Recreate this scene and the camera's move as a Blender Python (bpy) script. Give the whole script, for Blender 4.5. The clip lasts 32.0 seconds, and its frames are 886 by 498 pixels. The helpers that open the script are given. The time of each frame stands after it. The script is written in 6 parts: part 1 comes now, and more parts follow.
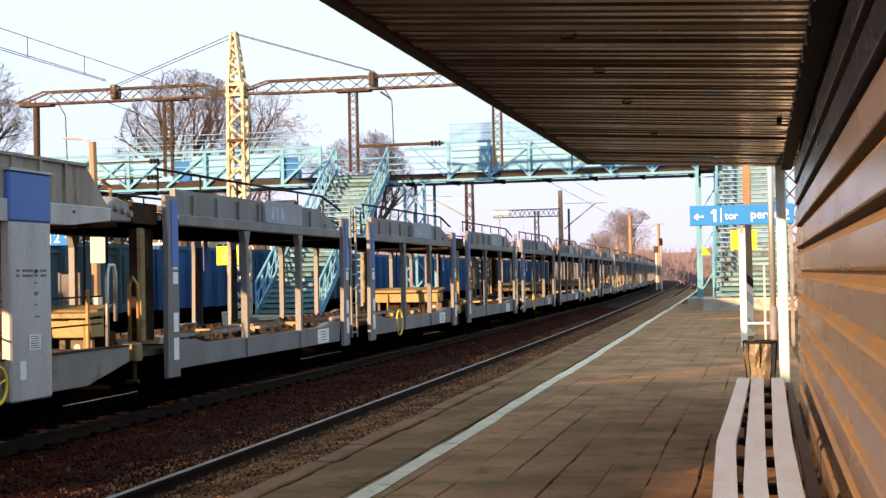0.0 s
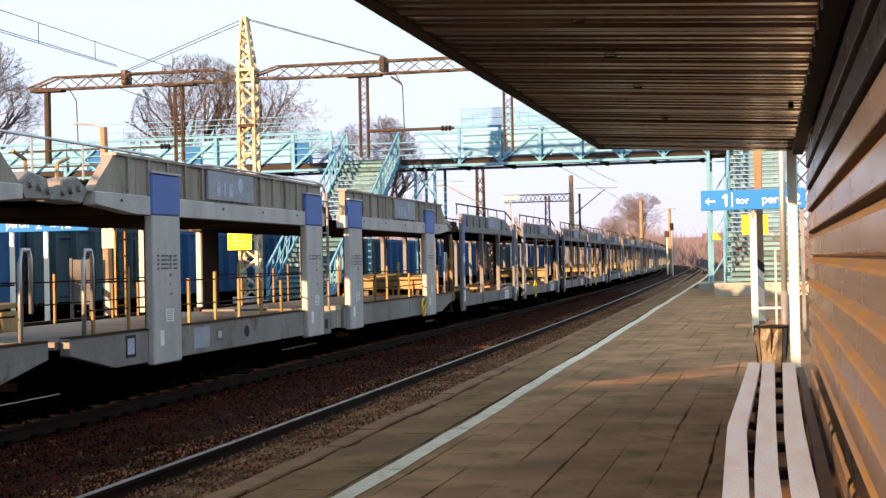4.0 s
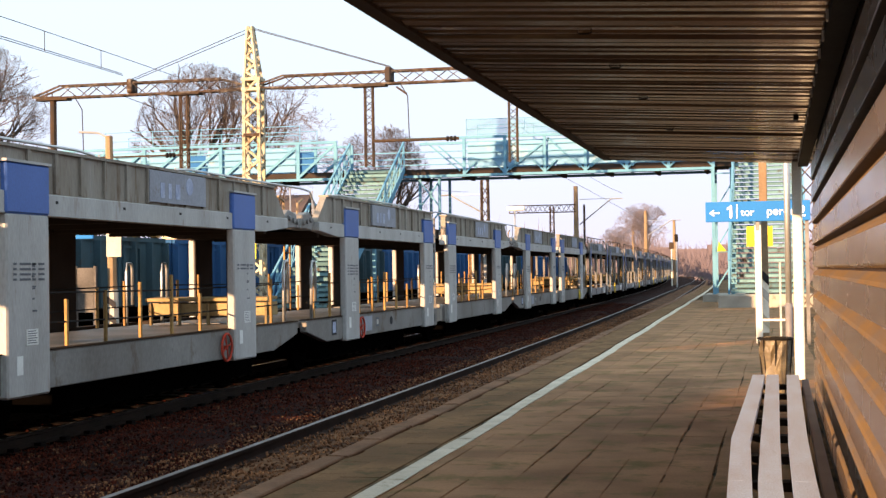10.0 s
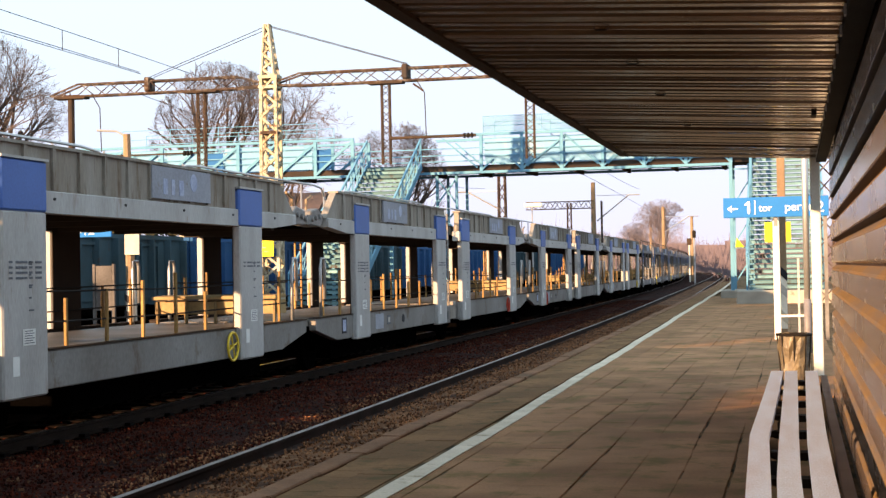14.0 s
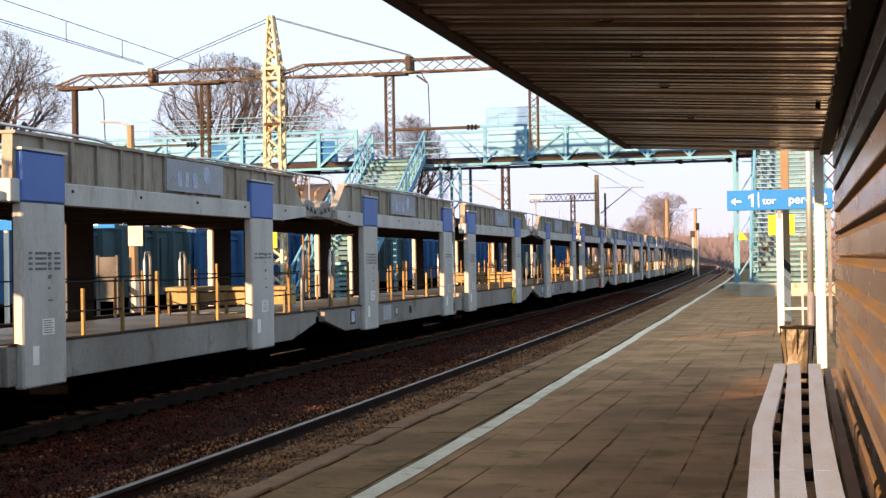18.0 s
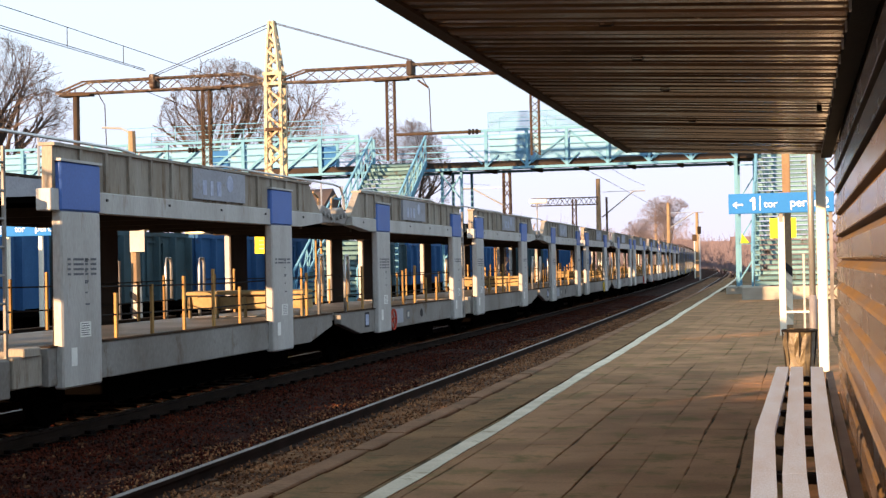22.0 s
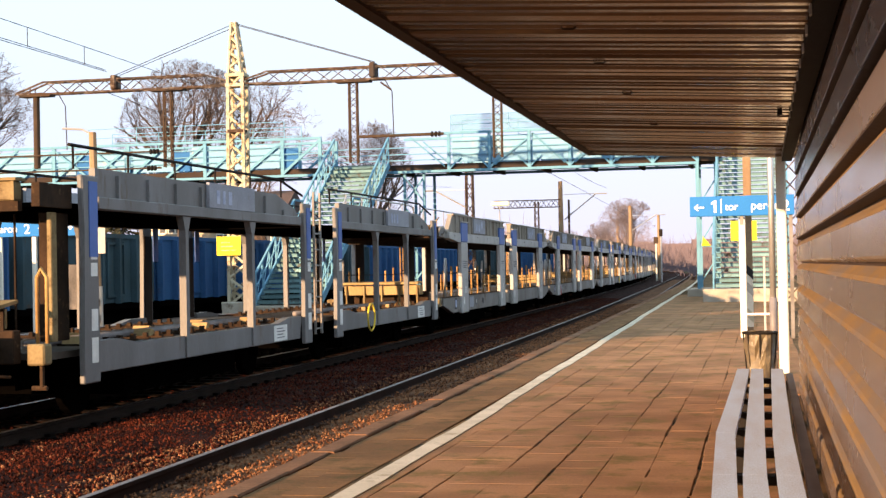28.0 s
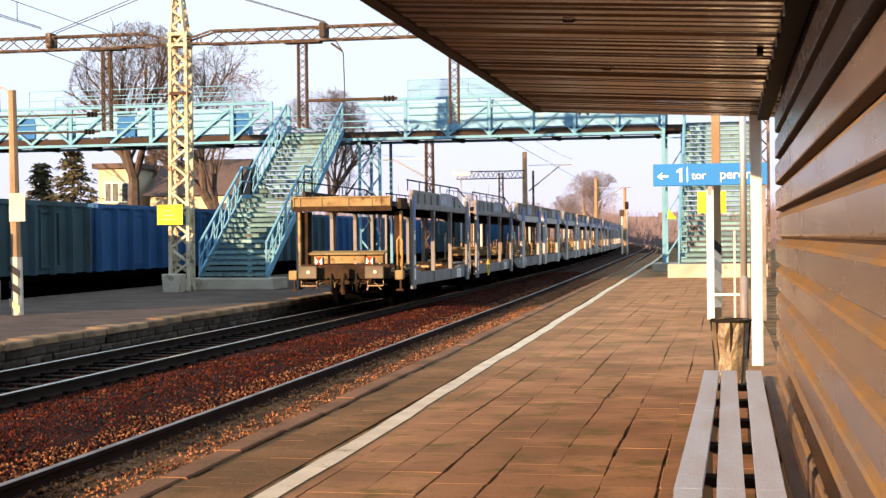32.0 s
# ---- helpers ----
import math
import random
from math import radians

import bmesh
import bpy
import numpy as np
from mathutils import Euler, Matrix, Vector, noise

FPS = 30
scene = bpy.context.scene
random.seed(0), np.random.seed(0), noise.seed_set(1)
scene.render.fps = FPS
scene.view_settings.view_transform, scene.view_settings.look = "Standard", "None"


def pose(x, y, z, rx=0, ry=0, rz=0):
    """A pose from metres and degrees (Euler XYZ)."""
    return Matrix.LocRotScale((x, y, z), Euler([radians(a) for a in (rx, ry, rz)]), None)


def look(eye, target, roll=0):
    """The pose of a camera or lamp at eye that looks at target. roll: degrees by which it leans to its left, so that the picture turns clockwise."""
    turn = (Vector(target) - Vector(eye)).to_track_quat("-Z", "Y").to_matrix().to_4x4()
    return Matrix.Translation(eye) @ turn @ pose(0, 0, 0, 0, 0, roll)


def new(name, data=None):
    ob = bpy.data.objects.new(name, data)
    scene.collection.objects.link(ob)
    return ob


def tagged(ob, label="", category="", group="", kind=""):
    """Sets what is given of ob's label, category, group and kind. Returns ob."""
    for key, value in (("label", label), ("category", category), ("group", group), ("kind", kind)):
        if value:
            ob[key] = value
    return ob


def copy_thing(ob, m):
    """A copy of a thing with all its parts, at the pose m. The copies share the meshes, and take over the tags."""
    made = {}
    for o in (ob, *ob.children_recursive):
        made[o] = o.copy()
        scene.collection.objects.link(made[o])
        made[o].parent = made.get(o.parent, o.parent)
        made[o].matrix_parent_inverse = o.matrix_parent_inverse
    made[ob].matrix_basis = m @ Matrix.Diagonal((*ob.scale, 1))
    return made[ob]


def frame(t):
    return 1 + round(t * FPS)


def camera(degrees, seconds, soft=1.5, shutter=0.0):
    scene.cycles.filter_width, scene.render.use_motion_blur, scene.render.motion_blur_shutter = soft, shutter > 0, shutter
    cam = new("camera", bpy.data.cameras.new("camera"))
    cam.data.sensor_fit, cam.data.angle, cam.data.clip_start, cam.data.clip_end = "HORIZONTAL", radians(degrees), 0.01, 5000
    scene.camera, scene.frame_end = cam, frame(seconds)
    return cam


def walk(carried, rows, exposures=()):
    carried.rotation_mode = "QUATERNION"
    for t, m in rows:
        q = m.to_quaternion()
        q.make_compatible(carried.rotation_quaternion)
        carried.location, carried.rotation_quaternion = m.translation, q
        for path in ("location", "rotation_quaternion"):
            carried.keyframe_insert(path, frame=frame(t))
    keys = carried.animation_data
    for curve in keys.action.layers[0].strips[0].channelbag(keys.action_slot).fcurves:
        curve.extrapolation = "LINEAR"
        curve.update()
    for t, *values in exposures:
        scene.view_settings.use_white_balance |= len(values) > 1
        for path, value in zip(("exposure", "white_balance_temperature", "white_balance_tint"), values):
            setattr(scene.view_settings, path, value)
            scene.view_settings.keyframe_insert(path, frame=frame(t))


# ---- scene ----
LENS = 33.6
EYE_Z = 1.28
cam = camera(LENS, 32.0, soft=1.4)
# seconds, yaw, pitch, lean of the camera, held in the hand of someone seated on the bench
PATH = (
    (0, 12.226, 1.078, 1.106), (0.5, 12.278, 1.028, 1.168), (1, 12.402, 0.922, 1.072), (1.5, 12.517, 0.900, 1.118),
    (2, 12.499, 0.897, 1.190), (2.5, 12.544, 0.806, 1.174), (3, 12.600, 0.668, 1.138), (3.5, 12.621, 0.588, 1.163),
    (5.5, 12.744, 0.300, 1.011), (6, 12.852, 0.329, 1.135), (6.5, 12.959, 0.254, 1.212), (7, 12.984, 0.235, 1.140),
    (7.5, 13.030, 0.393, 1.197), (8, 12.976, 0.778, 1.429), (8.5, 12.961, 0.974, 1.294), (9, 12.733, 0.961, 1.238),
    (9.5, 12.431, 0.881, 1.093), (10, 12.813, 0.901, 0.841), (10.5, 13.563, 0.907, 0.902), (11, 13.538, 0.271, 1.476),
    (11.5, 13.267, 0.373, 1.365), (12, 13.334, 0.426, 1.287), (12.5, 13.442, 0.465, 1.078), (13, 13.605, 0.581, 1.048),
    (13.5, 13.608, 0.741, 0.932), (14, 13.492, 0.790, 1.024), (14.5, 13.424, 0.704, 0.935), (16.5, 13.571, 0.400, 0.631),
    (17, 13.574, 0.442, 0.804), (17.5, 13.598, 0.515, 0.801), (18, 13.622, 0.478, 0.886), (18.5, 13.619, 0.509, 0.924),
    (19, 13.613, 0.591, 0.935), (19.5, 13.609, 0.657, 0.797), (20, 13.611, 0.769, 0.839), (20.5, 13.575, 0.988, 0.709),
    (21, 13.518, 1.045, 0.805), (21.5, 13.586, 0.816, 1.152), (22, 13.690, 0.657, 1.117), (22.5, 13.740, 0.607, 1.024),
    (23, 13.774, 0.542, 0.875), (23.5, 13.774, 0.509, 0.902), (24, 13.747, 0.536, 0.977), (24.5, 13.848, 0.758, 0.769),
    (25, 13.955, 1.139, 0.545), (25.5, 13.651, 1.259, 0.627), (26, 12.902, 1.074, 1.134), (26.5, 12.643, 0.680, 1.045),
    (28.5, 12.059, 0.761, 1.018), (29, 11.817, 0.883, 0.878), (29.5, 11.417, 1.050, 0.844), (30, 10.775, 1.005, 0.873),
    (30.5, 10.098, 0.711, 0.653), (31, 9.892, 0.440, 0.496),
)
# the last second, moved forward: seconds, x, y, z, yaw, pitch, lean
LAST = ((31.2, 0.0, 0.05, 1.28, 9.84, 0.36, 0.48), (31.5, -0.02, 1.2, 1.27, 10.14, -0.03, 0.55), (32.0, -0.05, 2.35, 1.29, 10.95, -0.42, 0.6))
walk(cam, [(t, pose(0, 0, EYE_Z, 90 + p, r, y)) for t, y, p, r in PATH]
     + [(t, pose(x, d, z, 90 + p, r, y)) for t, x, d, z, y, p, r in LAST],
     exposures=((0.0, 1.97, 7300, 25), (23.5, 1.97, 7300, 25), (26.0, 1.96, 7300, 25), (32.0, 1.96, 7300, 25)))

# ---- light: a low warm sun behind and to the left, pale clear sky ----
SUN_EL, SUN_AZ = radians(9.2), radians(210.0)
world = bpy.data.worlds.new("sky")
scene.world = world
world.use_nodes = True
nt = world.node_tree
sky = nt.nodes.new("ShaderNodeTexSky")
sky.sky_type, sky.sun_disc = "NISHITA", False
sky.sun_elevation, sky.sun_rotation = SUN_EL, SUN_AZ
sky.air_density, sky.dust_density, sky.ozone_density = 0.8, 0.1, 2.2
bgn = nt.nodes["Background"]
bgn.inputs["Strength"].default_value = 0.100
tint = nt.nodes.new("ShaderNodeMix")
tint.data_type, tint.blend_type = "RGBA", "MULTIPLY"
tint.inputs["Factor"].default_value = 1.0
tint.inputs["B"].default_value = (1.12, 0.96, 1.0, 1)
nt.links.new(sky.outputs[0], tint.inputs["A"])
veil = nt.nodes.new("ShaderNodeMix")      # thin even winter haze
veil.data_type = "RGBA"
veil.inputs["Factor"].default_value = 0.965
nt.links.new(tint.outputs["Result"], veil.inputs["A"])
geo, sep, rise, haze = (nt.nodes.new("ShaderNode" + k) for k in ("TexCoord", "SeparateXYZ", "MapRange", "Mix"))
haze.data_type = "RGBA"                   # the haze is greyer and more violet low over the horizon
haze.inputs["A"].default_value, haze.inputs["B"].default_value = (1.96, 2.30, 3.05, 1), (2.06, 3.14, 3.70, 1)
rise.inputs["From Min"].default_value, rise.inputs["From Max"].default_value = 0.02, 0.22
nt.links.new(geo.outputs["Generated"], sep.inputs[0])
nt.links.new(sep.outputs["Z"], rise.inputs["Value"])
nt.links.new(rise.outputs[0], haze.inputs["Factor"])
nt.links.new(haze.outputs["Result"], veil.inputs["B"])
nt.links.new(veil.outputs["Result"], bgn.inputs["Color"])
sun = new("sun", bpy.data.lights.new("sun", "SUN"))
sun.data.energy, sun.data.angle, sun.data.color = 3.4, radians(0.6), (1.0, 0.71, 0.40)
# the sun shines from the compass side SUN_AZ (0 is +y, clockwise)
sd = Vector((math.sin(SUN_AZ) * math.cos(SUN_EL), math.cos(SUN_AZ) * math.cos(SUN_EL), math.sin(SUN_EL)))
sun.matrix_world = look(sd * 60, (0, 0, 0))


# ---- materials ----
def mat(name, col, rough=0.7, metal=0.0, col2=None, scale=3.0, fine=40.0, amount=0.5, bump=0.15, stain=None, stain_at=0.62, rand=0.0, stretch=(1, 1, 1), bump_dist=0.01, island=False, world=False):
    """A surface with broad patches (col to col2), fine grain, bump and, where given, stains of another colour."""
    m = bpy.data.materials.new(name)
    m.use_nodes = True
    n, l = m.node_tree.nodes, m.node_tree.links
    b = n["Principled BSDF"]
    b.inputs["Metallic"].default_value = metal
    b.inputs["Specular IOR Level"].default_value = 0.5 if rough < 0.5 else (0.2 if rough < 0.6 else 0.06)
    co = n.new("ShaderNodeTexCoord")
    mp = n.new("ShaderNodeMapping")
    mp.inputs["Scale"].default_value = stretch
    l.new(n.new("ShaderNodeNewGeometry").outputs["Position"] if world else co.outputs["Object"], mp.inputs["Vector"])
    big, small = n.new("ShaderNodeTexNoise"), n.new("ShaderNodeTexNoise")
    for tex, s in ((big, scale), (small, fine)):
        tex.inputs["Scale"].default_value = s
        tex.inputs["Detail"].default_value = 5
        l.new(mp.outputs[0], tex.inputs["Vector"])
    c2 = col2 or tuple(c * 0.6 for c in col)
    mix = n.new("ShaderNodeMix")
    mix.data_type = "RGBA"
    ramp = n.new("ShaderNodeMapRange")
    ramp.inputs["From Min"].default_value, ramp.inputs["From Max"].default_value = 0.35, 0.65
    ramp.inputs["To Max"].default_value = amount * 1.4
    l.new(big.outputs["Fac"], ramp.inputs["Value"])
    l.new(ramp.outputs[0], mix.inputs["Factor"])
    mix.inputs["A"].default_value, mix.inputs["B"].default_value = (*col, 1), (*c2, 1)
    out = mix.outputs["Result"]
    hsv = n.new("ShaderNodeHueSaturation")
    val = n.new("ShaderNodeMapRange")
    val.inputs["To Min"].default_value, val.inputs["To Max"].default_value = 1 - 0.5 * amount, 1 + 0.5 * amount
    l.new(small.outputs["Fac"], val.inputs["Value"])
    last = val.outputs[0]
    if rand:
        oi, mul = n.new("ShaderNodeNewGeometry" if island else "ShaderNodeObjectInfo"), n.new("ShaderNodeMath")
        rr = n.new("ShaderNodeMapRange")
        rr.inputs["To Min"].default_value, rr.inputs["To Max"].default_value = 1 - rand, 1 + rand
        l.new(oi.outputs["Random Per Island" if island else "Random"], rr.inputs["Value"])
        mul.operation = "MULTIPLY"
        l.new(last, mul.inputs[0])
        l.new(rr.outputs[0], mul.inputs[1])
        last = mul.outputs[0]
    l.new(last, hsv.inputs["Value"])
    l.new(out, hsv.inputs["Color"])
    out = hsv.outputs["Color"]
    if stain:
        st, sr, sm = n.new("ShaderNodeTexNoise"), n.new("ShaderNodeMapRange"), n.new("ShaderNodeMix")
        st.inputs["Scale"].default_value, st.inputs["Detail"].default_value = scale * 2.3, 8
        st.inputs["Roughness"].default_value = 0.7
        l.new(mp.outputs[0], st.inputs["Vector"])
        sr.inputs["From Min"].default_value, sr.inputs["From Max"].default_value = stain_at - 0.06, stain_at + 0.08
        l.new(st.outputs["Fac"], sr.inputs["Value"])
        sm.data_type = "RGBA"
        sm.inputs["B"].default_value = (*stain, 1)
        l.new(sr.outputs[0], sm.inputs["Factor"])
        l.new(out, sm.inputs["A"])
        out = sm.outputs["Result"]
    l.new(out, b.inputs["Base Color"])
    rg = n.new("ShaderNodeMapRange")
    rg.inputs["To Min"].default_value, rg.inputs["To Max"].default_value = max(rough - 0.12, 0.05), min(rough + 0.12, 1)
    l.new(small.outputs["Fac"], rg.inputs["Value"])
    l.new(rg.outputs[0], b.inputs["Roughness"])
    if bump:
        bp = n.new("ShaderNodeBump")
        bp.inputs["Strength"].default_value, bp.inputs["Distance"].default_value = bump, bump_dist
        l.new(small.outputs["Fac"], bp.inputs["Height"])
        l.new(bp.outputs[0], b.inputs["Normal"])
    return m


RUST = (0.16, 0.065, 0.028)
M = dict(
    ballast=mat("ballast", (0.029, 0.0062, 0.0036), 0.95, 0, (0.012, 0.0033, 0.0024), 0.8, 14, 0.9, 1.0, (0.042, 0.014, 0.008), 0.66, bump_dist=0.06),
    stone=mat("stone", (0.064, 0.0132, 0.0066), 0.95, 0, (0.026, 0.0060, 0.0037), 2.0, 40, 0.8, 0.5, (0.25, 0.132, 0.072), 0.63, rand=0.9, island=True),
    gravel=mat("edge_gravel", (0.25, 0.112, 0.054), 0.95, 0, (0.105, 0.044, 0.024), 2.0, 40, 0.8, 0.5, (0.32, 0.21, 0.13), 0.66, rand=0.7, island=True),
    grit=mat("grit", (0.185, 0.083, 0.040), 0.95, 0, (0.045, 0.020, 0.012), 2.2, 28, 0.9, 1.0, (0.24, 0.145, 0.085), 0.60, bump_dist=0.03),
    soil=mat("soil", (0.10, 0.085, 0.05), 1.0, 0, (0.06, 0.055, 0.03), 0.15, 3, 0.9, 0.6, bump_dist=0.1),
    slab=mat("slab", (0.368, 0.188, 0.098), 0.85, 0, (0.226, 0.115, 0.059), 1.1, 55, 0.75, 0.25, (0.150, 0.103, 0.038), 0.57, rand=0.10, world=True),
    slabbed=mat("slab_bed", (0.26, 0.150, 0.075), 1.0, 0, (0.022, 0.018, 0.010), 1.7, 22, 0.72, 0.5, (0.03, 0.026, 0.012), 0.56, world=True),
    concrete=mat("concrete", (0.42, 0.38, 0.32), 0.85, 0, (0.28, 0.25, 0.21), 1.3, 50, 0.6, 0.3, (0.15, 0.12, 0.09), 0.63),
    kerb=mat("kerb", (0.222, 0.115, 0.055), 0.9, 0, (0.138, 0.073, 0.035), 1.3, 40, 0.8, 0.5, (0.085, 0.060, 0.024), 0.58, world=True),
    kerbred=mat("kerb_stone_red", (0.235, 0.118, 0.068), 0.9, 0, (0.150, 0.078, 0.046), 1.3, 40, 0.8, 0.5, (0.090, 0.058, 0.034), 0.60, world=True),
    line=mat("line_paint", (0.63, 0.54, 0.43), 0.8, 0, (0.45, 0.38, 0.29), 2.5, 60, 0.6, 0.2, (0.24, 0.19, 0.13), 0.62),
    rail=mat("rail_side", (0.030, 0.015, 0.012), 0.85, 0.1, (0.016, 0.009, 0.007), 2, 40, 0.6, 0.3),
    raildull=mat("rail_head_dull", (0.22, 0.185, 0.18), 0.55, 0.6, (0.085, 0.062, 0.052), 2, 40, 0.5, 0.05),
    railtop=mat("rail_head", (0.45, 0.42, 0.40), 0.28, 1.0, (0.35, 0.32, 0.3), 2, 40, 0.3, 0.05),
    sleeper=mat("sleeper", (0.085, 0.043, 0.028), 0.95, 0, (0.05, 0.026, 0.017), 2, 40, 0.7, 0.5, rand=0.2),
    # darker copies of rail and sleeper: the shade under the train painted in
    raildark=mat("rail_side_shade", (0.022, 0.013, 0.010), 0.85, 0.1, (0.012, 0.008, 0.006), 2, 40, 0.6, 0.3),
    sleeperb=mat("sleeper_shade", (0.009, 0.005, 0.0036), 0.95, 0, (0.005, 0.003, 0.0026), 2, 40, 0.7, 0.5, rand=0.2),
    buffer=mat("buffer_plate", (0.125, 0.108, 0.086), 0.6, 0.2, (0.075, 0.062, 0.05), 2, 40, 0.7, 0.15, (0.09, 0.06, 0.04), 0.62),
    soffit=mat("soffit", (0.15, 0.094, 0.058), 0.22, 0.6, (0.075, 0.046, 0.030), 0.9, 30, 0.7, 0.04, (0.28, 0.18, 0.09), 0.68, stretch=(0.5, 3, 1)),
    fascia=mat("fascia", (0.05, 0.035, 0.028), 0.6, 0, (0.03, 0.02, 0.018), 1.2, 40, 0.5, 0.1),
    wall=mat("wall_sheet", (0.150, 0.113, 0.098), 0.26, 0.12, (0.115, 0.086, 0.075), 0.35, 2.5, 0.3, 0.0, (0.185, 0.12, 0.07), 0.68, stretch=(1, 0.3, 1)),
    # very dark brown: the shade in the wall's grooves is put into it
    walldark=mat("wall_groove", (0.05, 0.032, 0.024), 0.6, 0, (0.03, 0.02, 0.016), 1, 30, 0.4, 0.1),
    ochre=mat("wall_ledge", (0.215, 0.130, 0.055), 0.8, 0, (0.17, 0.108, 0.058), 1.6, 12, 0.6, 0.1, (0.15, 0.115, 0.096), 0.50, stretch=(1, 0.25, 1)),
    white=mat("white_paint", (0.78, 0.75, 0.66), 0.5, 0, (0.66, 0.6, 0.5), 1.5, 40, 0.4, 0.08, (0.4, 0.28, 0.14), 0.72),
    bench=mat("bench_wood", (0.51, 0.63, 0.84), 0.7, 0, (0.47, 0.53, 0.68), 1.4, 30, 0.7, 0.08, (0.22, 0.22, 0.25), 0.70, stretch=(6, 1, 6)),
    black=mat("black_steel", (0.02, 0.018, 0.017), 0.7, 0.2, (0.012, 0.01, 0.01), 3, 40, 0.5, 0.2),
    car=mat("car_grey", (0.41, 0.405, 0.40), 0.55, 0.1, (0.31, 0.298, 0.285), 1.1, 30, 0.6, 0.1, (0.21, 0.145, 0.10), 0.66, stretch=(1.2, 1.8, 0.4)),
    carb=mat("car_grey_dark", (0.175, 0.175, 0.180), 0.55, 0.1, (0.125, 0.122, 0.120), 0.9, 30, 0.6, 0.1, (0.10, 0.062, 0.038), 0.64, stretch=(1.2, 1.8, 0.4)),
    ramp=mat("ramp_ply", (0.37, 0.265, 0.135), 0.75, 0.0, (0.26, 0.175, 0.085), 1.0, 20, 0.6, 0.2, (0.13, 0.08, 0.04), 0.64),
    mastd=mat("mast_dark", (0.045, 0.036, 0.031), 0.75, 0.1, (0.07, 0.045, 0.03), 1.5, 30, 0.7, 0.2, (0.11, 0.085, 0.065), 0.66),
    logo=mat("faded_logo", (0.42, 0.46, 0.58), 0.6, 0, (0.28, 0.32, 0.46), 5, 30, 0.7, 0.05),
    carsill=mat("car_sill", (0.225, 0.215, 0.205), 0.6, 0.1, (0.165, 0.150, 0.138), 1.1, 30, 0.7, 0.12, (0.11, 0.072, 0.046), 0.60, stretch=(1, 0.9, 0.6)),
    carpanel=mat("car_panel", (0.31, 0.325, 0.37), 0.6, 0.05, (0.24, 0.25, 0.29), 1.6, 30, 0.6, 0.1, (0.18, 0.13, 0.10), 0.66),
    stencil=mat("stencil_ink", (0.13, 0.135, 0.155), 0.6, 0, None, 6, 60, 0.3, 0.0),
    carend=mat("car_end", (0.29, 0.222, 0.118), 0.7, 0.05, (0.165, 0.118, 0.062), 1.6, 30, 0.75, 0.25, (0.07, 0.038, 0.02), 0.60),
    cargird=mat("car_girder", (0.295, 0.268, 0.238), 0.6, 0.1, (0.215, 0.18, 0.145), 1.2, 30, 0.7, 0.12, (0.125, 0.078, 0.048), 0.60, stretch=(1.5, 2.2, 0.35)),
    carblue=mat("car_blue", (0.060, 0.140, 0.40), 0.5, 0.0, (0.05, 0.11, 0.32), 1.2, 30, 0.5, 0.1, (0.16, 0.18, 0.28), 0.72),
    # grimy inner steel, darkened further: the shade between the decks is in this colour
    carinner=mat("car_inner_shade", (0.045, 0.034, 0.027), 0.85, 0, (0.03, 0.02, 0.016), 1, 30, 0.5, 0.2),
    cardeck=mat("car_deck", (0.17, 0.150, 0.135), 0.5, 0.0, (0.09, 0.075, 0.064), 0.8, 20, 0.7, 0.3, (0.25, 0.235, 0.225), 0.62),
    # greasy black taken darker than paint: shade under the wagons is in the colour
    carunder=mat("car_under_shade", (0.0019, 0.0016, 0.0015), 1.0, 0.0, (0.0012, 0.0010, 0.0010), 1, 30, 0.5, 0.2),
    post=mat("stake", (0.37, 0.22, 0.085), 0.6, 0.1, (0.22, 0.125, 0.055), 3, 30, 0.6, 0.1, rand=0.3),
    galv=mat("galvanised", (0.5, 0.5, 0.5), 0.4, 0.7, (0.38, 0.38, 0.38), 3, 40, 0.4, 0.05),
    yellow=mat("yellow_paint", (0.75, 0.52, 0.05), 0.5, 0, (0.6, 0.38, 0.04), 3, 40, 0.4, 0.05),
    redp=mat("red_paint", (0.45, 0.05, 0.03), 0.6, 0, (0.32, 0.035, 0.02), 3, 40, 0.4, 0.05),
    sticker=mat("label_white", (0.72, 0.72, 0.7), 0.5, 0, (0.55, 0.55, 0.53), 6, 60, 0.4, 0.03),
    ink=mat("ink", (0.03, 0.03, 0.035), 0.6, 0, None, 6, 60, 0.3, 0.0),
    cyan=mat("bridge_paint", (0.11, 0.285, 0.42), 0.75, 0, (0.14, 0.32, 0.43), 1.5, 30, 0.5, 0.1, (0.10, 0.07, 0.05), 0.68),
    steppale=mat("step_front", (0.15, 0.275, 0.295), 0.8, 0, (0.09, 0.17, 0.19), 1.0, 30, 0.7, 0.2, (0.07, 0.05, 0.04), 0.6, rand=0.35),
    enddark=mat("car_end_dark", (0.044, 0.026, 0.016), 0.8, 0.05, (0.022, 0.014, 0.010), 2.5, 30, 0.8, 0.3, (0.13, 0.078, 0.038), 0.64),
    cyanpale=mat("bridge_sheet", (0.19, 0.39, 0.56), 0.85, 0, (0.15, 0.33, 0.52), 0.5, 30, 0.5, 0.1, (0.30, 0.38, 0.40), 0.60),
    stepblue=mat("step_paint", (0.05, 0.12, 0.14), 0.8, 0, (0.07, 0.13, 0.14), 1.0, 30, 0.7, 0.2, (0.06, 0.045, 0.03), 0.60),
    bridgeblue=mat("bridge_blue", (0.03, 0.14, 0.36), 0.8, 0, (0.025, 0.12, 0.30), 1.2, 30, 0.4, 0.1),
    footpipe=mat("foot_pipe", (0.24, 0.22, 0.225), 0.5, 0.1, (0.15, 0.135, 0.135), 2, 40, 0.6, 0.05),
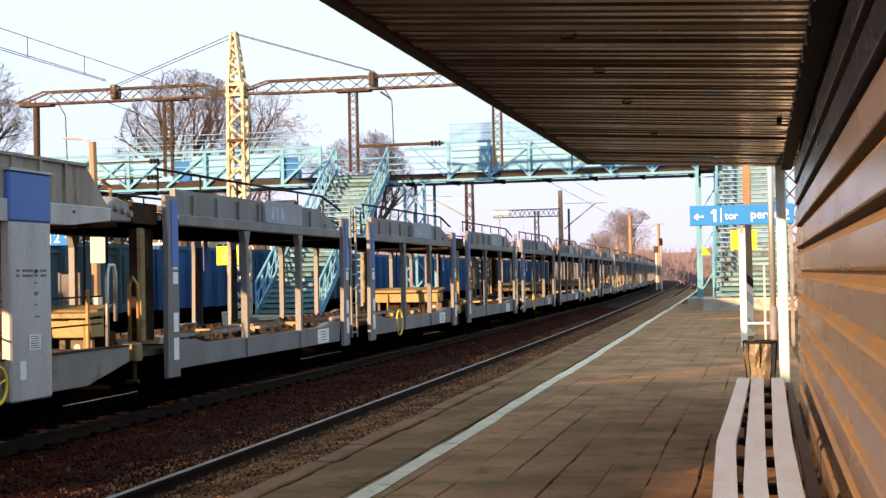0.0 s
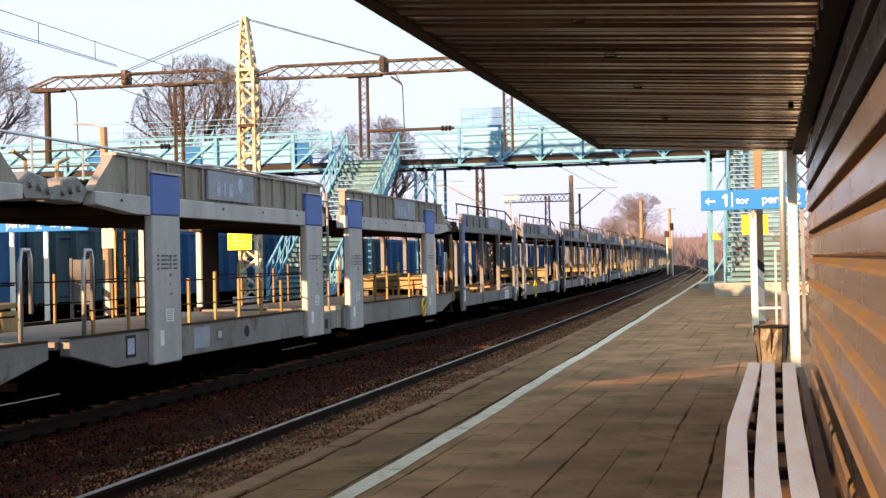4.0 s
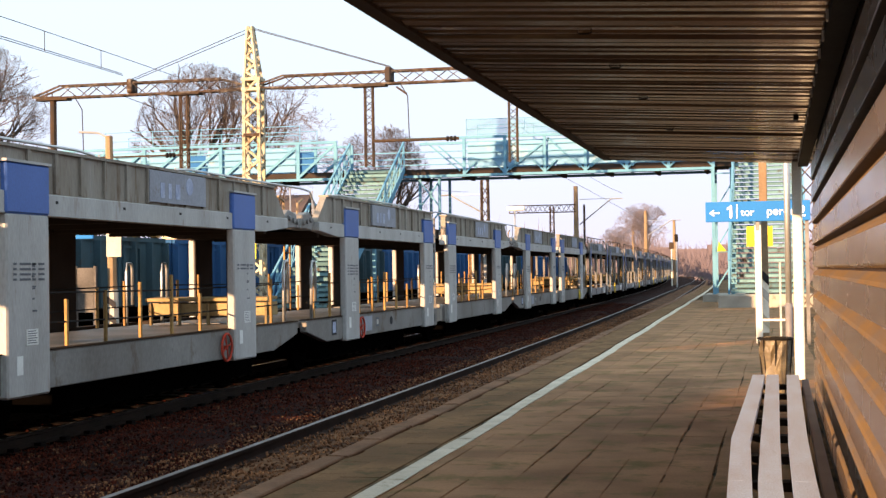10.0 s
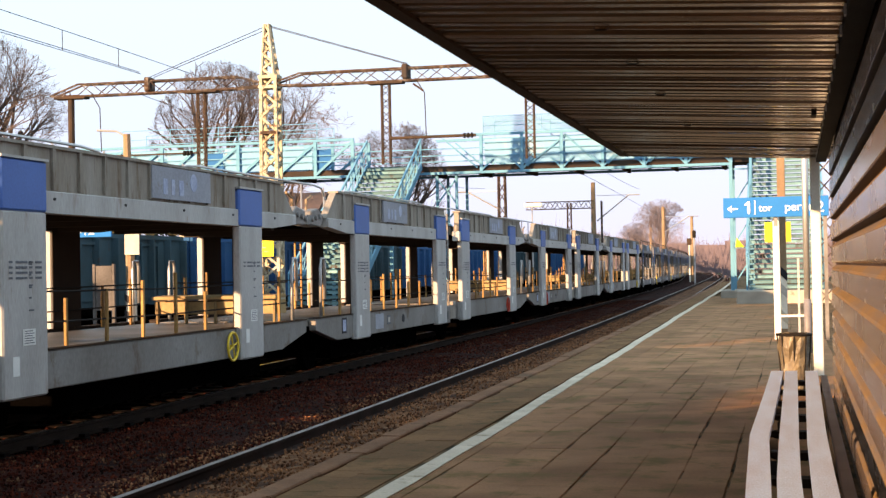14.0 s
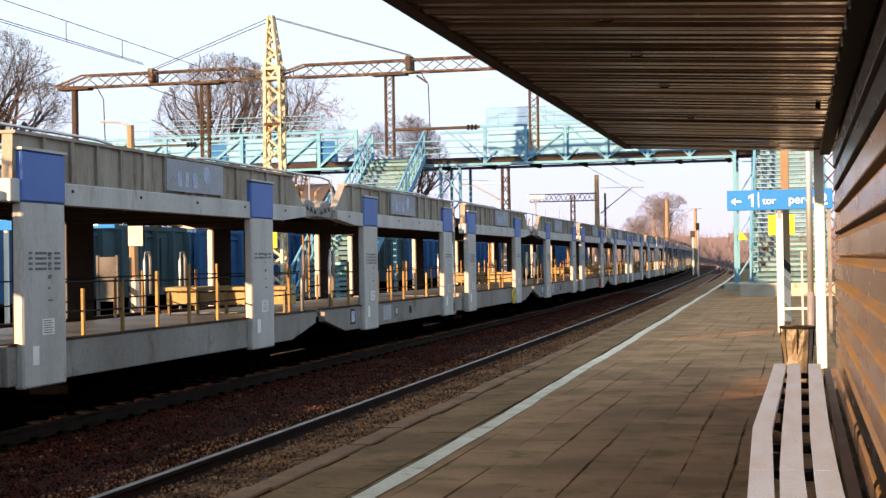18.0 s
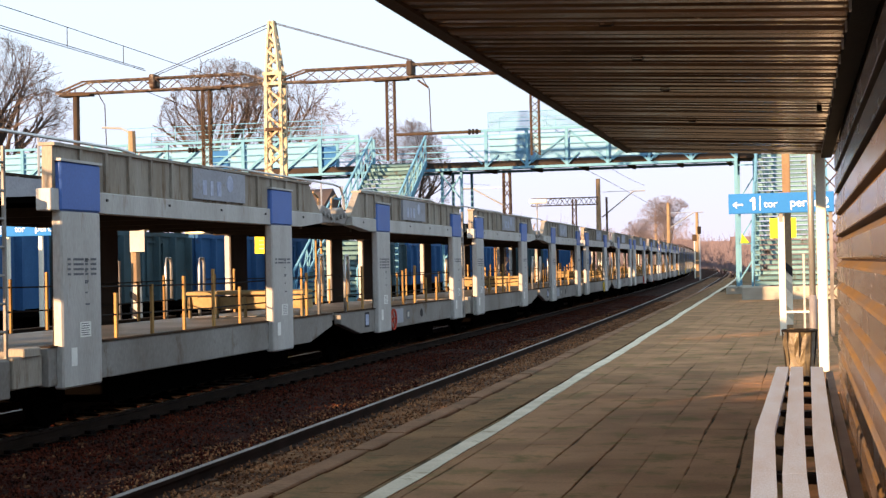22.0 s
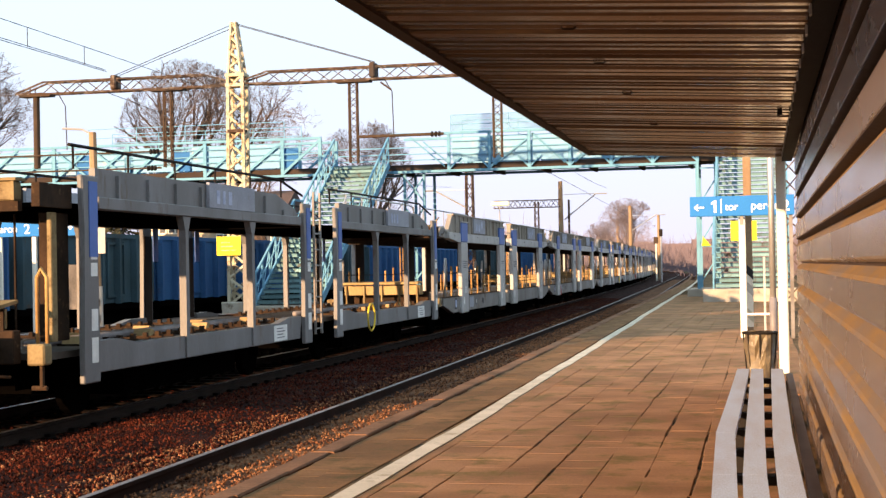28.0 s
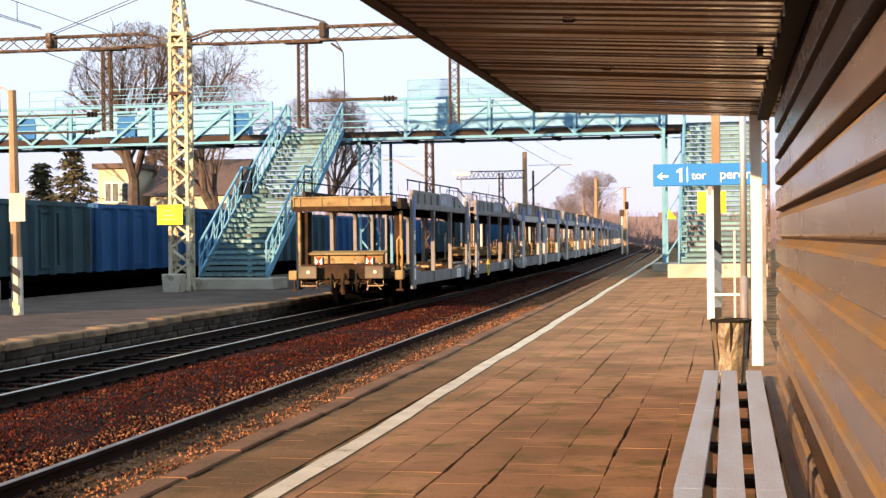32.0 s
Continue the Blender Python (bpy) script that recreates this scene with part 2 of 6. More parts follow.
    screen=mat("screen_sheet", (0.15, 0.36, 0.47), 0.9, 0, (0.13, 0.32, 0.43), 1.2, 20, 0.4, 0.0),
    silver=mat("worn_steel", (0.24, 0.23, 0.225), 0.5, 0.2, (0.14, 0.125, 0.115), 2.5, 40, 0.7, 0.2),
    deckdark=mat("bridge_deck", (0.05, 0.037, 0.03), 0.85, 0, (0.03, 0.022, 0.019), 1, 30, 0.5, 0.2),
    masty=mat("mast_yellow", (0.50, 0.465, 0.37), 0.8, 0.0, (0.41, 0.345, 0.235), 2, 30, 0.7, 0.15, (0.13, 0.065, 0.035), 0.58),
    mastr=mat("mast_rust", (0.052, 0.043, 0.040), 0.75, 0.1, (0.062, 0.038, 0.027), 1.5, 30, 0.8, 0.2, (0.20, 0.17, 0.145), 0.57),
    mastp=mat("mast_pole", (0.29, 0.205, 0.13), 0.8, 0, (0.20, 0.135, 0.085), 1.5, 30, 0.6, 0.2),
    wire=mat("wire", (0.05, 0.045, 0.045), 0.8, 0.0, None, 3, 30, 0.3, 0.0),
    signblue=mat("sign_blue", (0.022, 0.17, 0.47), 0.75, 0, (0.02, 0.15, 0.42), 2, 40, 0.3, 0.02),
    signwhite=mat("sign_white", (0.8, 0.8, 0.8), 0.75, 0, (0.7, 0.7, 0.7), 2, 40, 0.2, 0.0),
    signyel=mat("sign_yellow", (0.74, 0.62, 0.05), 0.75, 0, (0.66, 0.52, 0.05), 2, 40, 0.3, 0.02),
    gonblue=mat("gondola_blue", (0.028, 0.102, 0.225), 0.7, 0, (0.018, 0.07, 0.18), 0.6, 25, 0.6, 0.15, (0.06, 0.045, 0.04), 0.66),
    gongrey=mat("gondola_green", (0.042, 0.084, 0.108), 0.65, 0, (0.03, 0.052, 0.06), 0.6, 25, 0.6, 0.15, (0.07, 0.045, 0.035), 0.64),
    bark=mat("bark", (0.092, 0.072, 0.062), 0.95, 0, (0.056, 0.044, 0.040), 3, 20, 0.7, 0.5),
    twig=mat("twig", (0.135, 0.104, 0.094), 0.95, 0, (0.098, 0.076, 0.068), 0.6, 8, 0.6, 0.0),
    needle=mat("needle", (0.050, 0.050, 0.030), 0.9, 0, (0.085, 0.075, 0.045), 0.5, 10, 0.8, 0.0),
    plaster=mat("plaster", (0.55, 0.46, 0.33), 0.9, 0, (0.45, 0.37, 0.27), 0.5, 20, 0.4, 0.15),
    roof=mat("roof", (0.11, 0.08, 0.075), 0.85, 0, (0.08, 0.06, 0.055), 0.8, 15, 0.5, 0.3),
    glass=mat("dark_glass", (0.05, 0.06, 0.07), 0.1, 0, None, 1, 5, 0.2, 0.0),
    farkerb=mat("far_kerb", (0.25, 0.158, 0.092), 0.9, 0, (0.15, 0.097, 0.062), 0.9, 40, 0.7, 0.4, (0.07, 0.048, 0.034), 0.58, rand=0.25),
    # distance haze is put into this pale mauve-brown
    haze=mat("hazed_wood", (0.165, 0.132, 0.150), 1.0, 0, (0.13, 0.104, 0.122), 0.12, 2, 0.5, 0.0),
    bag=mat("bin_bag", (0.20, 0.16, 0.10), 0.35, 0.0, (0.08, 0.06, 0.04), 6, 30, 0.8, 0.6, bump_dist=0.03),
    asph=mat("far_platform", (0.105, 0.076, 0.066), 0.9, 0, (0.062, 0.046, 0.040), 0.9, 30, 0.7, 0.5, (0.14, 0.10, 0.08), 0.63),
    plate=mat("dull_plate", (0.50, 0.47, 0.42), 0.7, 0, (0.38, 0.35, 0.31), 2, 40, 0.5, 0.05),
    # lighter than the near twigs: haze over the distance is painted in
    fartree=mat("hazed_twig", (0.215, 0.178, 0.185), 0.95, 0, (0.175, 0.145, 0.155), 0.6, 8, 0.5, 0.0),
    blockface=mat("edge_block", (0.075, 0.058, 0.046), 0.9, 0, (0.04, 0.03, 0.025), 1.2, 30, 0.7, 0.4, (0.15, 0.125, 0.10), 0.62, rand=0.45),
    deckdull=mat("dull_deck", (0.075, 0.062, 0.052), 0.7, 0.0, (0.042, 0.034, 0.028), 0.8, 20, 0.7, 0.3, (0.13, 0.115, 0.10), 0.66),
    panelgrey=mat("weathered_panel", (0.125, 0.115, 0.11), 0.6, 0.0, (0.075, 0.068, 0.064), 1.5, 25, 0.8, 0.1, (0.19, 0.17, 0.15), 0.62),
)

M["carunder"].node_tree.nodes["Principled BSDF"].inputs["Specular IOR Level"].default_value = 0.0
M["screen"].node_tree.nodes["Principled BSDF"].inputs["Alpha"].default_value = 0.26


# ---- building helpers ----
def box(bm, x0, x1, y0, y1, z0, z1):
    vs = [bm.verts.new(p) for p in ((x0, y0, z0), (x1, y0, z0), (x1, y1, z0), (x0, y1, z0), (x0, y0, z1), (x1, y0, z1), (x1, y1, z1), (x0, y1, z1))]
    for f in ((3, 2, 1, 0), (4, 5, 6, 7), (0, 1, 5, 4), (1, 2, 6, 5), (2, 3, 7, 6), (3, 0, 4, 7)):
        bm.faces.new([vs[i] for i in f])
    return vs


def bar(bm, p, q, w, h=None):
    """A rectangular bar from p to q, w across and h high."""
    p, q = Vector(p), Vector(q)
    h = h or w
    d = (q - p).normalized()
    side = d.cross(Vector((0, 0, 1)))
    side = side.normalized() if side.length > 1e-4 else Vector((1, 0, 0))
    up = side.cross(d)
    a, b = side * w / 2, up * h / 2
    vs = [bm.verts.new(e + s) for e in (p, q) for s in (-a - b, a - b, a + b, -a + b)]
    for f in ((3, 2, 1, 0), (4, 5, 6, 7), (0, 1, 5, 4), (1, 2, 6, 5), (2, 3, 7, 6), (3, 0, 4, 7)):
        bm.faces.new([vs[i] for i in f])


def tube(bm, pts, r, n=8, r1=None, cap=True):
    """A round bar through pts, from radius r to r1."""
    pts = [Vector(p) for p in pts]
    r1 = r if r1 is None else r1
    rings = []
    for i, p in enumerate(pts):
        d = (pts[min(i + 1, len(pts) - 1)] - pts[max(i - 1, 0)]).normalized()
        a = d.cross(Vector((0.3, 0.2, 1)))
        a = a.normalized() if a.length > 1e-3 else Vector((1, 0, 0))
        b = d.cross(a)
        rr = r + (r1 - r) * i / max(len(pts) - 1, 1)
        rings.append([bm.verts.new(p + (a * math.cos(k * 2 * math.pi / n) + b * math.sin(k * 2 * math.pi / n)) * rr) for k in range(n)])
    for u, v in zip(rings, rings[1:]):
        for k in range(n):
            bm.faces.new((u[k], u[(k + 1) % n], v[(k + 1) % n], v[k]))
    if cap:
        bm.faces.new(rings[0][::-1])
        bm.faces.new(rings[-1])


def prism(bm, outline, axis, a, b):
    """A flat outline (two coordinates) drawn out along axis from a to b."""
    def at(u, v, w):
        return {"x": (w, u, v), "y": (u, w, v), "z": (u, v, w)}[axis]
    lo = [bm.verts.new(at(u, v, a)) for u, v in outline]
    hi = [bm.verts.new(at(u, v, b)) for u, v in outline]
    n = len(outline)
    bm.faces.new(lo)
    bm.faces.new(hi[::-1])
    for i in range(n):
        bm.faces.new((lo[i], hi[i], hi[(i + 1) % n], lo[(i + 1) % n]))


def mesh_of(name, bm, material, smooth=False, bevel=0.0):
    if bevel:
        bmesh.ops.bevel(bm, geom=bm.edges[:], offset=bevel, segments=1, affect="EDGES", clamp_overlap=True)
    bmesh.ops.recalc_face_normals(bm, faces=bm.faces[:])
    me = bpy.data.meshes.new(name)
    bm.to_mesh(me)
    bm.free()
    me.materials.append(M[material] if isinstance(material, str) else material)
    if smooth:
        for p in me.polygons:
            p.use_smooth = True
    return me


def part(name, bm, material, parent, label="", smooth=False, bevel=0.0):
    ob = new(name, mesh_of(name, bm, material, smooth, bevel))
    ob.parent = parent
    if label:
        tagged(ob, label)
    return ob


def thing(name, label, category, group="", kind="", at=(0, 0, 0), turn=0.0):
    ob = new(name)
    ob.empty_display_size = 0.2
    ob.matrix_basis = pose(*at, 0, 0, turn)
    return tagged(ob, label, category, group, kind)


def solid(name, bm, material, label, category, kind="", group="", at=(0, 0, 0), turn=0.0, smooth=False, bevel=0.0):
    ob = new(name, mesh_of(name, bm, material, smooth, bevel))
    ob.matrix_basis = pose(*at, 0, 0, turn)
    return tagged(ob, label, category, group, kind)


def B():
    return bmesh.new()


def letters(name, text, size, material, parent, at, turn, label="", depth=0.004, width=None):
    """Flat raised lettering with the built-in font, as a mesh part."""
    cu = bpy.data.curves.new(name, "FONT")
    cu.body, cu.size, cu.extrude, cu.align_x, cu.offset = text, size, depth, "LEFT", size * 0.006
    tmp = bpy.data.objects.new(name, cu)
    me = bpy.data.meshes.new_from_object(tmp)
    bpy.data.objects.remove(tmp)
    me.materials.clear()
    me.materials.append(M[material])
    ob = new(name, me)
    ob.parent = parent
    ob.matrix_basis = pose(*at, *turn)
    if label:
        tagged(ob, label)
    return ob


# ---- the plan ----
K = 1.55e-4            # the line bends gently to the left: x shifts by -K*y*y
Z_RAIL = -0.50         # rail head; the near platform is z = 0
Z_BALLAST = -0.74
X_T1, X_T2, X_T3 = -4.77, -9.30, -22.0
X_EDGE, X_FAR, Z_FAR = -2.95, -11.1, -0.28
Y_BRIDGE, Y_PORTAL = 57.0, 46.0


def bend(x, y, z=0.0):
    return Vector((x - K * y * abs(y), y, z))


def heading(y):
    return math.degrees(math.atan(2 * K * abs(y)))


def soft_ramp(y, start, ease):
    return ease * math.log1p(math.exp(min((y - start) / ease, 60.0)))


def way(x, y, z=0.0):
    """The near track and its bed: straight, slightly askew to the shelter, with a sharp left bend far off."""
    far = max(y - 170.0, 0.0)
    return Vector((x + 0.25 - 0.0205 * soft_ramp(y, 10, 3) - 0.012 * soft_ramp(y, 50, 6) - 3.75e-4 * far * far, y, z))


def sweep(bm, profile, y0, y1, step, z_jit=0.0, closed=True, place=bend):
    """Sweeps a cross-section (x, z) along the bent line."""
    n = max(1, round((y1 - y0) / step))
    rings = []
    for i in range(n + 1):
        y = y0 + (y1 - y0) * i / n
        rings.append([bm.verts.new(place(x, y, z + (random.uniform(-z_jit, z_jit) if z_jit else 0))) for x, z in profile])
    m = len(profile)
    for u, v in zip(rings, rings[1:]):
        for k in range(m if closed else m - 1):
            bm.faces.new((u[k], u[(k + 1) % m], v[(k + 1) % m], v[k]))
    if closed:
        bm.faces.new(rings[0])
        bm.faces.new(rings[-1][::-1])


# ---- ground, tracks, platforms ----
bm = B()
for x0, x1, y0, y1 in ((-900, 900, -300, 3000),):
    vs = [bm.verts.new(p) for p in ((x0, y0, -1.0), (x1, y0, -1.0), (x1, y1, -1.0), (x0, y1, -1.0))]
    bm.faces.new(vs)
solid("ground", bm, "soil", "brown winter ground with dry grass beyond the tracks", "ground", "structure")

bm = B()
sweep(bm, [(-2.9, -0.65), (-3.3, -0.66), (-4.0, -0.657), (-5.6, -0.655), (-6.2, -0.60), (-7.0, -0.56), (-7.9, -0.62), (-8.6, -0.70), (-10.2, -0.70), (-11.9, -0.66), (-11.9, -0.99), (-2.9, -0.99)], -40, 420, 1.2, 0.02, place=way)
solid("ballast_bed", bm, "ballast", "rust-brown crushed stone ballast between the tracks", "ballast", "structure")


BED = ((-11.2, -0.66), (-10.2, -0.70), (-8.6, -0.70), (-7.9, -0.62), (-7.0, -0.56), (-6.2, -0.60), (-5.88, -0.62), (-5.6, -0.636), (-3.4, -0.634), (-3.3, -0.66), (-2.9, -0.65))


def bed_z(x):
    for (xa, za), (xb, zb) in zip(BED, BED[1:]):
        if x <= xb:
            return za + (zb - za) * (x - xa) / (xb - xa)
    return BED[-1][1]


def stones(name, x0, x1, y0, y1, count, seed, s0=0.02, s1=0.045, mt="stone", place=bend):
    rng = random.Random(seed)
    verts, faces = [], []
    for _ in range(count):
        y = y0 + (y1 - y0) * rng.random() ** 1.6
        x = rng.uniform(x0, x1)
        c = place(x, y, bed_z(x) + rng.uniform(-0.004, 0.018))
        s = rng.uniform(s0, s1)
        e = Euler((rng.uniform(0, 3), rng.uniform(0, 3), rng.uniform(0, 3))).to_matrix()
        i = len(verts)
        for a in ((1, 0, 0), (-1, 0, 0), (0, 0.8, 0), (0, -0.8, 0), (0, 0, 0.7), (0, 0, -0.7)):
            verts.append(c + e @ (Vector(a) * s * rng.uniform(0.7, 1.2)))
        for f in ((0, 2, 4), (2, 1, 4), (1, 3, 4), (3, 0, 4), (2, 0, 5), (1, 2, 5), (3, 1, 5), (0, 3, 5)):
            faces.append([i + k for k in f])
    me = bpy.data.meshes.new(name)
    me.from_pydata(verts, [], faces)
    me.materials.append(M[mt])
    return tagged(new(name, me), "loose rust-brown ballast stones lying between the rails", "ballast stones", "", "stuff")


def rail_profile(x, side=1):
    """Flat-bottomed rail, foot to head."""
    z = Z_RAIL
    return [(x - 0.07, z - 0.16), (x + 0.07, z - 0.16), (x + 0.07, z - 0.145), (x + 0.012, z - 0.12), (x + 0.012, z - 0.045),
            (x + 0.036, z - 0.035), (x + 0.036, z - 0.004), (x - 0.036, z - 0.004), (x - 0.036, z - 0.035), (x - 0.012, z - 0.045), (x - 0.012, z - 0.12), (x - 0.07, z - 0.145)]


def track(name, xc, y0, y1, near, label, shine, tie="sleeper", place=bend):
    t = thing(name, label, "railway track", "", "structure")
    for s in (-0.7535, 0.7535):
        bm = B()
        sweep(bm, rail_profile(xc + s), y0, y1, 4.0, place=place)
        r = part("rail", bm, "rail" if tie == "sleeper" else "raildark", t)
        bm = B()
        sweep(bm, [(xc + s - 0.033, Z_RAIL - 0.004), (xc + s + 0.033, Z_RAIL - 0.004), (xc + s + 0.028, Z_RAIL), (xc + s - 0.028, Z_RAIL)], y0, y1, 4.0, place=place)
        part("rail_head", bm, shine, r, "polished running surface of the rail")
    bm = B()
    prism(bm, [(-1.3, -0.09), (1.3, -0.09), (1.3, 0.0), (0.9, 0.045), (-0.9, 0.045), (-1.3, 0.0)], "y", -0.12, 0.12)
    for s in (-0.7535, 0.7535):
        for d in (-0.11, 0.11):
            box(bm, s + d - 0.04, s + d + 0.04, -0.06, 0.06, 0.04, 0.085)
    me = mesh_of("sleeper", bm, tie)
    rest_v, rest_f = [], []
    y = y0 + 0.3
    while y < min(y1, 160):
        if near[0] <= y <= near[1]:
            ob = new("sleeper", me)
            ob.parent = t
            ob.matrix_basis = Matrix.Translation(place(xc, y, Z_RAIL - 0.205)) @ pose(0, 0, 0, 0, 0, heading(y) + random.uniform(-0.5, 0.5))
        else:
            i = len(rest_v)
            mm = Matrix.Translation(place(xc, y, Z_RAIL - 0.205))
            rest_v += [mm @ v.co for v in me.vertices]
            rest_f += [[i + k for k in p.vertices] for p in me.polygons]
        y += 0.62
    m2 = bpy.data.meshes.new("far_sleepers")
    m2.from_pydata(rest_v, [], rest_f)
    m2.materials.append(M[tie])
    ob = new("far_sleepers", m2)
    ob.parent = t
    tagged(ob, "", "", "", "stuff")
    return t


track("track_1", X_T1, -30, 380, (7, 60), "rusty track with concrete sleepers beside the near platform", "raildull", "sleeper", way)
# track under the train, in the rail and sleeper colours that hold its shade
track("track_2", X_T2 + 0.12, -30, 380, (12, 45), "track with bright rail heads beside the far platform", "railtop", "sleeperb")
stones("ballast_stones_near", -5.6, -3.15, 8, 70, 26000, 3, 0.011, 0.027, "gravel", way)
stones("ballast_stones_middle", -8.6, -5.5, 9, 80, 42000, 4, 0.010, 0.027, "stone", way)
# paler stones put the sunlight on the outer slope into their colour
stones("ballast_stones_edge", -6.25, -5.6, 8, 60, 7000, 6, 0.011, 0.026, "gravel", way)
stones("ballast_stones_far", -11.0, -8.5, 12, 60, 5000, 5)

bm = B()
sweep(bm, [(-5.38, -0.638), (-3.42, -0.634), (-3.40, -0.68), (-5.40, -0.68)], -30, 170, 0.7, 0.006, place=way)
solid("grit_strip", bm, "grit", "pale brown grit strewn between the rails of the near track", "grit", "structure")
# pale strip beside the outer rail: sunlight on the slope, painted
bm = B()
sweep(bm, [(-5.86, -0.622), (-5.63, -0.636), (-5.62, -0.68), (-5.88, -0.68)], -30, 170, 0.7, 0.008, place=way)
solid("grit_verge", bm, "grit", "pale brown grit strip that paints the sunlit slope along the outer rail", "grit", "structure")

# near platform: body, edge kerb, line
bm = B()
sweep(bm, [(X_EDGE + 0.02, -0.99), (3.5, -0.99), (3.5, -0.0075), (-2.44, -0.0075), (-2.46, -0.12), (X_EDGE + 0.02, -0.12)], -12, 160, 3)
solid("platform_bed", bm, "slabbed", "dirt bed under the near platform's slabs", "platform", "structure")


def line_x(y):
    """Where the safety line runs: straight beside the shelter, then bearing left with the tracks."""
    if y > 74:
        return line_x(74) - 0.0215 * (y - 74) - K * (y - 74) ** 2
    return -2.30 - 0.0205 * 3.0 * math.log1p(math.exp((y - 10) / 3.0))


def drift(y):
    return line_x(y) + 2.30 + K * y * abs(y)


edge = thing("platform_edge", "worn brown concrete edge of the near platform", "platform edge", "", "structure")
rng = random.Random(8)
y = -8.0
while y < 150:
    n = 1.0 if y < 70 else 6.0
    bm = B()
    prism(bm, [(-0.09, -0.3), (0.085, -0.3), (0.085, -0.01), (0.072, 0.0), (-0.07, 0.0), (-0.09, -0.025)], "y", -n / 2 + 0.004, n / 2 - 0.004)
    ob = part("kerb_stone", bm, "kerbred", edge)
    ym = y + n / 2
    ob.matrix_basis = Matrix.Translation(bend(-3.035 + drift(ym) + rng.uniform(-0.01, 0.01), ym, -0.010 + rng.uniform(-0.006, 0.006))) @ pose(0, 0, 0, 0, 0, 1.17 if ym < 74 else heading(ym))
    y += n
bm = B()
n = 200
ringl = []
for k in range(n + 1):
    y = -8 + 138 * k / n
    w = 0.066 + 0.006 * math.sin(y * 3.1)
    c = -2.30 + drift(y) + 0.005 * math.sin(y * 1.7) + 0.011 * math.sin(y * 0.61 + 1) + 0.007 * math.sin(y * 0.27)
    ringl.append([bm.verts.new(bend(c + dx, y, z)) for dx, z in ((-w, -0.02), (w, -0.02), (w, 0.003), (-w, 0.003))])
for u, v in zip(ringl, ringl[1:]):
    for k in range(4):
        bm.faces.new((u[k], u[(k + 1) % 4], v[(k + 1) % 4], v[k]))
solid("safety_line", bm, "line", "worn white painted safety line along the platform", "line", "structure")

# far platform
bm = B()
sweep(bm, [(X_FAR, -0.99), (X_FAR, Z_FAR - 0.20), (X_FAR + 0.06, Z_FAR - 0.17), (X_FAR + 0.06, Z_FAR - 0.004), (-19.4, Z_FAR - 0.004), (-19.4, -0.99)], -12, 150, 3)
solid("far_platform", bm, "asph", "asphalt island platform between the tracks", "platform", "structure")
far_edge = thing("far_platform_kerb", "uneven brownish kerb stones over dark edge blocks of the far platform", "platform edge", "", "structure")
rng = random.Random(31)
kerbs, blocks = [], []
for k in range(3):
    bm = B()
    d = (0.0, 0.02, -0.015)[k]
    prism(bm, [(0.10 + d, -0.11), (-0.32, -0.11), (-0.32, 0.004), (0.07 + d, 0.004), (0.10 + d, -0.02)], "y", -0.485, 0.485)
    kerbs.append(mesh_of("kerb_stone", bm, "farkerb"))
    bm = B()
    prism(bm, [(0.045, -0.17), (-0.1, -0.17), (-0.1, 0.0), (0.045, 0.0), (0.06, -0.03), (0.06, -0.14)], "y", -0.235, 0.235)
    blocks.append(mesh_of("edge_block", bm, "blockface"))
y = 18.0
while y < 72:
    ob = new("kerb_stone", kerbs[rng.randrange(3)])
    ob.parent = far_edge
    ob.matrix_basis = Matrix.Translation(bend(X_FAR + rng.uniform(-0.03, 0.03), y, Z_FAR + rng.uniform(-0.012, 0.012))) @ pose(0, 0, 0, 0, rng.uniform(-1.5, 1.5), heading(y) + rng.uniform(-1.2, 1.2))
    y += 0.98
for row in range(3):
    y = 18.0 + 0.24 * (row % 2)
    while y < 60:
        ob = new("edge_block", blocks[rng.randrange(3)])
        ob.parent = far_edge
        ob.matrix_basis = Matrix.Translation(bend(X_FAR + rng.uniform(-0.03, 0.015), y, Z_FAR - 0.115 - 0.178 * row)) @ pose(0, 0, 0, 0, 0, heading(y))
        y += 0.482
bm = B()
sweep(bm, [(X_FAR + 0.08, Z_FAR - 0.10), (X_FAR - 0.32, Z_FAR - 0.10), (X_FAR - 0.32, Z_FAR + 0.002), (X_FAR + 0.08, Z_FAR + 0.002)], 72, 150, 3, 0.003)
tagged(part("far_kerb", bm, "farkerb", far_edge), "", "", "", "stuff")

# ---- shelter: wall of profiled sheet, canopy ----
X_WALL = 0.33
wall = thing("wall_shelter", "wall of brown horizontally profiled metal sheet with ochre ledges", "wall", "", "structure")
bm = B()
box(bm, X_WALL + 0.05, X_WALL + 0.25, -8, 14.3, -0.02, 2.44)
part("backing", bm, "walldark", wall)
for k in range(-6, 5):
    a = 1.282 + 0.206 * k
    b = a + 0.144
    bm = B()
    prism(bm, [(X_WALL + 0.045, a - 0.012), (X_WALL + 0.006, a), (X_WALL, a + 0.008), (X_WALL, b - 0.013), (X_WALL + 0.012, b - 0.013), (X_WALL + 0.02, a)], "y", -8, 14.3)
    w = part("panel", bm, "wall", wall)
    bm = B()
    prism(bm, [(X_WALL + 0.0004, b - 0.0125), (X_WALL + 0.008, b + 0.004), (X_WALL + 0.047, b + 0.038), (X_WALL + 0.049, b - 0.01), (X_WALL + 0.02, b - 0.016)], "y", -8, 14.3)
    part("ledge", bm, "ochre", w, "ochre dusty ledge above the panel")
    # above eye level a dark strip paints shade over the panel's lower bevel
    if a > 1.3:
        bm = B()
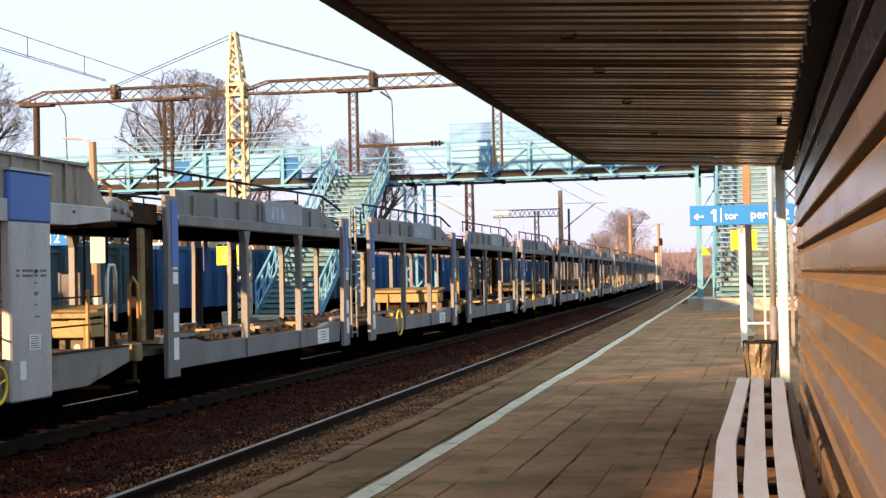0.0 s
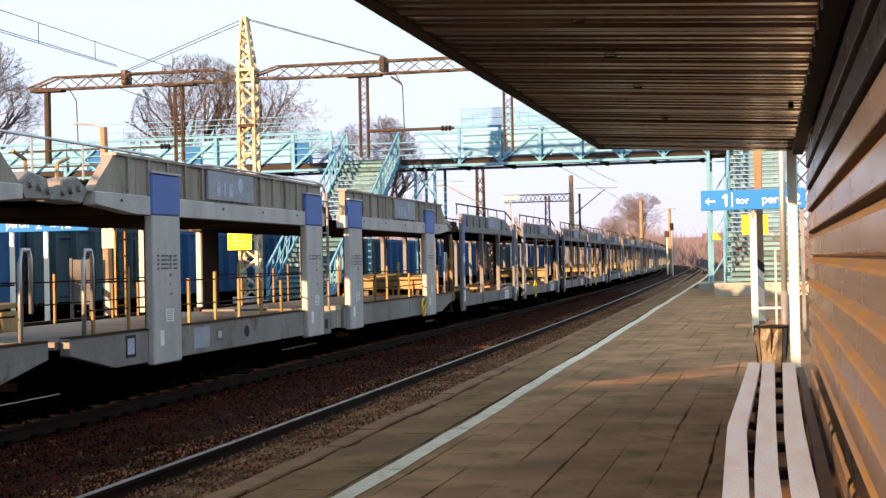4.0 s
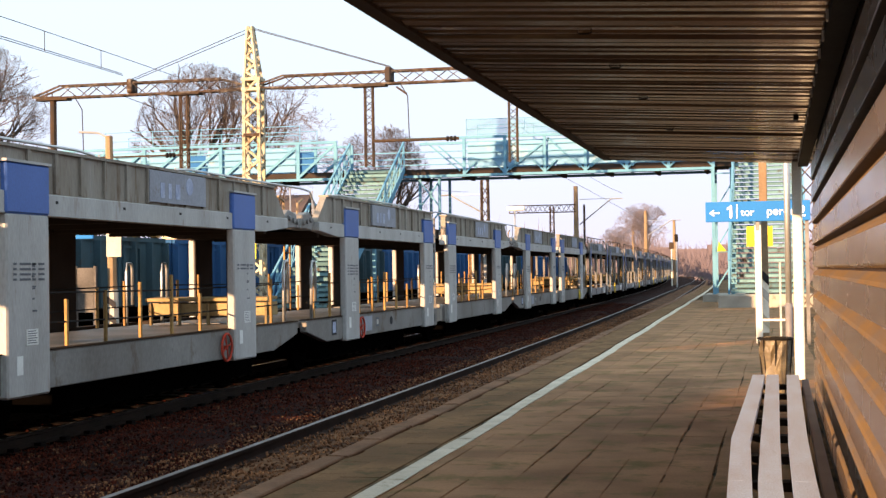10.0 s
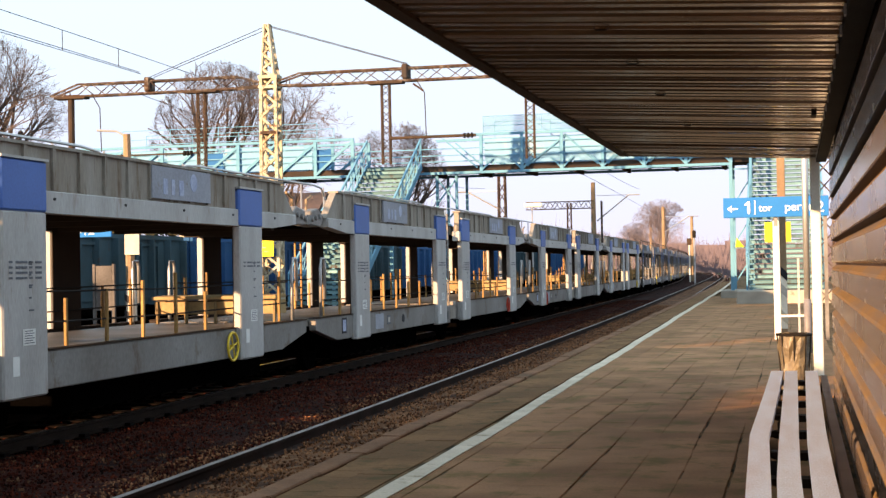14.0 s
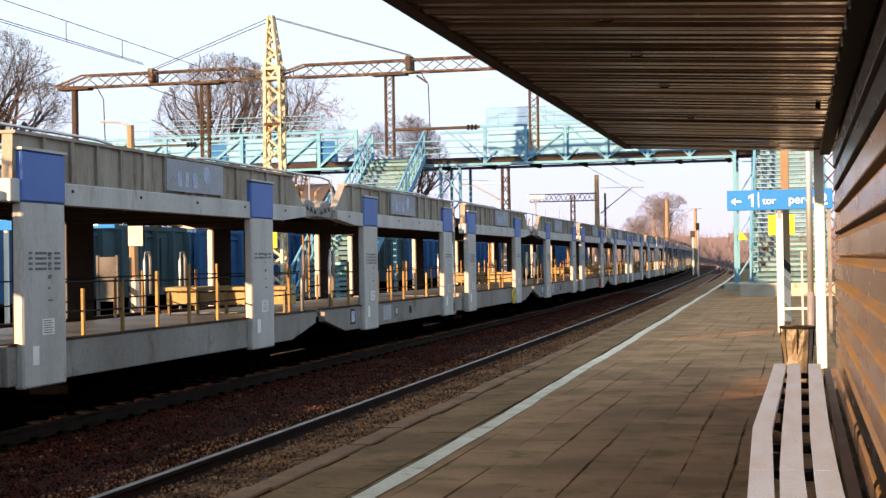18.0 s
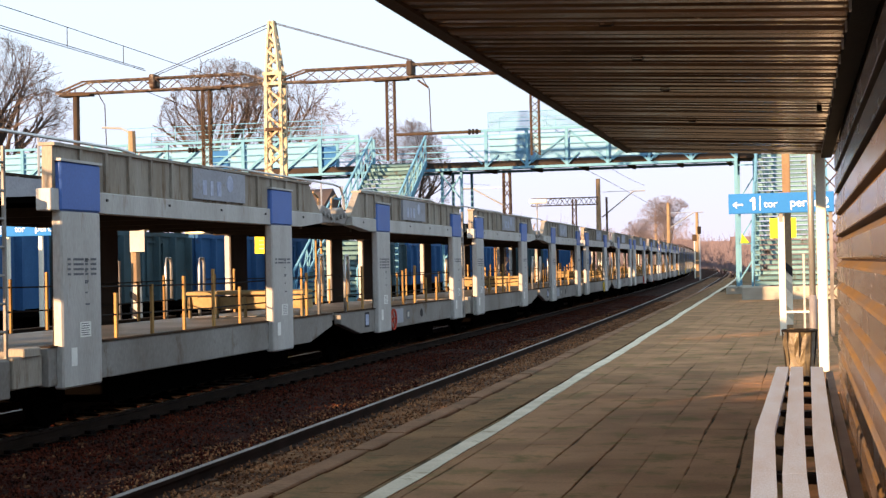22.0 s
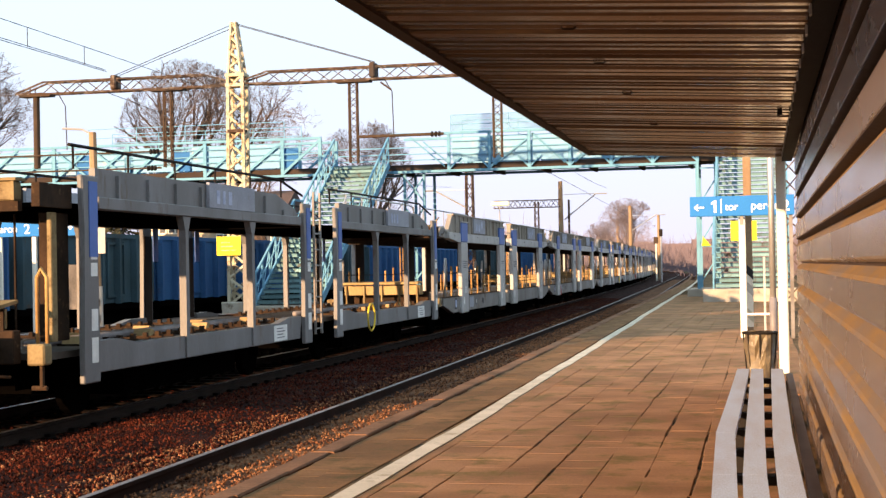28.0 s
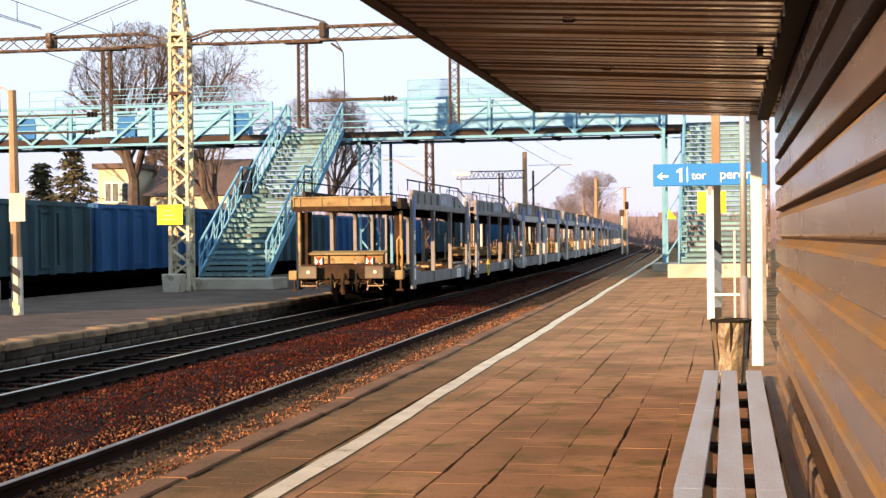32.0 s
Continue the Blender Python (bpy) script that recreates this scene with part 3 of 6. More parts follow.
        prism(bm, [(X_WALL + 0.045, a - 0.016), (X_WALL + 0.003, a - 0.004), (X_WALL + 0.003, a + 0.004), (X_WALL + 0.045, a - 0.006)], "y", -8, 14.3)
        part("drip_edge", bm, "walldark", w, "dark strip that paints shade under the panel's lower edge")
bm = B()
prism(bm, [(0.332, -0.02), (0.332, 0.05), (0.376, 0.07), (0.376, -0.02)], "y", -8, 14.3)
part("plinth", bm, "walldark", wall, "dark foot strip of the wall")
# canopy
X_C0, X_C1, Y_C = -1.95, 0.46, 17.4
can = thing("canopy", "brown platform canopy with a ribbed sheet soffit", "canopy", "", "structure")


def soffit_z(x):
    return 2.59 + (x - X_C0) * (2.47 - 2.59) / 2.3


rng = random.Random(5)
bm = B()
prof = []
y = -8.0
p = 0.19
while y < Y_C - 0.1:
    d, e = rng.uniform(-0.012, 0.012), rng.uniform(-0.006, 0.006)
    prof += [(y + d, e), (y + 0.09 + d, e + rng.uniform(-0.009, 0.009)), (y + 0.115 + d, 0.055), (y + 0.165, 0.055 + e)]
    y += p
for x0, x1 in ((X_C0 + 0.05, X_C1),):
    lo = [bm.verts.new((x0, yy, soffit_z(x0) + zz)) for yy, zz in prof]
    hi = [bm.verts.new((x1, yy, soffit_z(x1) + zz)) for yy, zz in prof]
    for i in range(len(prof) - 1):
        bm.faces.new((lo[i], lo[i + 1], hi[i + 1], hi[i]))
part("soffit", bm, "soffit", can, "ribbed brown metal soffit with dull reflections")
for x, y in ((-0.95, 7.67), (-0.93, 9.02), (-0.91, 10.72), (-0.89, 13.2)):
    bm = B()
    z = soffit_z(x)
    tube(bm, [(x - 0.05, y, z - 0.002), (x - 0.045, y, z - 0.016), (x + 0.01, y, z - 0.018), (x + 0.02, y + 0.03, z - 0.004)], 0.0055, 6)
    part("soffit_hook", bm, "black", can, "small bent hook under the soffit")
bm = B()
box(bm, 0.15, 0.19, 11.95, 12.1, soffit_z(0.17) - 0.03, soffit_z(0.17) + 0.01)
part("junction_box", bm, "black", can)
bm = B()
box(bm, 0.252, 0.36, -8, 16.9, 2.40, 2.462)
gt = part("gutter_beam", bm, "black", can, "dark steel beam where the soffit meets the wall")
y = -3.0
while y < 16.8:
    bm = B()
    box(bm, 0.242, 0.255, y, y + 0.07, 2.41, 2.458)
    part("clip", bm, "galv", gt)
    y += 0.62
bm = B()
prism(bm, [(X_C0 + 0.01, 2.60), (X_C1 + 0.3, 2.52), (X_C1 + 0.3, 2.86), (X_C0 + 0.01, 2.86)], "y", -8, Y_C - 0.02)
part("roof_slab", bm, "fascia", can)
bm = B()
box(bm, X_C0 - 0.03, X_C0 + 0.06, -8, Y_C, 2.575, 2.72)
part("fascia", bm, "fascia", can, "dark fascia board along the canopy's edge")
bm = B()
prism(bm, [(X_C0, 2.58), (X_C1 + 0.3, 2.46), (X_C1 + 0.3, 2.72), (X_C0, 2.72)], "y", Y_C - 0.04, Y_C + 0.02)
part("end_fascia", bm, "fascia", can)
bm = B()
box(bm, 0.185, 0.295, Y_C - 0.25, Y_C - 0.14, -0.03, 2.48)
col = solid("canopy_column", bm, "white", "white-painted steel column under the canopy's end", "column", "structure", bevel=0.012)


# ---- the train ----
def folded_plate(t, y, x0, x1, z0, z1):
    """A bridge plate folded across the deck's end: sandy front, thick top leaf, stays and a dark slot."""
    bm = B()
    prism(bm, [(y + 0.03, z0), (y + 0.42, z0), (y + 0.40, z1 - 0.09), (y + 0.0, z1 - 0.10)], "x", x0, x1)
    fpl = part("folded_plate", bm, "ramp", t, "sandy bridge plate folded up across the lower deck", bevel=0.012)
    bm = B()
    prism(bm, [(y - 0.05, z1 - 0.075), (y + 0.46, z1 - 0.055), (y + 0.46, z1), (y - 0.05, z1 - 0.015)], "x", x0 - 0.03, x1 - 0.02)
    part("top_leaf", bm, "ramp", fpl, "pale worn upper leaf of the plate", bevel=0.01)
    n = 5
    for k in range(n):
        x = x0 + 0.06 + (x1 - x0 - 0.12) * k / (n - 1)
        bm = B()
        box(bm, x - 0.018, x + 0.018, y - 0.035, y + 0.03, 0.86, z1 - 0.10)
        part("plate_stay", bm, "carend", fpl)
    bm = B()
    box(bm, x0 + 0.2, x1 - 0.3, y + 0.004, y + 0.03, z1 - 0.118, z1 - 0.092)
    part("slot", bm, "enddark", fpl)


def A_car():
    """One car-carrier unit; local y ahead, x to the right, z from the rail."""
    L = 21.75
    t = thing("car_carrier_wagon", "grey double-deck car-carrier wagon with wide posts capped in blue", "wagon", "train wagons")
    posts = (2.92, 9.5, 12.2, 18.8)
    h = L / 2
    for side in (1, -1):
        X = 1.45 * side
        for py in posts:
            y = py - h
            bm = B()
            xo, xn = X + 0.11 * side, X - 0.01 * side
            box(bm, min(xo, xn), max(xo, xn), y - 0.46, y + 0.46, 0.52, 2.46)
            po = part("post", bm, "car", t, bevel=0.02)
            bm = B()
            xo, xn = X + 0.115 * side, X - 0.015 * side
            box(bm, min(xo, xn), max(xo, xn), y - 0.47, y + 0.47, 2.462, 3.0)
            part("cap", bm, "carblue", po, "blue painted top of the post", bevel=0.02)
            bm = B()
            box(bm, X - 0.03, X + 0.13, y - 0.49, y + 0.49, 3.002, 3.03)
            part("lid", bm, "car", po)
            # thin dark plate paints the deep shade onto the post's inner face
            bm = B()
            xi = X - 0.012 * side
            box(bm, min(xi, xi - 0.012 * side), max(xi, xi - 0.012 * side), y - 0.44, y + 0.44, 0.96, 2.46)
            part("inner_lining", bm, "carinner", po, "dark grimy inner face of the post with deep shade painted in")
            if side == 1:
                for dz, dy, sy, sz in ((1.15, 0.05, 0.26, 0.17), (0.86, -0.22, 0.13, 0.2)):
                    bm = B()
                    box(bm, X + 0.112, X + 0.116, y + dy - sy / 2, y + dy + sy / 2, dz - sz / 2, dz + sz / 2)
                    part("notice", bm, "sticker", po, "small white notice plate")
                bm = B()
                for k in range(4 if py in (2.92, 12.2) else 2):
                    for q in range(5):
                        w = 0.07 + 0.03 * ((k * 3 + q * 2) % 3)
                        box(bm, X + 0.112, X + 0.115, y - 0.34 + q * 0.135, y - 0.34 + q * 0.135 + w, 1.92 - k * 0.055, 1.944 - k * 0.055)
                for k in range(6):
                    box(bm, X + 0.1165, X + 0.1185, y - 0.05, y + 0.15 - 0.03 * (k % 2), 1.085 + 0.025 * k, 1.094 + 0.025 * k)
                for k in range(7):
                    w = (0.10, 0.05, 0.08, 0.06, 0.05, 0.09, 0.07)[k % 7]
                    u, z = (0.06, 1.42 + k * 0.08 + 0.05 * (k % 3))
                    box(bm, X + 0.112, X + 0.115, y + u, y + u + w, z, z + 0.018)
                tagged(part("stencil", bm, "stencil", po), "rows of small dark stencilled marks", "", "", "stuff")
        for (a, b), ends in (((0.25, 10.2), (1, 0)), ((11.55, L - 0.25), (0, 1))):
            ya, yb = a - h, b - h
            # far side takes the dark inner colour, which paints in the shade between decks
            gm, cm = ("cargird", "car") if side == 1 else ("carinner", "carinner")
            bm = B()
            prism(bm, [(ya + (0.6 if ends[0] else 0.1), 2.70), (yb - (0.6 if ends[1] else 0.1), 2.70), (yb - (1.2 if ends[1] else 0.12), 3.17), (ya + (1.2 if ends[0] else 0.12), 3.17)], "x", X - 0.07, X + 0.05)
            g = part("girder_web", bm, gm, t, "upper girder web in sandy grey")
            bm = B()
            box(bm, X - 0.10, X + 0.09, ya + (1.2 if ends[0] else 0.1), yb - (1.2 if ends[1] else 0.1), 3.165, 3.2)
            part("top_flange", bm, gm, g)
            yy = ya + (1.55 if ends[0] else 0.7)
            k = 0
            while yy < yb - (1.3 if ends[1] else 0.4):
                bm = B()
                box(bm, X + 0.05, X + 0.085, yy, yy + 0.06, 2.72, 3.165)
                part("rib", bm, "cargird", g)
                yy += 0.62
            bm = B()
            ymid = (ya + yb) / 2 + (0.2 if ends[0] else -0.2)
            box(bm, X + 0.06, X + 0.10, ymid - 0.95, ymid + 0.95, 2.74, 3.15)
            pl = part("logo_panel", bm, "carpanel", g, "grey panel with faded blue lettering shapes")
            if side == 1:
                for u0, w0 in ((-0.62, 0.13), (-0.36, 0.10), (-0.12, 0.15)):
                    bm = B()
                    box(bm, X + 0.10, X + 0.104, ymid + u0, ymid + u0 + w0, 2.80, 3.0)
                    part("logo_block", bm, "logo", pl)
                bm = B()
                prism(bm, [(ymid + 0.36 + 0.12 * math.cos(q * math.pi / 6), 2.99 + 0.12 * math.sin(q * math.pi / 6)) for q in range(12)], "x", X + 0.10, X + 0.104)
                part("logo_disc", bm, "logo", pl, "faded blue disc")
            bm = B()
            zf = 2.46
            ea, eb = (0.62 if ends[0] else 0), (0.62 if ends[1] else 0)
            prism(bm, [(ya + ea, 2.54 if ends[0] else zf), (ya + ea + 1.1, zf), (yb - eb - 1.1, zf), (yb - eb, 2.54 if ends[1] else zf), (yb - eb, 2.70), (ya + ea, 2.70)], "x", X - 0.09, X + 0.09)
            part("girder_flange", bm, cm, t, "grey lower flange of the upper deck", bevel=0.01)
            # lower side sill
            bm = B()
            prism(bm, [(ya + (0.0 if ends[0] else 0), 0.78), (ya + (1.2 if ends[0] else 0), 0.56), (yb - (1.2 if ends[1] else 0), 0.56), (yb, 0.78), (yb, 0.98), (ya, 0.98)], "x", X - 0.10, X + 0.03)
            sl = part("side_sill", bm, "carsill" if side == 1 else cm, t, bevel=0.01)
            bm = B()
            box(bm, X - 0.11, X + 0.045, ya + 0.02, yb - 0.02, 0.981, 0.995)
            part("sill_lip", bm, "enddark", sl, "rusty brown lip along the sill")
            if side == 1:
                for dy in range(5):
                    bm = B()
                    box(bm, X + 0.09, X + 0.098, ya + 1.3 + dy * 1.75, ya + 1.35 + dy * 1.75, 2.60, 2.63)
                    part("bolt_plate", bm, "ink", g)
            if side == 1 and ends[0]:
                bm = B()
                prism(bm, [(ya + 5.9 + 0.11 * math.cos(q * math.pi / 6), 0.78 + 0.09 * math.sin(q * math.pi / 6)) for q in range(12)], "x", X + 0.03, X + 0.036)
                part("sill_hole", bm, "ink", sl)
                bm = B()
                box(bm, X + 0.03, X + 0.0325, ya + 3.75, ya + 4.35, 0.64, 0.93)
                part("paint_patch", bm, "carpanel", sl, "pale blue-grey paint patch")
                bm = B()
                box(bm, X + 0.03, X + 0.036, ya + 4.62, ya + 4.86, 0.70, 0.88)
                vp = part("vent_plate", bm, "stencil", sl, "small dark square plate with a pale middle")
                bm = B()
                box(bm, X + 0.036, X + 0.039, ya + 4.67, ya + 4.81, 0.74, 0.84)
                part("vent_field", bm, "plate", vp)
                bm = B()
                box(bm, X + 0.03, X + 0.034, ya + 1.5, ya + 1.8, 0.66, 0.94)
                part("load_plate", bm, "ink", sl, "dark-framed pale blue load plate")
                bm = B()
                box(bm, X + 0.034, X + 0.037, ya + 1.55, ya + 1.75, 0.70, 0.90)
                part("load_plate_field", bm, "logo", sl)
            # stakes and chains
            yy = ya + 1.0
            stakes = []
            while yy < yb - 0.5:
                if all(abs(yy - (q - h)) > 0.62 for q in posts):
                    stakes.append(yy)
                yy += 1.02
            for yy in stakes:
                bm = B()
                tube(bm, [(X - 0.16 * side, yy, 0.96), (X - 0.16 * side, yy, 1.80 - 0.09 * (round(yy * 7) % 4))], 0.027, 6)
                part("stake", bm, "post", t, "thin ochre stake")
            bm = B()
            for zz in (1.28, 1.62):
                tube(bm, [(X - 0.16 * side, ya + 0.6, zz), (X - 0.16 * side, (ya + yb) / 2, zz - 0.03), (X - 0.16 * side, yb - 0.4, zz)], 0.012, 5)
            part("chain", bm, "black", t, "dark safety chain strung between stakes")
        # grab hoops at the sunken ends
        for yy in (0.75 - h, L - 0.75 - h):
            for y2 in (yy + 0.15,):
                bm = B()
                tube(bm, [(X - 0.05 * side, y2 - 0.12, 0.9), (X - 0.05 * side, y2 - 0.12, 1.85), (X - 0.05 * side, y2 - 0.06, 2.0), (X - 0.05 * side, y2 + 0.08, 2.0), (X - 0.05 * side, y2 + 0.12, 1.9), (X - 0.05 * side, y2 + 0.12, 1.3)], 0.028, 6)
                part("grab_rail", bm, "galv", t, "bent grey steel grab rail", smooth=True)
    # decks
    for (a, b) in ((0.15, 10.3), (11.45, L - 0.15)):
        bm = B()
        box(bm, -1.34, 1.34, a - h, b - h, 0.86, 0.95)
        part("lower_deck", bm, "cardeck", t, "dusty lower deck")
        # upper deck in the same near-black, its underside's shade painted in
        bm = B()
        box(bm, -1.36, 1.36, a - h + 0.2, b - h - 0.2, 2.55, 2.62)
        part("upper_deck", bm, "carunder", t, "upper deck in near-black that holds its underside's shade")
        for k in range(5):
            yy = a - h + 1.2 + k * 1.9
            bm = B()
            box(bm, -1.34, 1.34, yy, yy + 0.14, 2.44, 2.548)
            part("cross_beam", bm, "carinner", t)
        # near-black block under the deck, painted as dark as the shade there
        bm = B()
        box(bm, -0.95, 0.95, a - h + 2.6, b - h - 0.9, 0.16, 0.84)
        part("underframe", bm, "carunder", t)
    folded_plate(t, L - 0.62 - h, -1.06, 1.12, 1.10, 1.42)
    # boxed sill and its hole across the middle gap
    bm = B()
    box(bm, 1.33, 1.43, 10.21 - h, 10.85 - h, 0.50, 0.90)
    gb = part("gap_box", bm, "carsill", t, "grey boxed sill end beside the middle joint", bevel=0.012)
    bm = B()
    box(bm, 1.431, 1.435, 10.44 - h, 10.62 - h, 0.60, 0.78)
    part("gap_hole", bm, "ink", gb)
    bm = B()
    box(bm, 1.30, 1.42, 10.92 - h, 11.53 - h, 0.58, 0.92)
    box(bm, 1.22, 1.45, 11.10 - h, 11.45 - h, 0.90, 1.0)
    part("gap_box", bm, "cargird", t, "worn boxed sill end beside the middle joint", bevel=0.012)
    for yw in (1.9, 9.0, 12.75, L - 1.9):
        for X in (0.75, -0.75):
            bm = B()
            prism(bm, [(0.42 * math.cos(a * math.pi / 10) + yw - h, 0.42 * math.sin(a * math.pi / 10) + 0.42) for a in range(20)], "x", X - 0.06, X + 0.07)
            part("wheel", bm, "carunder", t, bevel=0.01)
        bm = B()
        tube(bm, [(-0.95, yw - h, 0.42), (0.95, yw - h, 0.42)], 0.08, 8)
        part("axle", bm, "carunder", t)
    # ladders at the middle gap
    for side in (1,):
        bm = B()
        yl = L / 2 - h - 0.25
        for d in (-0.2, 0.2):
            tube(bm, [(1.40, yl + d, 0.75), (1.40, yl + d, 3.1)], 0.025, 6)
        part("ladder_stile", bm, "silver", t)
        for k in range(8):
            bm = B()
            tube(bm, [(1.40, yl - 0.2, 0.9 + k * 0.29), (1.40, yl + 0.2, 0.9 + k * 0.29)], 0.016, 5)
            part("ladder_rung", bm, "silver", t)
    # ladder on the far side of the lower deck
    for yl in (9.5 - h - 1.6,):
        for d in (-0.2, 0.2):
            bm = B()
            tube(bm, [(-1.38, yl + d, 0.95), (-1.38, yl + d, 2.5)], 0.025, 6)
            part("inner_ladder_stile", bm, "post", t)
        for k in range(5):
            bm = B()
            tube(bm, [(-1.38, yl - 0.2, 1.15 + k * 0.28), (-1.38, yl + 0.2, 1.15 + k * 0.28)], 0.016, 5)
            part("inner_ladder_rung", bm, "post", t)
    # handrail over the far side of the upper deck
    for a, b in ((1.5, 10.2), (11.55, L - 1.5)):
        bm = B()
        tube(bm, [(-1.45, a - h - 0.25, 3.2), (-1.45, a - h - 0.12, 3.55), (-1.45, a - h + 0.2, 3.76), (-1.45, a - h + 0.8, 3.79), (-1.45, b - h - 0.9, 3.8), (-1.45, b - h - 0.3, 3.76), (-1.45, b - h - 0.02, 3.5), (-1.45, b - h + 0.05, 3.2)], 0.026, 6)
        hr = part("deck_handrail", bm, "galv", t, "pale steel handrail over the upper deck")
        for k in range(6):
            yy = a - h + 0.1 + k * (b - a - 0.2) / 5
            bm = B()
            tube(bm, [(-1.45, yy, 3.19), (-1.45, yy, 3.79)], 0.02, 5)
            part("handrail_post", bm, "galv", hr)
    # couplings in the gaps
    for yy in (0.05 - h, L - 0.05 - h, 0.0):
        bm = B()
        box(bm, -0.25, 0.25, yy - 0.55, yy + 0.55, 0.55, 0.78)
        part("coupler", bm, "carunder", t)
        bm = B()
        box(bm, -0.9, 0.9, yy - 0.35, yy + 0.35, 2.58, 2.74)
        part("deck_bridge", bm, "cargird", t, "tipped bridging plate between the upper decks")
        if yy:
            sg = 1 if yy < 0 else -1
            bm = B()
            prism(bm, [(yy + sg * 0.02, 2.56), (yy + sg * 0.62, 2.54), (yy + sg * 0.8, 2.72), (yy + sg * 0.5, 2.86), (yy + sg * 0.12, 2.8)], "x", 1.16, 1.46)
            jh = part("joint_casting", bm, "silver", t, "silvery cast joint between the upper decks", bevel=0.02)
            for k in range(3):
                bm = B()
                tube(bm, [(1.465, yy + sg * (0.12 + 0.2 * k), 2.66 + 0.03 * k), (1.50, yy + sg * (0.12 + 0.2 * k), 2.66 + 0.03 * k)], 0.045, 8)
                part("bolt", bm, "silver", jh)
            bm = B()
            tube(bm, [(1.3, yy + sg * 0.3, 2.8), (1.3, yy + sg * 0.32, 3.0), (1.3, yy + sg * 0.6, 3.08)], 0.022, 6)
            part("joint_lever", bm, "mastp", jh)
    return t


def B_car():
    L = 21.65
    t = thing("car_carrier_wagon", "grey double-deck car-carrier wagon with slim uprights and a top handrail", "wagon", "train wagons")
    h = L / 2
    for side in (1, -1):
        X = 1.45 * side
        # far side again in the dark inner colour that paints the shade
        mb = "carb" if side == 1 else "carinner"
        for a, b in ((1.05, 9.8), (11.85, 20.6)):
            ya, yb = a - h, b - h
            for y, sgn in ((ya, -1), (yb, 1)):
                bm = B()
                prism(bm, [(y - 0.22, 0.48), (y + 0.22, 0.48), (y + 0.21, 1.0), (y + 0.17, 2.3), (y + 0.23, 2.95), (y - 0.23, 2.95), (y - 0.17, 2.3), (y - 0.21, 1.0)], "x", min(X + 0.10 * side, X + 0.03 * side), max(X + 0.10 * side, X + 0.03 * side))
                po = part("post", bm, "carb", t, bevel=0.015)
                bm = B()
                box(bm, X + 0.10, X + 0.112, y - 0.06, y + 0.165, 1.98, 2.88)
                part("blue_field", bm, "carblue", po, "faded blue field on the post")
                # dark plate inside the slim post, its shade painted on likewise
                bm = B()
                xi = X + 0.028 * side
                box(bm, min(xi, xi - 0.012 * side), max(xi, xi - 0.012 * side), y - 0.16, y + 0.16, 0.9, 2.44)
                part("inner_lining", bm, "carinner", po, "dark grimy inner face of the post with deep shade painted in")
                if side == 1:
                    for dz, hh in ((0.72, 0.3), (1.1, 0.26), (1.75, 0.16), (1.95, 0.1)):
                        bm = B()
                        box(bm, X + 0.10, X + 0.106, y - 0.02, y + 0.15, dz, dz + hh)
                        part("notice", bm, "sticker", po, "white lettered notice plate")
            for f in (0.36, 0.68):
                y = ya + (yb - ya) * f
                bm = B()
                prism(bm, [(y - 0.06, 0.6), (y + 0.06, 0.6), (y + 0.06, 2.36), (y + 0.15, 2.555), (y - 0.15, 2.555), (y - 0.06, 2.36)], "x", X - 0.04, X + 0.06)
                part("upright", bm, "carb", t)
            bm = B()
            prism(bm, [(ya + 0.3, 2.70), (yb - 0.3, 2.70), (yb - 0.4, 2.82), (yb - 1.5, 3.06), (ya + 0.3, 3.06)], "x", X - 0.06, X + 0.02)
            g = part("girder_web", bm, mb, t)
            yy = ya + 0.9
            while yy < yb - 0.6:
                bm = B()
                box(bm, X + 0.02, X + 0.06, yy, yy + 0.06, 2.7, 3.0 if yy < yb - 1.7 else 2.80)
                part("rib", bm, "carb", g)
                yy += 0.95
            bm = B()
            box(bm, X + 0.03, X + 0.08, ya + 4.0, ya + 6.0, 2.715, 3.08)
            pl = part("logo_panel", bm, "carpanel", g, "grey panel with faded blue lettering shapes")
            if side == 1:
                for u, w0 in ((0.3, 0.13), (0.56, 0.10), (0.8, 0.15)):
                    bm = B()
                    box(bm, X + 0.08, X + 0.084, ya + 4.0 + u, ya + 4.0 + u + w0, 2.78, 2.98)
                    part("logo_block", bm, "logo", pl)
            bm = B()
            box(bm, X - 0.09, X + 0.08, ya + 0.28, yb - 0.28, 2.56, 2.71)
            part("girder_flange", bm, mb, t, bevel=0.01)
            bm = B()
            prism(bm, [(ya + 0.3, 0.58), (yb - 0.3, 0.58), (yb - 0.2, 0.97), (yb - 0.9, 0.97), (yb - 1.5, 0.89), (ya + 1.5, 0.89), (ya + 0.9, 0.97), (ya + 0.2, 0.97)], "x", X - 0.1, X + 0.03)
            sl = part("side_sill", bm, "carb", t, bevel=0.01)
            if side == 1:
                bm = B()
                box(bm, X + 0.03, X + 0.036, yb - 1.75, yb - 1.05, 0.60, 0.86)
                part("sill_plate", bm, "sticker", sl, "pale data plate on the sill")
                for k in range(4):
                    bm = B()
                    box(bm, X + 0.036, X + 0.039, yb - 1.6, yb - 1.2 - 0.08 * (k % 2), 0.65 + 0.05 * k, 0.665 + 0.05 * k)
                    part("plate_line", bm, "stencil", sl)
            # top handrail
            bm = B()
            tube(bm, [(X - 0.02, ya - 0.3, 3.3), (X - 0.02, yb - 1.2, 3.32), (X - 0.02, yb + 0.1, 3.1)], 0.022, 6)
            hr = part("handrail", bm, "black", t, "dark top handrail")
            for k in range(6):
                yy = ya - 0.2 + k * (yb - ya - 0.9) / 5
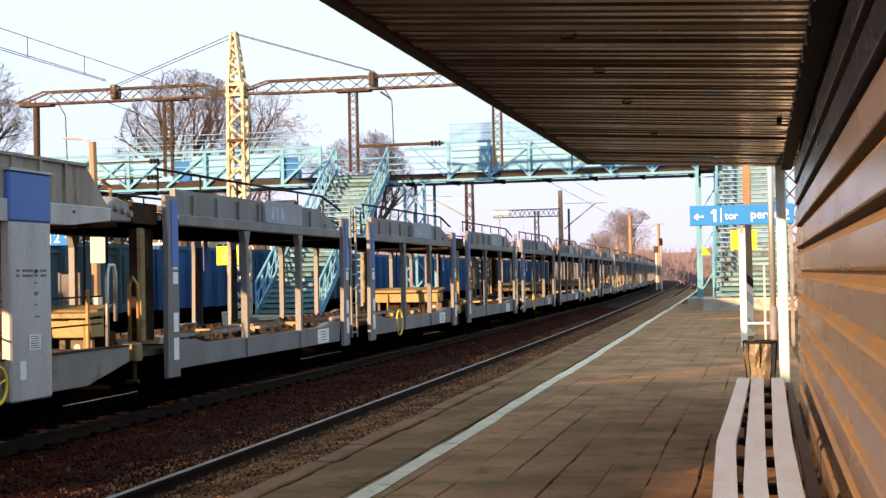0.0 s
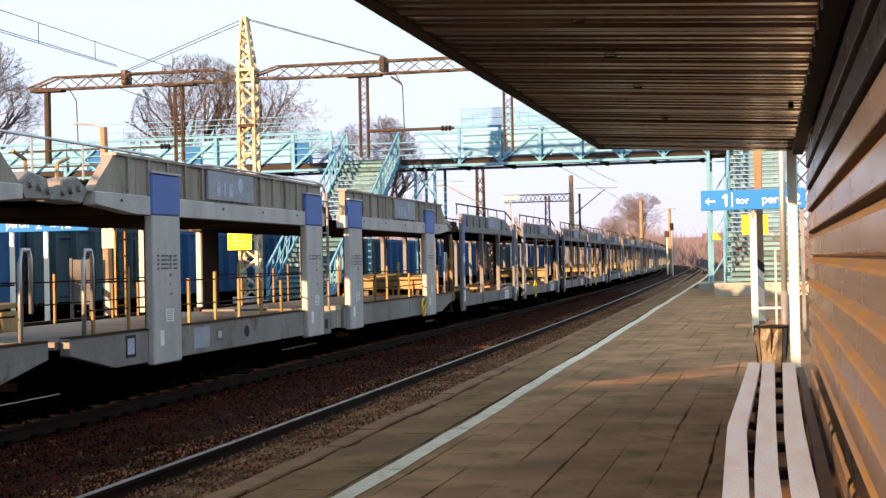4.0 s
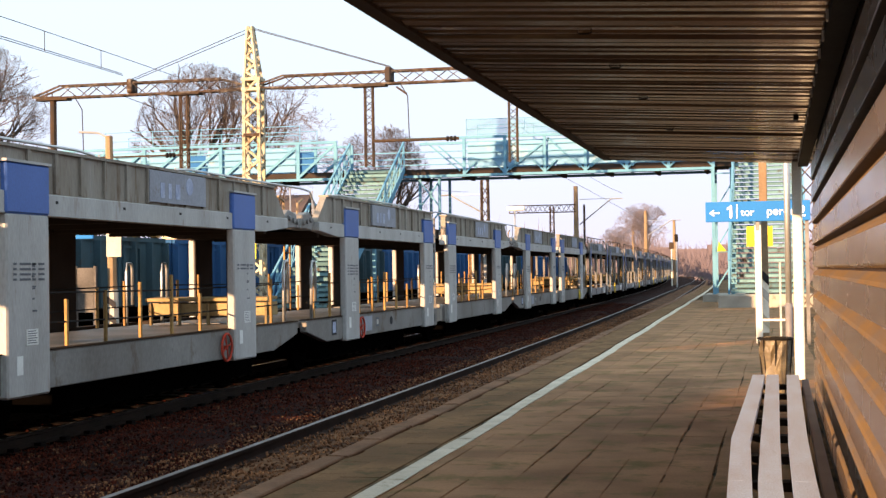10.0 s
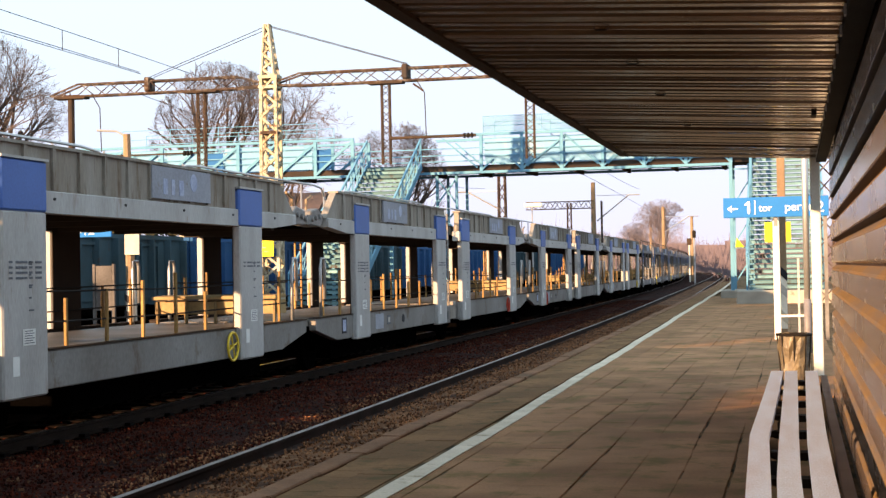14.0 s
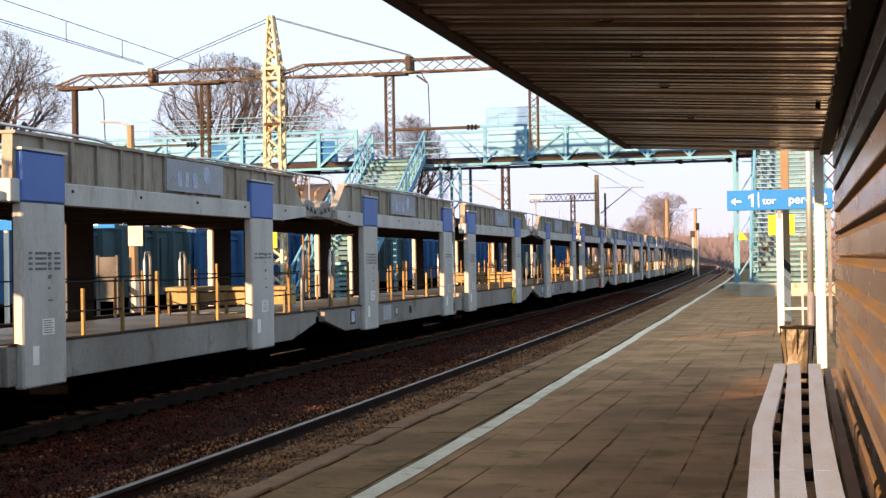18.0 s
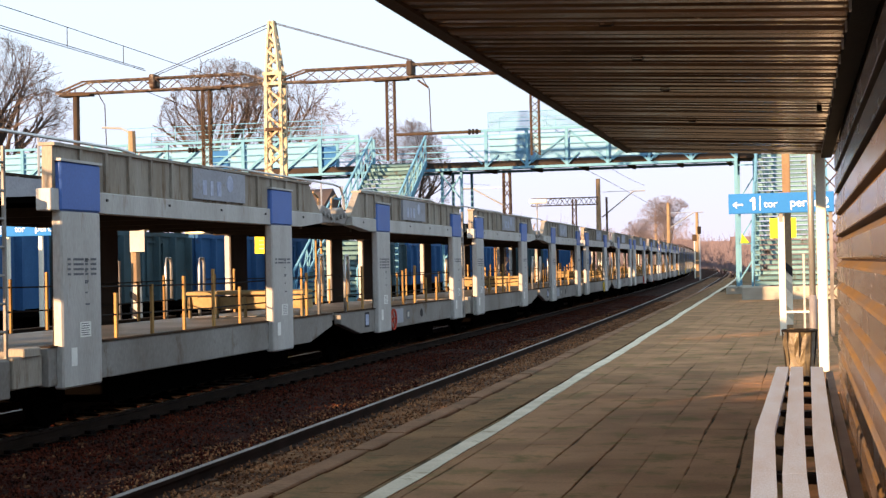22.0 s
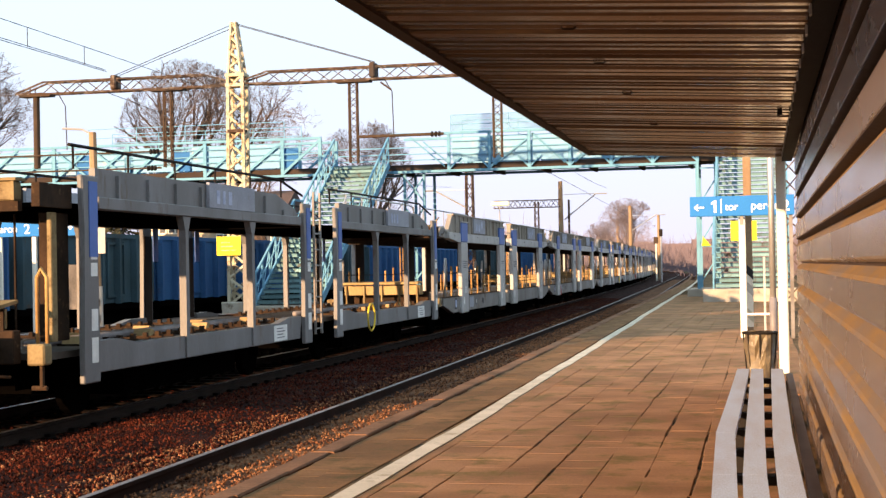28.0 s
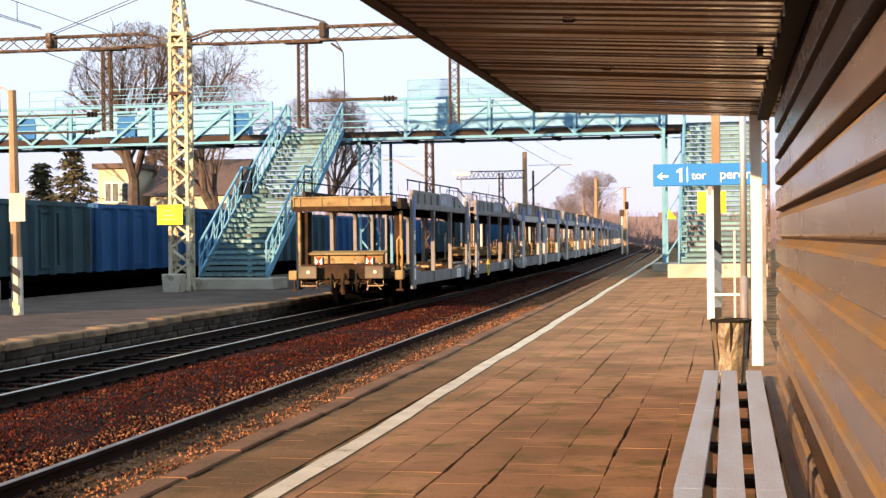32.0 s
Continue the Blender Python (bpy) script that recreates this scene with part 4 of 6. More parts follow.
                bm = B()
                tube(bm, [(X - 0.02, yy, 3.02), (X - 0.02, yy, 3.3)], 0.016, 5)
                part("handrail_post", bm, "black", hr)
    for a, b in ((1.05, 9.8), (11.85, 20.6)):
        ya, yb = a - h, b - h
        bm = B()
        box(bm, -1.34, 1.34, ya - 0.7, yb + 0.7, 0.80, 0.88)
        part("lower_deck", bm, "deckdull", t, "dark grimy lower deck")
        bm = B()
        tube(bm, [(0.55, ya + 0.3, 0.93), (0.55, yb - 0.3, 0.93)], 0.055, 8)
        part("deck_pipe", bm, "footpipe", t, "long grey pipe lying along the deck", smooth=True)
        # deck and underframe again carry painted shade in their near-black colour
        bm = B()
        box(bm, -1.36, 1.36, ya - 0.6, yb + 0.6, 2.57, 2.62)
        part("upper_deck", bm, "carunder", t, "upper deck in near-black that holds its underside's shade")
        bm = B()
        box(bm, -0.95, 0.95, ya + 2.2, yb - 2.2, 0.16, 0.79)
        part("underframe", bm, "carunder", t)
        for X in (0.95, -0.95):
            bm = B()
            k = 0
            yy = ya + 0.8
            while yy < yb - 0.6:
                box(bm, X - 0.26, X + 0.26, yy, yy + 0.05, 0.88, 0.905)
                box(bm, X + 0.16, X + 0.22, yy, yy + 0.07, 0.905, 0.97)
                yy += 0.42
            tagged(part("wheel_guide", bm, "enddark", t), "rows of ochre wheel chocks on the deck", "", "", "stuff")
        if a > 5:
            folded_plate(t, L - 0.55 - h, -0.95, 1.02, 1.10, 1.44)
            for k in range(5):
                yy = yb - 5.6 + k * 1.05
                bm = B()
                prism(bm, [(yy, 0.89), (yy + 0.12, 0.89), (yy + 0.10, 0.95), (yy + 0.04, 0.97)], "x", 1.08, 1.2)
                part("wheel_chock", bm, "ramp", t, "small ochre wheel chock")
        else:
            for k in range(7):
                yy = ya + 1.0 + k * 1.1
                bm = B()
                prism(bm, [(yy, 0.89), (yy + 0.2, 0.89), (yy + 0.17, 0.97), (yy + 0.07, 0.99)], "x", 0.65 - 0.5 * (k % 2), 0.9 - 0.5 * (k % 2))
                part("wheel_chock", bm, "ramp", t, "small ochre wheel chock")
        for yw in (a + 1.1, b - 1.1):
            for X in (0.75, -0.75):
                bm = B()
                prism(bm, [(0.42 * math.cos(q * math.pi / 10) + yw - h, 0.42 * math.sin(q * math.pi / 10) + 0.42) for q in range(20)], "x", X - 0.06, X + 0.07)
                part("wheel", bm, "carunder", t, bevel=0.01)
            bm = B()
            tube(bm, [(-0.95, yw - h, 0.42), (0.95, yw - h, 0.42)], 0.08, 8)
            part("axle", bm, "carunder", t)
    # the ends: deck beam in panels, folded bridge plate, headstock, buffers
    for yy, sg in ((-h, -1), (h, 1)):
        bm = B()
        box(bm, -1.36, 1.17, yy - 0.08, yy + 0.08, 2.62, 2.84)
        eb = part("end_beam", bm, "carend", t, "worn cream end beam of the upper deck", bevel=0.015)
        bm = B()
        box(bm, -1.40, 1.20, yy - 0.12, yy + 0.12, 2.842, 2.875)
        part("top_lip", bm, "carend", eb)
        bm = B()
        box(bm, -1.36, 1.19, yy - 0.05, yy + 0.05, 2.50, 2.618)
        part("bottom_lip", bm, "enddark", eb)
        for x in (-1.34, -1.18, -0.62, 0.08, 0.68, 0.92, 1.15):
            bm = B()
            box(bm, x - 0.02, x + 0.02, yy + sg * 0.09 - 0.012, yy + sg * 0.09 + 0.012, 2.62, 2.84)
            part("beam_rib", bm, "carend", eb)
        for X in (-1.38, 1.38):
            bm = B()
            box(bm, X - 0.05, X + 0.05, min(yy, yy - 0.8 * sg), max(yy, yy - 0.8 * sg), 2.55, 2.82)
            part("deck_arm", bm, "enddark", t)
            bm = B()
            box(bm, X - 0.14, X + 0.08, yy - 0.1 * sg - 0.1, yy - 0.1 * sg + 0.1, 0.76, 1.0)
            part("corner_box", bm, "carend", t, bevel=0.02)
            bm = B()
            tube(bm, [(X, yy - 0.1 * sg, 0.5), (X, yy - 0.1 * sg, 0.78)], 0.03, 6)
            tube(bm, [(X - 0.12, yy - 0.1 * sg, 0.5), (X + 0.06, yy - 0.1 * sg, 0.5)], 0.03, 6)
            part("step_iron", bm, "enddark", t)
        # ochre strip and dark web: the post's lit and shaded sides as two colours
        for X, w, wx in ((-1.35, 0.035, 0.11), (1.32, 0.03, -0.12)):
            bm = B()
            box(bm, X - w, X + w, yy - 0.5 * sg - 0.07, yy - 0.5 * sg + 0.07, 1.0, 2.5)
            if sg > 0:
                bm.free()
                continue
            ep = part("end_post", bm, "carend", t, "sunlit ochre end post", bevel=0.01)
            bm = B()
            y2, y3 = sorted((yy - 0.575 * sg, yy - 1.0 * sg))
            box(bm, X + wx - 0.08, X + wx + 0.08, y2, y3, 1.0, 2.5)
            part("post_web", bm, "enddark", ep, "dark rusty web that paints the end post's shaded side")
        for X in ((-0.45, 0.42, 0.75) if sg < 0 else ()):
            bm = B()
            tube(bm, [(X, yy - 0.7 * sg, 1.0), (X, yy - 0.7 * sg, 2.5)], 0.016, 6)
            part("end_rail", bm, "enddark", t)
        bm = B()
        tube(bm, [(1.28, yy - 0.2 * sg, 1.0), (1.28, yy - 0.2 * sg, 1.75), (1.33, yy - 0.2 * sg, 1.85), (1.40, yy - 0.2 * sg, 1.75), (1.40, yy - 0.2 * sg, 1.0)], 0.025, 6)
        part("grab_rail", bm, "post", t, smooth=True)
        if sg < 0:
            bm = B()
            prism(bm, [(yy + 0.2 * sg, 1.40), (yy - 0.25 * sg, 1.46), (yy - 0.25 * sg, 1.50), (yy + 0.22 * sg, 1.44)], "x", -0.93, 1.02)
            bp = part("bridge_plate", bm, "carend", t, "folded bridge plate at the wagon's end")
            bm = B()
            box(bm, -0.90, 1.0, yy - 0.02, yy + 0.02, 1.18, 1.40)
            part("plate_front", bm, "carend", bp)
            for x in (-0.88, -0.45, 0.5, 0.97):
                bm = B()
                box(bm, x - 0.02, x + 0.02, yy + 0.03 * sg - 0.02, yy + 0.03 * sg + 0.02, 1.0, 1.42)
                part("plate_stay", bm, "enddark", bp)
        # added black block standing in for the shade below the wagon's end
        bm = B()
        y2, y3 = sorted((yy - 0.9 * sg, yy - 3.1 * sg))
        box(bm, -0.62, 0.62, y2, y3, 0.40, 0.79)
        part("bogie_frame", bm, "carunder", t, "black block that paints the shade under the wagon's end")
        bm = B()
        for x in (-0.62, -0.3, 0.28, 0.6):
            box(bm, x - 0.05, x + 0.05, yy + sg * 0.07 - 0.02, yy + sg * 0.07 + 0.02, 0.70, 1.10)
        box(bm, -0.75, 0.75, yy + sg * 0.06 - 0.02, yy + sg * 0.06 + 0.02, 0.66, 0.76)
        part("headstock_rib", bm, "enddark", t, "rusty ribs on the headstock")
        rr = random.Random(61)
        for mt in ("carend", "enddark", "enddark"):
            bm = B()
            for k in range(9):
                x, z = rr.uniform(-0.75, 0.75), rr.uniform(0.5, 1.05)
                q = (x + rr.uniform(-0.22, 0.22), yy + sg * rr.uniform(0.08, 0.22), z - rr.uniform(0.02, 0.22))
                tube(bm, [(x, yy + sg * 0.05, z), ((x + q[0]) / 2, yy + sg * rr.uniform(0.1, 0.25), z - 0.03), q], rr.uniform(0.01, 0.026), 5)
            tagged(part("brake_pipes", bm, mt, t), "tangle of rusty pipes and levers", "", "", "stuff")
        bm = B()
        tube(bm, [(-1.1, yy + sg * 0.1, 0.70), (-0.4, yy + sg * 0.12, 0.66), (0.4, yy + sg * 0.12, 0.68), (1.1, yy + sg * 0.1, 0.64)], 0.02, 6)
        part("uncoupling_rod", bm, "enddark", t, smooth=True)
        bm = B()
        box(bm, -1.15, 1.15, yy - 0.12, yy + 0.06, 0.78, 1.16)
        part("headstock", bm, "enddark", t, "rust-brown headstock", bevel=0.015)
        bm = B()
        box(bm, -0.18, 0.2, yy + 0.075 * sg - 0.01, yy + 0.075 * sg + 0.01, 1.05, 1.14)
        part("number_plate", bm, "ink", t)
        for X in (-0.92, 0.80):
            bm = B()
            tube(bm, [(X, yy, 0.95), (X, yy + 0.35 * sg, 0.95)], 0.1, 10)
            bf = part("buffer", bm, "enddark", t)
            bm = B()
            box(bm, X - 0.24, X + 0.24, yy + 0.35 * sg - 0.025, yy + 0.35 * sg + 0.025, 0.80, 1.12)
            part("buffer_head", bm, "buffer", bf, "worn grey rectangular buffer head", bevel=0.02)
            bm = B()
            tube(bm, [(X + 0.02, yy + 0.37 * sg, 0.97), (X + 0.02, yy + 0.385 * sg, 0.97)], 0.045, 12)
            part("wear_spot", bm, "plate", bf, "pale polished spot on the buffer")
            bm = B()
            tube(bm, [(X - 0.2, yy + 0.2 * sg, 0.74), (X - 0.2, yy + 0.25 * sg, 0.62), (X + 0.2, yy + 0.25 * sg, 0.62), (X + 0.2, yy + 0.2 * sg, 0.74)], 0.018, 6)
            part("shunter_handle", bm, "mastp", t)
        bm = B()
        box(bm, -0.14, 0.14, min(yy, yy + 0.3 * sg), max(yy, yy + 0.3 * sg), 0.8, 1.04)
        tube(bm, [(0, yy + 0.3 * sg, 0.92), (0, yy + 0.42 * sg, 0.7), (0, yy + 0.34 * sg, 0.42)], 0.055, 6)
        part("coupling", bm, "enddark", t, "hanging screw coupling")
        for X in (-0.35, 0.3):
            bm = B()
            tube(bm, [(X, yy + 0.08 * sg, 0.95), (X, yy + 0.22 * sg, 0.75), (X, yy + 0.15 * sg, 0.5)], 0.03, 6)
            part("brake_hose", bm, "black", t, smooth=True)
    bm = B()
    for d in (-0.2, 0.2):
        tube(bm, [(1.42, d, 0.6), (1.42, d, 3.2)], 0.025, 6)
    part("ladder_stile", bm, "silver", t)
    for k in range(9):
        bm = B()
        tube(bm, [(1.42, -0.2, 0.7 + k * 0.29), (1.42, 0.2, 0.7 + k * 0.29)], 0.016, 5)
        part("ladder_rung", bm, "silver", t)
    bm = B()
    ring = [(1.55, 14.2 - h + 0.28 * math.cos(q * math.pi / 8), 0.78 + 0.28 * math.sin(q * math.pi / 8)) for q in range(17)]
    tube(bm, ring, 0.02, 6, cap=False)
    hw = part("hand_wheel", bm, "yellow", t, "yellow brake hand wheel", smooth=True)
    return t


TRAIN = []      # (thing, place of its middle along the line at the start)
LA, LB, E0 = 21.75, 21.65, 17.62


def hand_wheel(car, y, colour, word):
    bm = B()
    tube(bm, [(1.52, y + 0.2 * math.cos(a * math.pi / 8), 0.73 + 0.2 * math.sin(a * math.pi / 8)) for a in range(17)], 0.02, 6, cap=False)
    hw = part("hand_wheel", bm, colour, car, word + " round brake hand wheel", smooth=True)
    bm = B()
    for a in (0.3, 1.9, 3.5, 5.0):
        tube(bm, [(1.52, y, 0.73), (1.52, y + 0.2 * math.cos(a), 0.73 + 0.2 * math.sin(a))], 0.012, 5)
    bar(bm, (1.40, y, 0.73), (1.53, y, 0.73), 0.05)
    part("spoke", bm, colour, hw)


first_a = A_car()
units_a = [first_a] + [copy_thing(first_a, Matrix()) for _ in range(5)]
for i, unit in enumerate(units_a):
    TRAIN.append((unit, E0 - LA * (i + 0.5)))
for i, y, colour, word in ((0, 18.1, "yellow", "yellow"), (1, 3.68, "redp", "red"), (2, 18.1, "redp", "red"), (3, 18.1, "yellow", "yellow"), (4, 3.68, "redp", "red")):
    hand_wheel(units_a[i], y - LA / 2, colour, word)
first_b = B_car()
for i in range(13):
    TRAIN.append((first_b if i == 0 else copy_thing(first_b, Matrix()), E0 + LB * (i + 0.5)))
rear = copy_thing(first_b, Matrix())
TRAIN.append((rear, E0 - LA * 6 - LB / 2))
# red and white plates close the train
for X in (-0.7, 0.62):
    yy = -LB / 2
    bm = B()
    box(bm, X - 0.09, X + 0.09, yy - 0.082, yy - 0.058, 1.12, 1.34)
    pl = part("rear_plate", bm, "redp", rear, "red and white reflective end plate")
    for s2 in (-1, 1):
        bm = B()
        prism(bm, [(X + 0.088 * s2, 1.125), (X + 0.088 * s2, 1.335), (X + 0.012 * s2, 1.23)], "y", yy - 0.094, yy - 0.086)
        part("white_triangle", bm, "sticker", pl)


# ---- footbridge ----
Z_D0, Z_D1, Z_RAILTOP = 5.16, 5.42, 6.62
bridge = thing("footbridge", "light blue steel footbridge over the tracks with pale sheet sides", "footbridge", "", "")
for yb, tag in ((Y_BRIDGE, 0), (Y_BRIDGE + 2.3, 1)):
    bm = B()
    box(bm, -34.0, -2.25, yb - 0.08, yb + 0.08, 5.06, 5.16)
    part("lower_chord", bm, "cyan", bridge)
    bm = B()
    box(bm, -34.0, -17.3, yb - 0.06, yb + 0.06, 6.56, 6.66)
    part("top_chord", bm, "cyan", bridge)
    bm = B()
    box(bm, -14.4, -1.6, yb - 0.06, yb + 0.06, 6.56, 6.66)
    part("top_chord", bm, "cyan", bridge)
    xs = [-32.4, -29.05, -25.69, -22.3, -18.95, -17.36]
    for x in xs:
        bm = B()
        box(bm, x - 0.07, x + 0.07, yb - 0.05, yb + 0.05, 5.16, 6.56)
        part("upright", bm, "cyan", bridge)
    for x0, x1 in zip(xs, xs[1:]):
        up = (x1 - x0) > 2
        if up:
            xm = (x0 + x1) / 2
            if x0 == -29.05:
                bm = B()
                bar(bm, (xm, yb, 6.5), (x1, yb, 5.2), 0.07, 0.09)
                part("diagonal", bm, "cyan", bridge)
                bm = B()
                bar(bm, (x0, yb, 6.5), (xm, yb, 5.2), 0.07, 0.09)
                part("diagonal", bm, "cyan", bridge)
            for a, b in (((x0, 5.2), (xm, 6.56)), ((xm, 5.2), (x1, 6.5))):
                bm = B()
                bar(bm, (a[0], yb, a[1]), (b[0], yb, b[1]), 0.08, 0.10)
                part("diagonal", bm, "cyan", bridge)
    bm = B()
    bar(bm, (-18.95, yb, 5.2), (-17.4, yb, 6.5), 0.08, 0.1)
    part("diagonal", bm, "cyan", bridge)
    xs = [-12.03, -10.39, -8.80, -7.20, -5.6, -4.0, -2.3]
    for x in xs:
        bm = B()
        box(bm, x - 0.06, x + 0.06, yb - 0.05, yb + 0.05, 5.16, 6.56)
        part("upright", bm, "cyan", bridge)
        for s in (-1, 1):
            if -12.5 < x + s < -1.9:
                bm = B()
                bar(bm, (x, yb, 5.18), (x + s * 0.45, yb, 5.62), 0.06, 0.07)
                part("knee_brace", bm, "cyan", bridge)
    for x0, x1 in ((-13.6, -12.2), (-8.7, -7.4), (-8.6, -10.2), (-5.6, -7.0), (-4.0, -5.4)):
        bm = B()
        bar(bm, (x0, yb + 0.02, 6.5), (x1, yb + 0.02, 5.3), 0.05, 0.06)
        part("diagonal", bm, "cyan", bridge)
    for zz in (5.75, 6.0, 6.28):
        for x0, x1 in ((-17.3 if tag else -12.0, -2.3), (-34, -17.4)):
            bm = B()
            box(bm, x0, x1, yb - 0.025, yb + 0.025, zz - 0.02, zz + 0.02)
            part("rail_bar", bm, "cyan", bridge)
    # sheet sides
    for i, (x0, x1, mt) in enumerate(((-34.0, -29.2, "cyanpale"), (-28.9, -28.1, "cyanpale"), (-28.05, -27.25, "bridgeblue"), (-27.2, -25.9, "cyanpale"), (-25.5, -23.75, "cyanpale"), (-23.7, -23.0, "bridgeblue"), (-22.9, -19.1, "cyanpale"), (-18.9, -18.3, "bridgeblue"), (-11.9, -8.9, "cyanpale"), (-8.7, -2.5, "cyanpale"))):
        if tag == 1 and mt == "bridgeblue":
            continue
        bm = B()
        box(bm, x0, x1, yb + 0.07, yb + 0.085, 5.45, 6.42 if mt != "bridgeblue" else 6.25)
        part("side_sheet", bm, mt, bridge, "pale blue-green side sheet" if mt != "bridgeblue" else "deep blue patch sheet")
    # thin upper screen frames
    for x0, x1 in ((-11.95, -2.6), (-27.5, -18.9)):
        bm = B()
        for zz in (6.95, 7.33):
            bar(bm, (x0, yb + 0.1, zz), (x1, yb + 0.1, zz), 0.025)
        n = 4
        for k in range(n + 1):
            xx = x0 + (x1 - x0) * k / n
            bar(bm, (xx, yb + 0.1, 6.6), (xx, yb + 0.1, 7.33), 0.025)
        part("screen_frame", bm, "cyan", bridge, "thin frame of the upper screen")
        for k in range(n):
            xa, xb = x0 + (x1 - x0) * k / n, x0 + (x1 - x0) * (k + 1) / n
            if tag == 0 and x0 > -13 and k < 3:
                bm = B()
                box(bm, xa + 0.03, xb - 0.03, yb + 0.096, yb + 0.104, 6.68, 7.31)
                part("screen_panel", bm, "screen", bridge, "pale translucent screen sheet")
bm = B()
box(bm, -34, -1.4, Y_BRIDGE + 0.1, Y_BRIDGE + 2.2, 5.18, 5.40)
part("deck", bm, "deckdark", bridge, "dark weathered walkway deck")
for x in [-33 + 1.9 * k for k in range(17)]:
    bm = B()
    box(bm, x - 0.06, x + 0.06, Y_BRIDGE + 0.05, Y_BRIDGE + 2.25, 5.02, 5.18)
    part("cross_beam", bm, "deckdark", bridge)
for x in (-13.9, -13.1):
    for yb in (Y_BRIDGE + 0.2, Y_BRIDGE + 2.1):
        bm = B()
        bar(bm, (x, yb, Z_FAR), (x, yb, 5.1), 0.10)
        part("support_column", bm, "cyan", bridge)
bm = B()
for k in range(4):
    bar(bm, (-13.9, Y_BRIDGE + 0.2, 0.3 + k * 1.2), (-13.1, Y_BRIDGE + 0.2, 1.3 + k * 1.2), 0.06)
    bar(bm, (-13.1, Y_BRIDGE + 0.2, 0.3 + k * 1.2), (-13.9, Y_BRIDGE + 0.2, 1.3 + k * 1.2), 0.06)
part("support_lattice", bm, "cyan", bridge)
for x in (-2.32, -1.62):
    for yb in (Y_BRIDGE, Y_BRIDGE + 2.2):
        bm = B()
        bar(bm, (x, yb, 0.25), (x, yb, 5.1), 0.13)
        part("support_column", bm, "cyan", bridge)
bm = B()
for k in range(3):
    bar(bm, (-2.32, Y_BRIDGE, 0.4 + k * 1.5), (-1.62, Y_BRIDGE, 1.5 + k * 1.5), 0.05)
    bar(bm, (-2.32, Y_BRIDGE, 0.4 + k * 1.5 + 1.5), (-1.62, Y_BRIDGE, 0.4 + k * 1.5 + 1.5), 0.05)
part("support_lattice", bm, "cyan", bridge)
bm = B()
prism(bm, [(-2.2, 1.92), (-1.86, 1.92), (-2.14, 2.28)], "y", Y_BRIDGE - 0.12, Y_BRIDGE - 0.09)
part("warning_triangle", bm, "signyel", bridge, "pale yellow triangular warning plate")
bm = B()
box(bm, -2.75, -1.2, Y_BRIDGE - 0.5, Y_BRIDGE + 2.6, -0.03, 0.28)
solid("bridge_footing", bm, "concrete", "cracked orange-brown concrete footing of the footbridge", "footing", "structure", bevel=0.03)


def stairs(name, x0, x1, y0, y1, z0, z1, rails, lab):
    """Open steel stairs that climb away along y, with a landing half way."""
    t = thing(name, lab, "stairs", "bridge stairs")
    n = 15
    land = 1.0
    run = (y1 - y0 - land) / 2 / n
    rise = (z1 - z0) / (2 * n)
    ys, zs = y0, z0
    pts = [(y0, z0)]
    for fl in range(2):
        for k in range(n):
            zs += rise
            bm = B()
            box(bm, x0 + 0.06, x1 - 0.06, ys, ys + run + 0.03, zs - 0.035, zs)
            tr = part("tread", bm, "stepblue", t)
            bm = B()
            box(bm, x0 + 0.06, x1 - 0.06, ys + 0.0, ys + 0.012, zs - rise * 0.74, zs - 0.036)
            part("nosing", bm, "steppale", tr, "pale worn step front")
            ys += run
        pts.append((ys, zs))
        if fl == 0:
            bm = B()
            box(bm, x0 + 0.06, x1 - 0.06, ys, ys + land, zs - 0.05, zs)
            part("landing", bm, "deckdark", t)
            ys += land
            pts.append((ys, zs))
    for x in (x0, x1):
        for (ya, za), (yb, zb) in zip(pts, pts[1:]):
            bm = B()
            bar(bm, (x, ya, za + 0.02), (x, yb, zb + 0.02), 0.06, 0.26)
            part("stringer", bm, "cyan", t)
            if rails:
                for hh, w in ((1.1, 0.07), (0.62, 0.04)):
                    bm = B()
                    bar(bm, (x, ya, za + hh), (x, yb, zb + hh), w)
                    part("handrail", bm, "cyan", t)
                m = max(1, round((yb - ya) / 0.75))
                for k in range(m + 1):
                    f = k / m
                    yy, zz = ya + (yb - ya) * f, za + (zb - za) * f
                    bm = B()
                    bar(bm, (x, yy, zz), (x, yy, zz + 1.1), 0.045)
                    part("baluster", bm, "cyan", t)
                    if k < m:
                        bm = B()
                        f2 = (k + 1) / m
                        bar(bm, (x, yy, zz + 0.1), (x, ya + (yb - ya) * f2, za + (zb - za) * f2 + 1.05), 0.03)
                        part("brace", bm, "cyan", t)
    for x in (x0, x1):
        ym, zm = pts[2]
        bm = B()
        bar(bm, (x, ym - 0.3, z0 - 0.3), (x, ym - 0.3, zm), 0.12)
        part("support_post", bm, "cyan", t)
    return t


stairs("stairs_far_platform", -16.75, -14.5, 47.3, 57.0, 0.1, 5.42, True, "light blue open steel stairs rising from the far platform")
stairs("stairs_near_platform", -1.52, 0.95, 48.6, 57.0, 0.42, 5.42, True, "light blue open steel stairs rising from the near platform")
bm = B()
box(bm, -17.1, -14.1, 46.7, 48.3, Z_FAR - 0.01, 0.09)
solid("stair_footing", bm, "concrete", "stained concrete footing block under the stairs", "footing", "structure", bevel=0.03)
bm = B()
box(bm, -1.85, 1.2, 48.0, 49.4, -0.03, 0.42)
solid("stair_footing", bm, "concrete", "sunlit cracked concrete footing block under the stairs", "footing", "structure", bevel=0.03)


# ---- overhead line structure ----
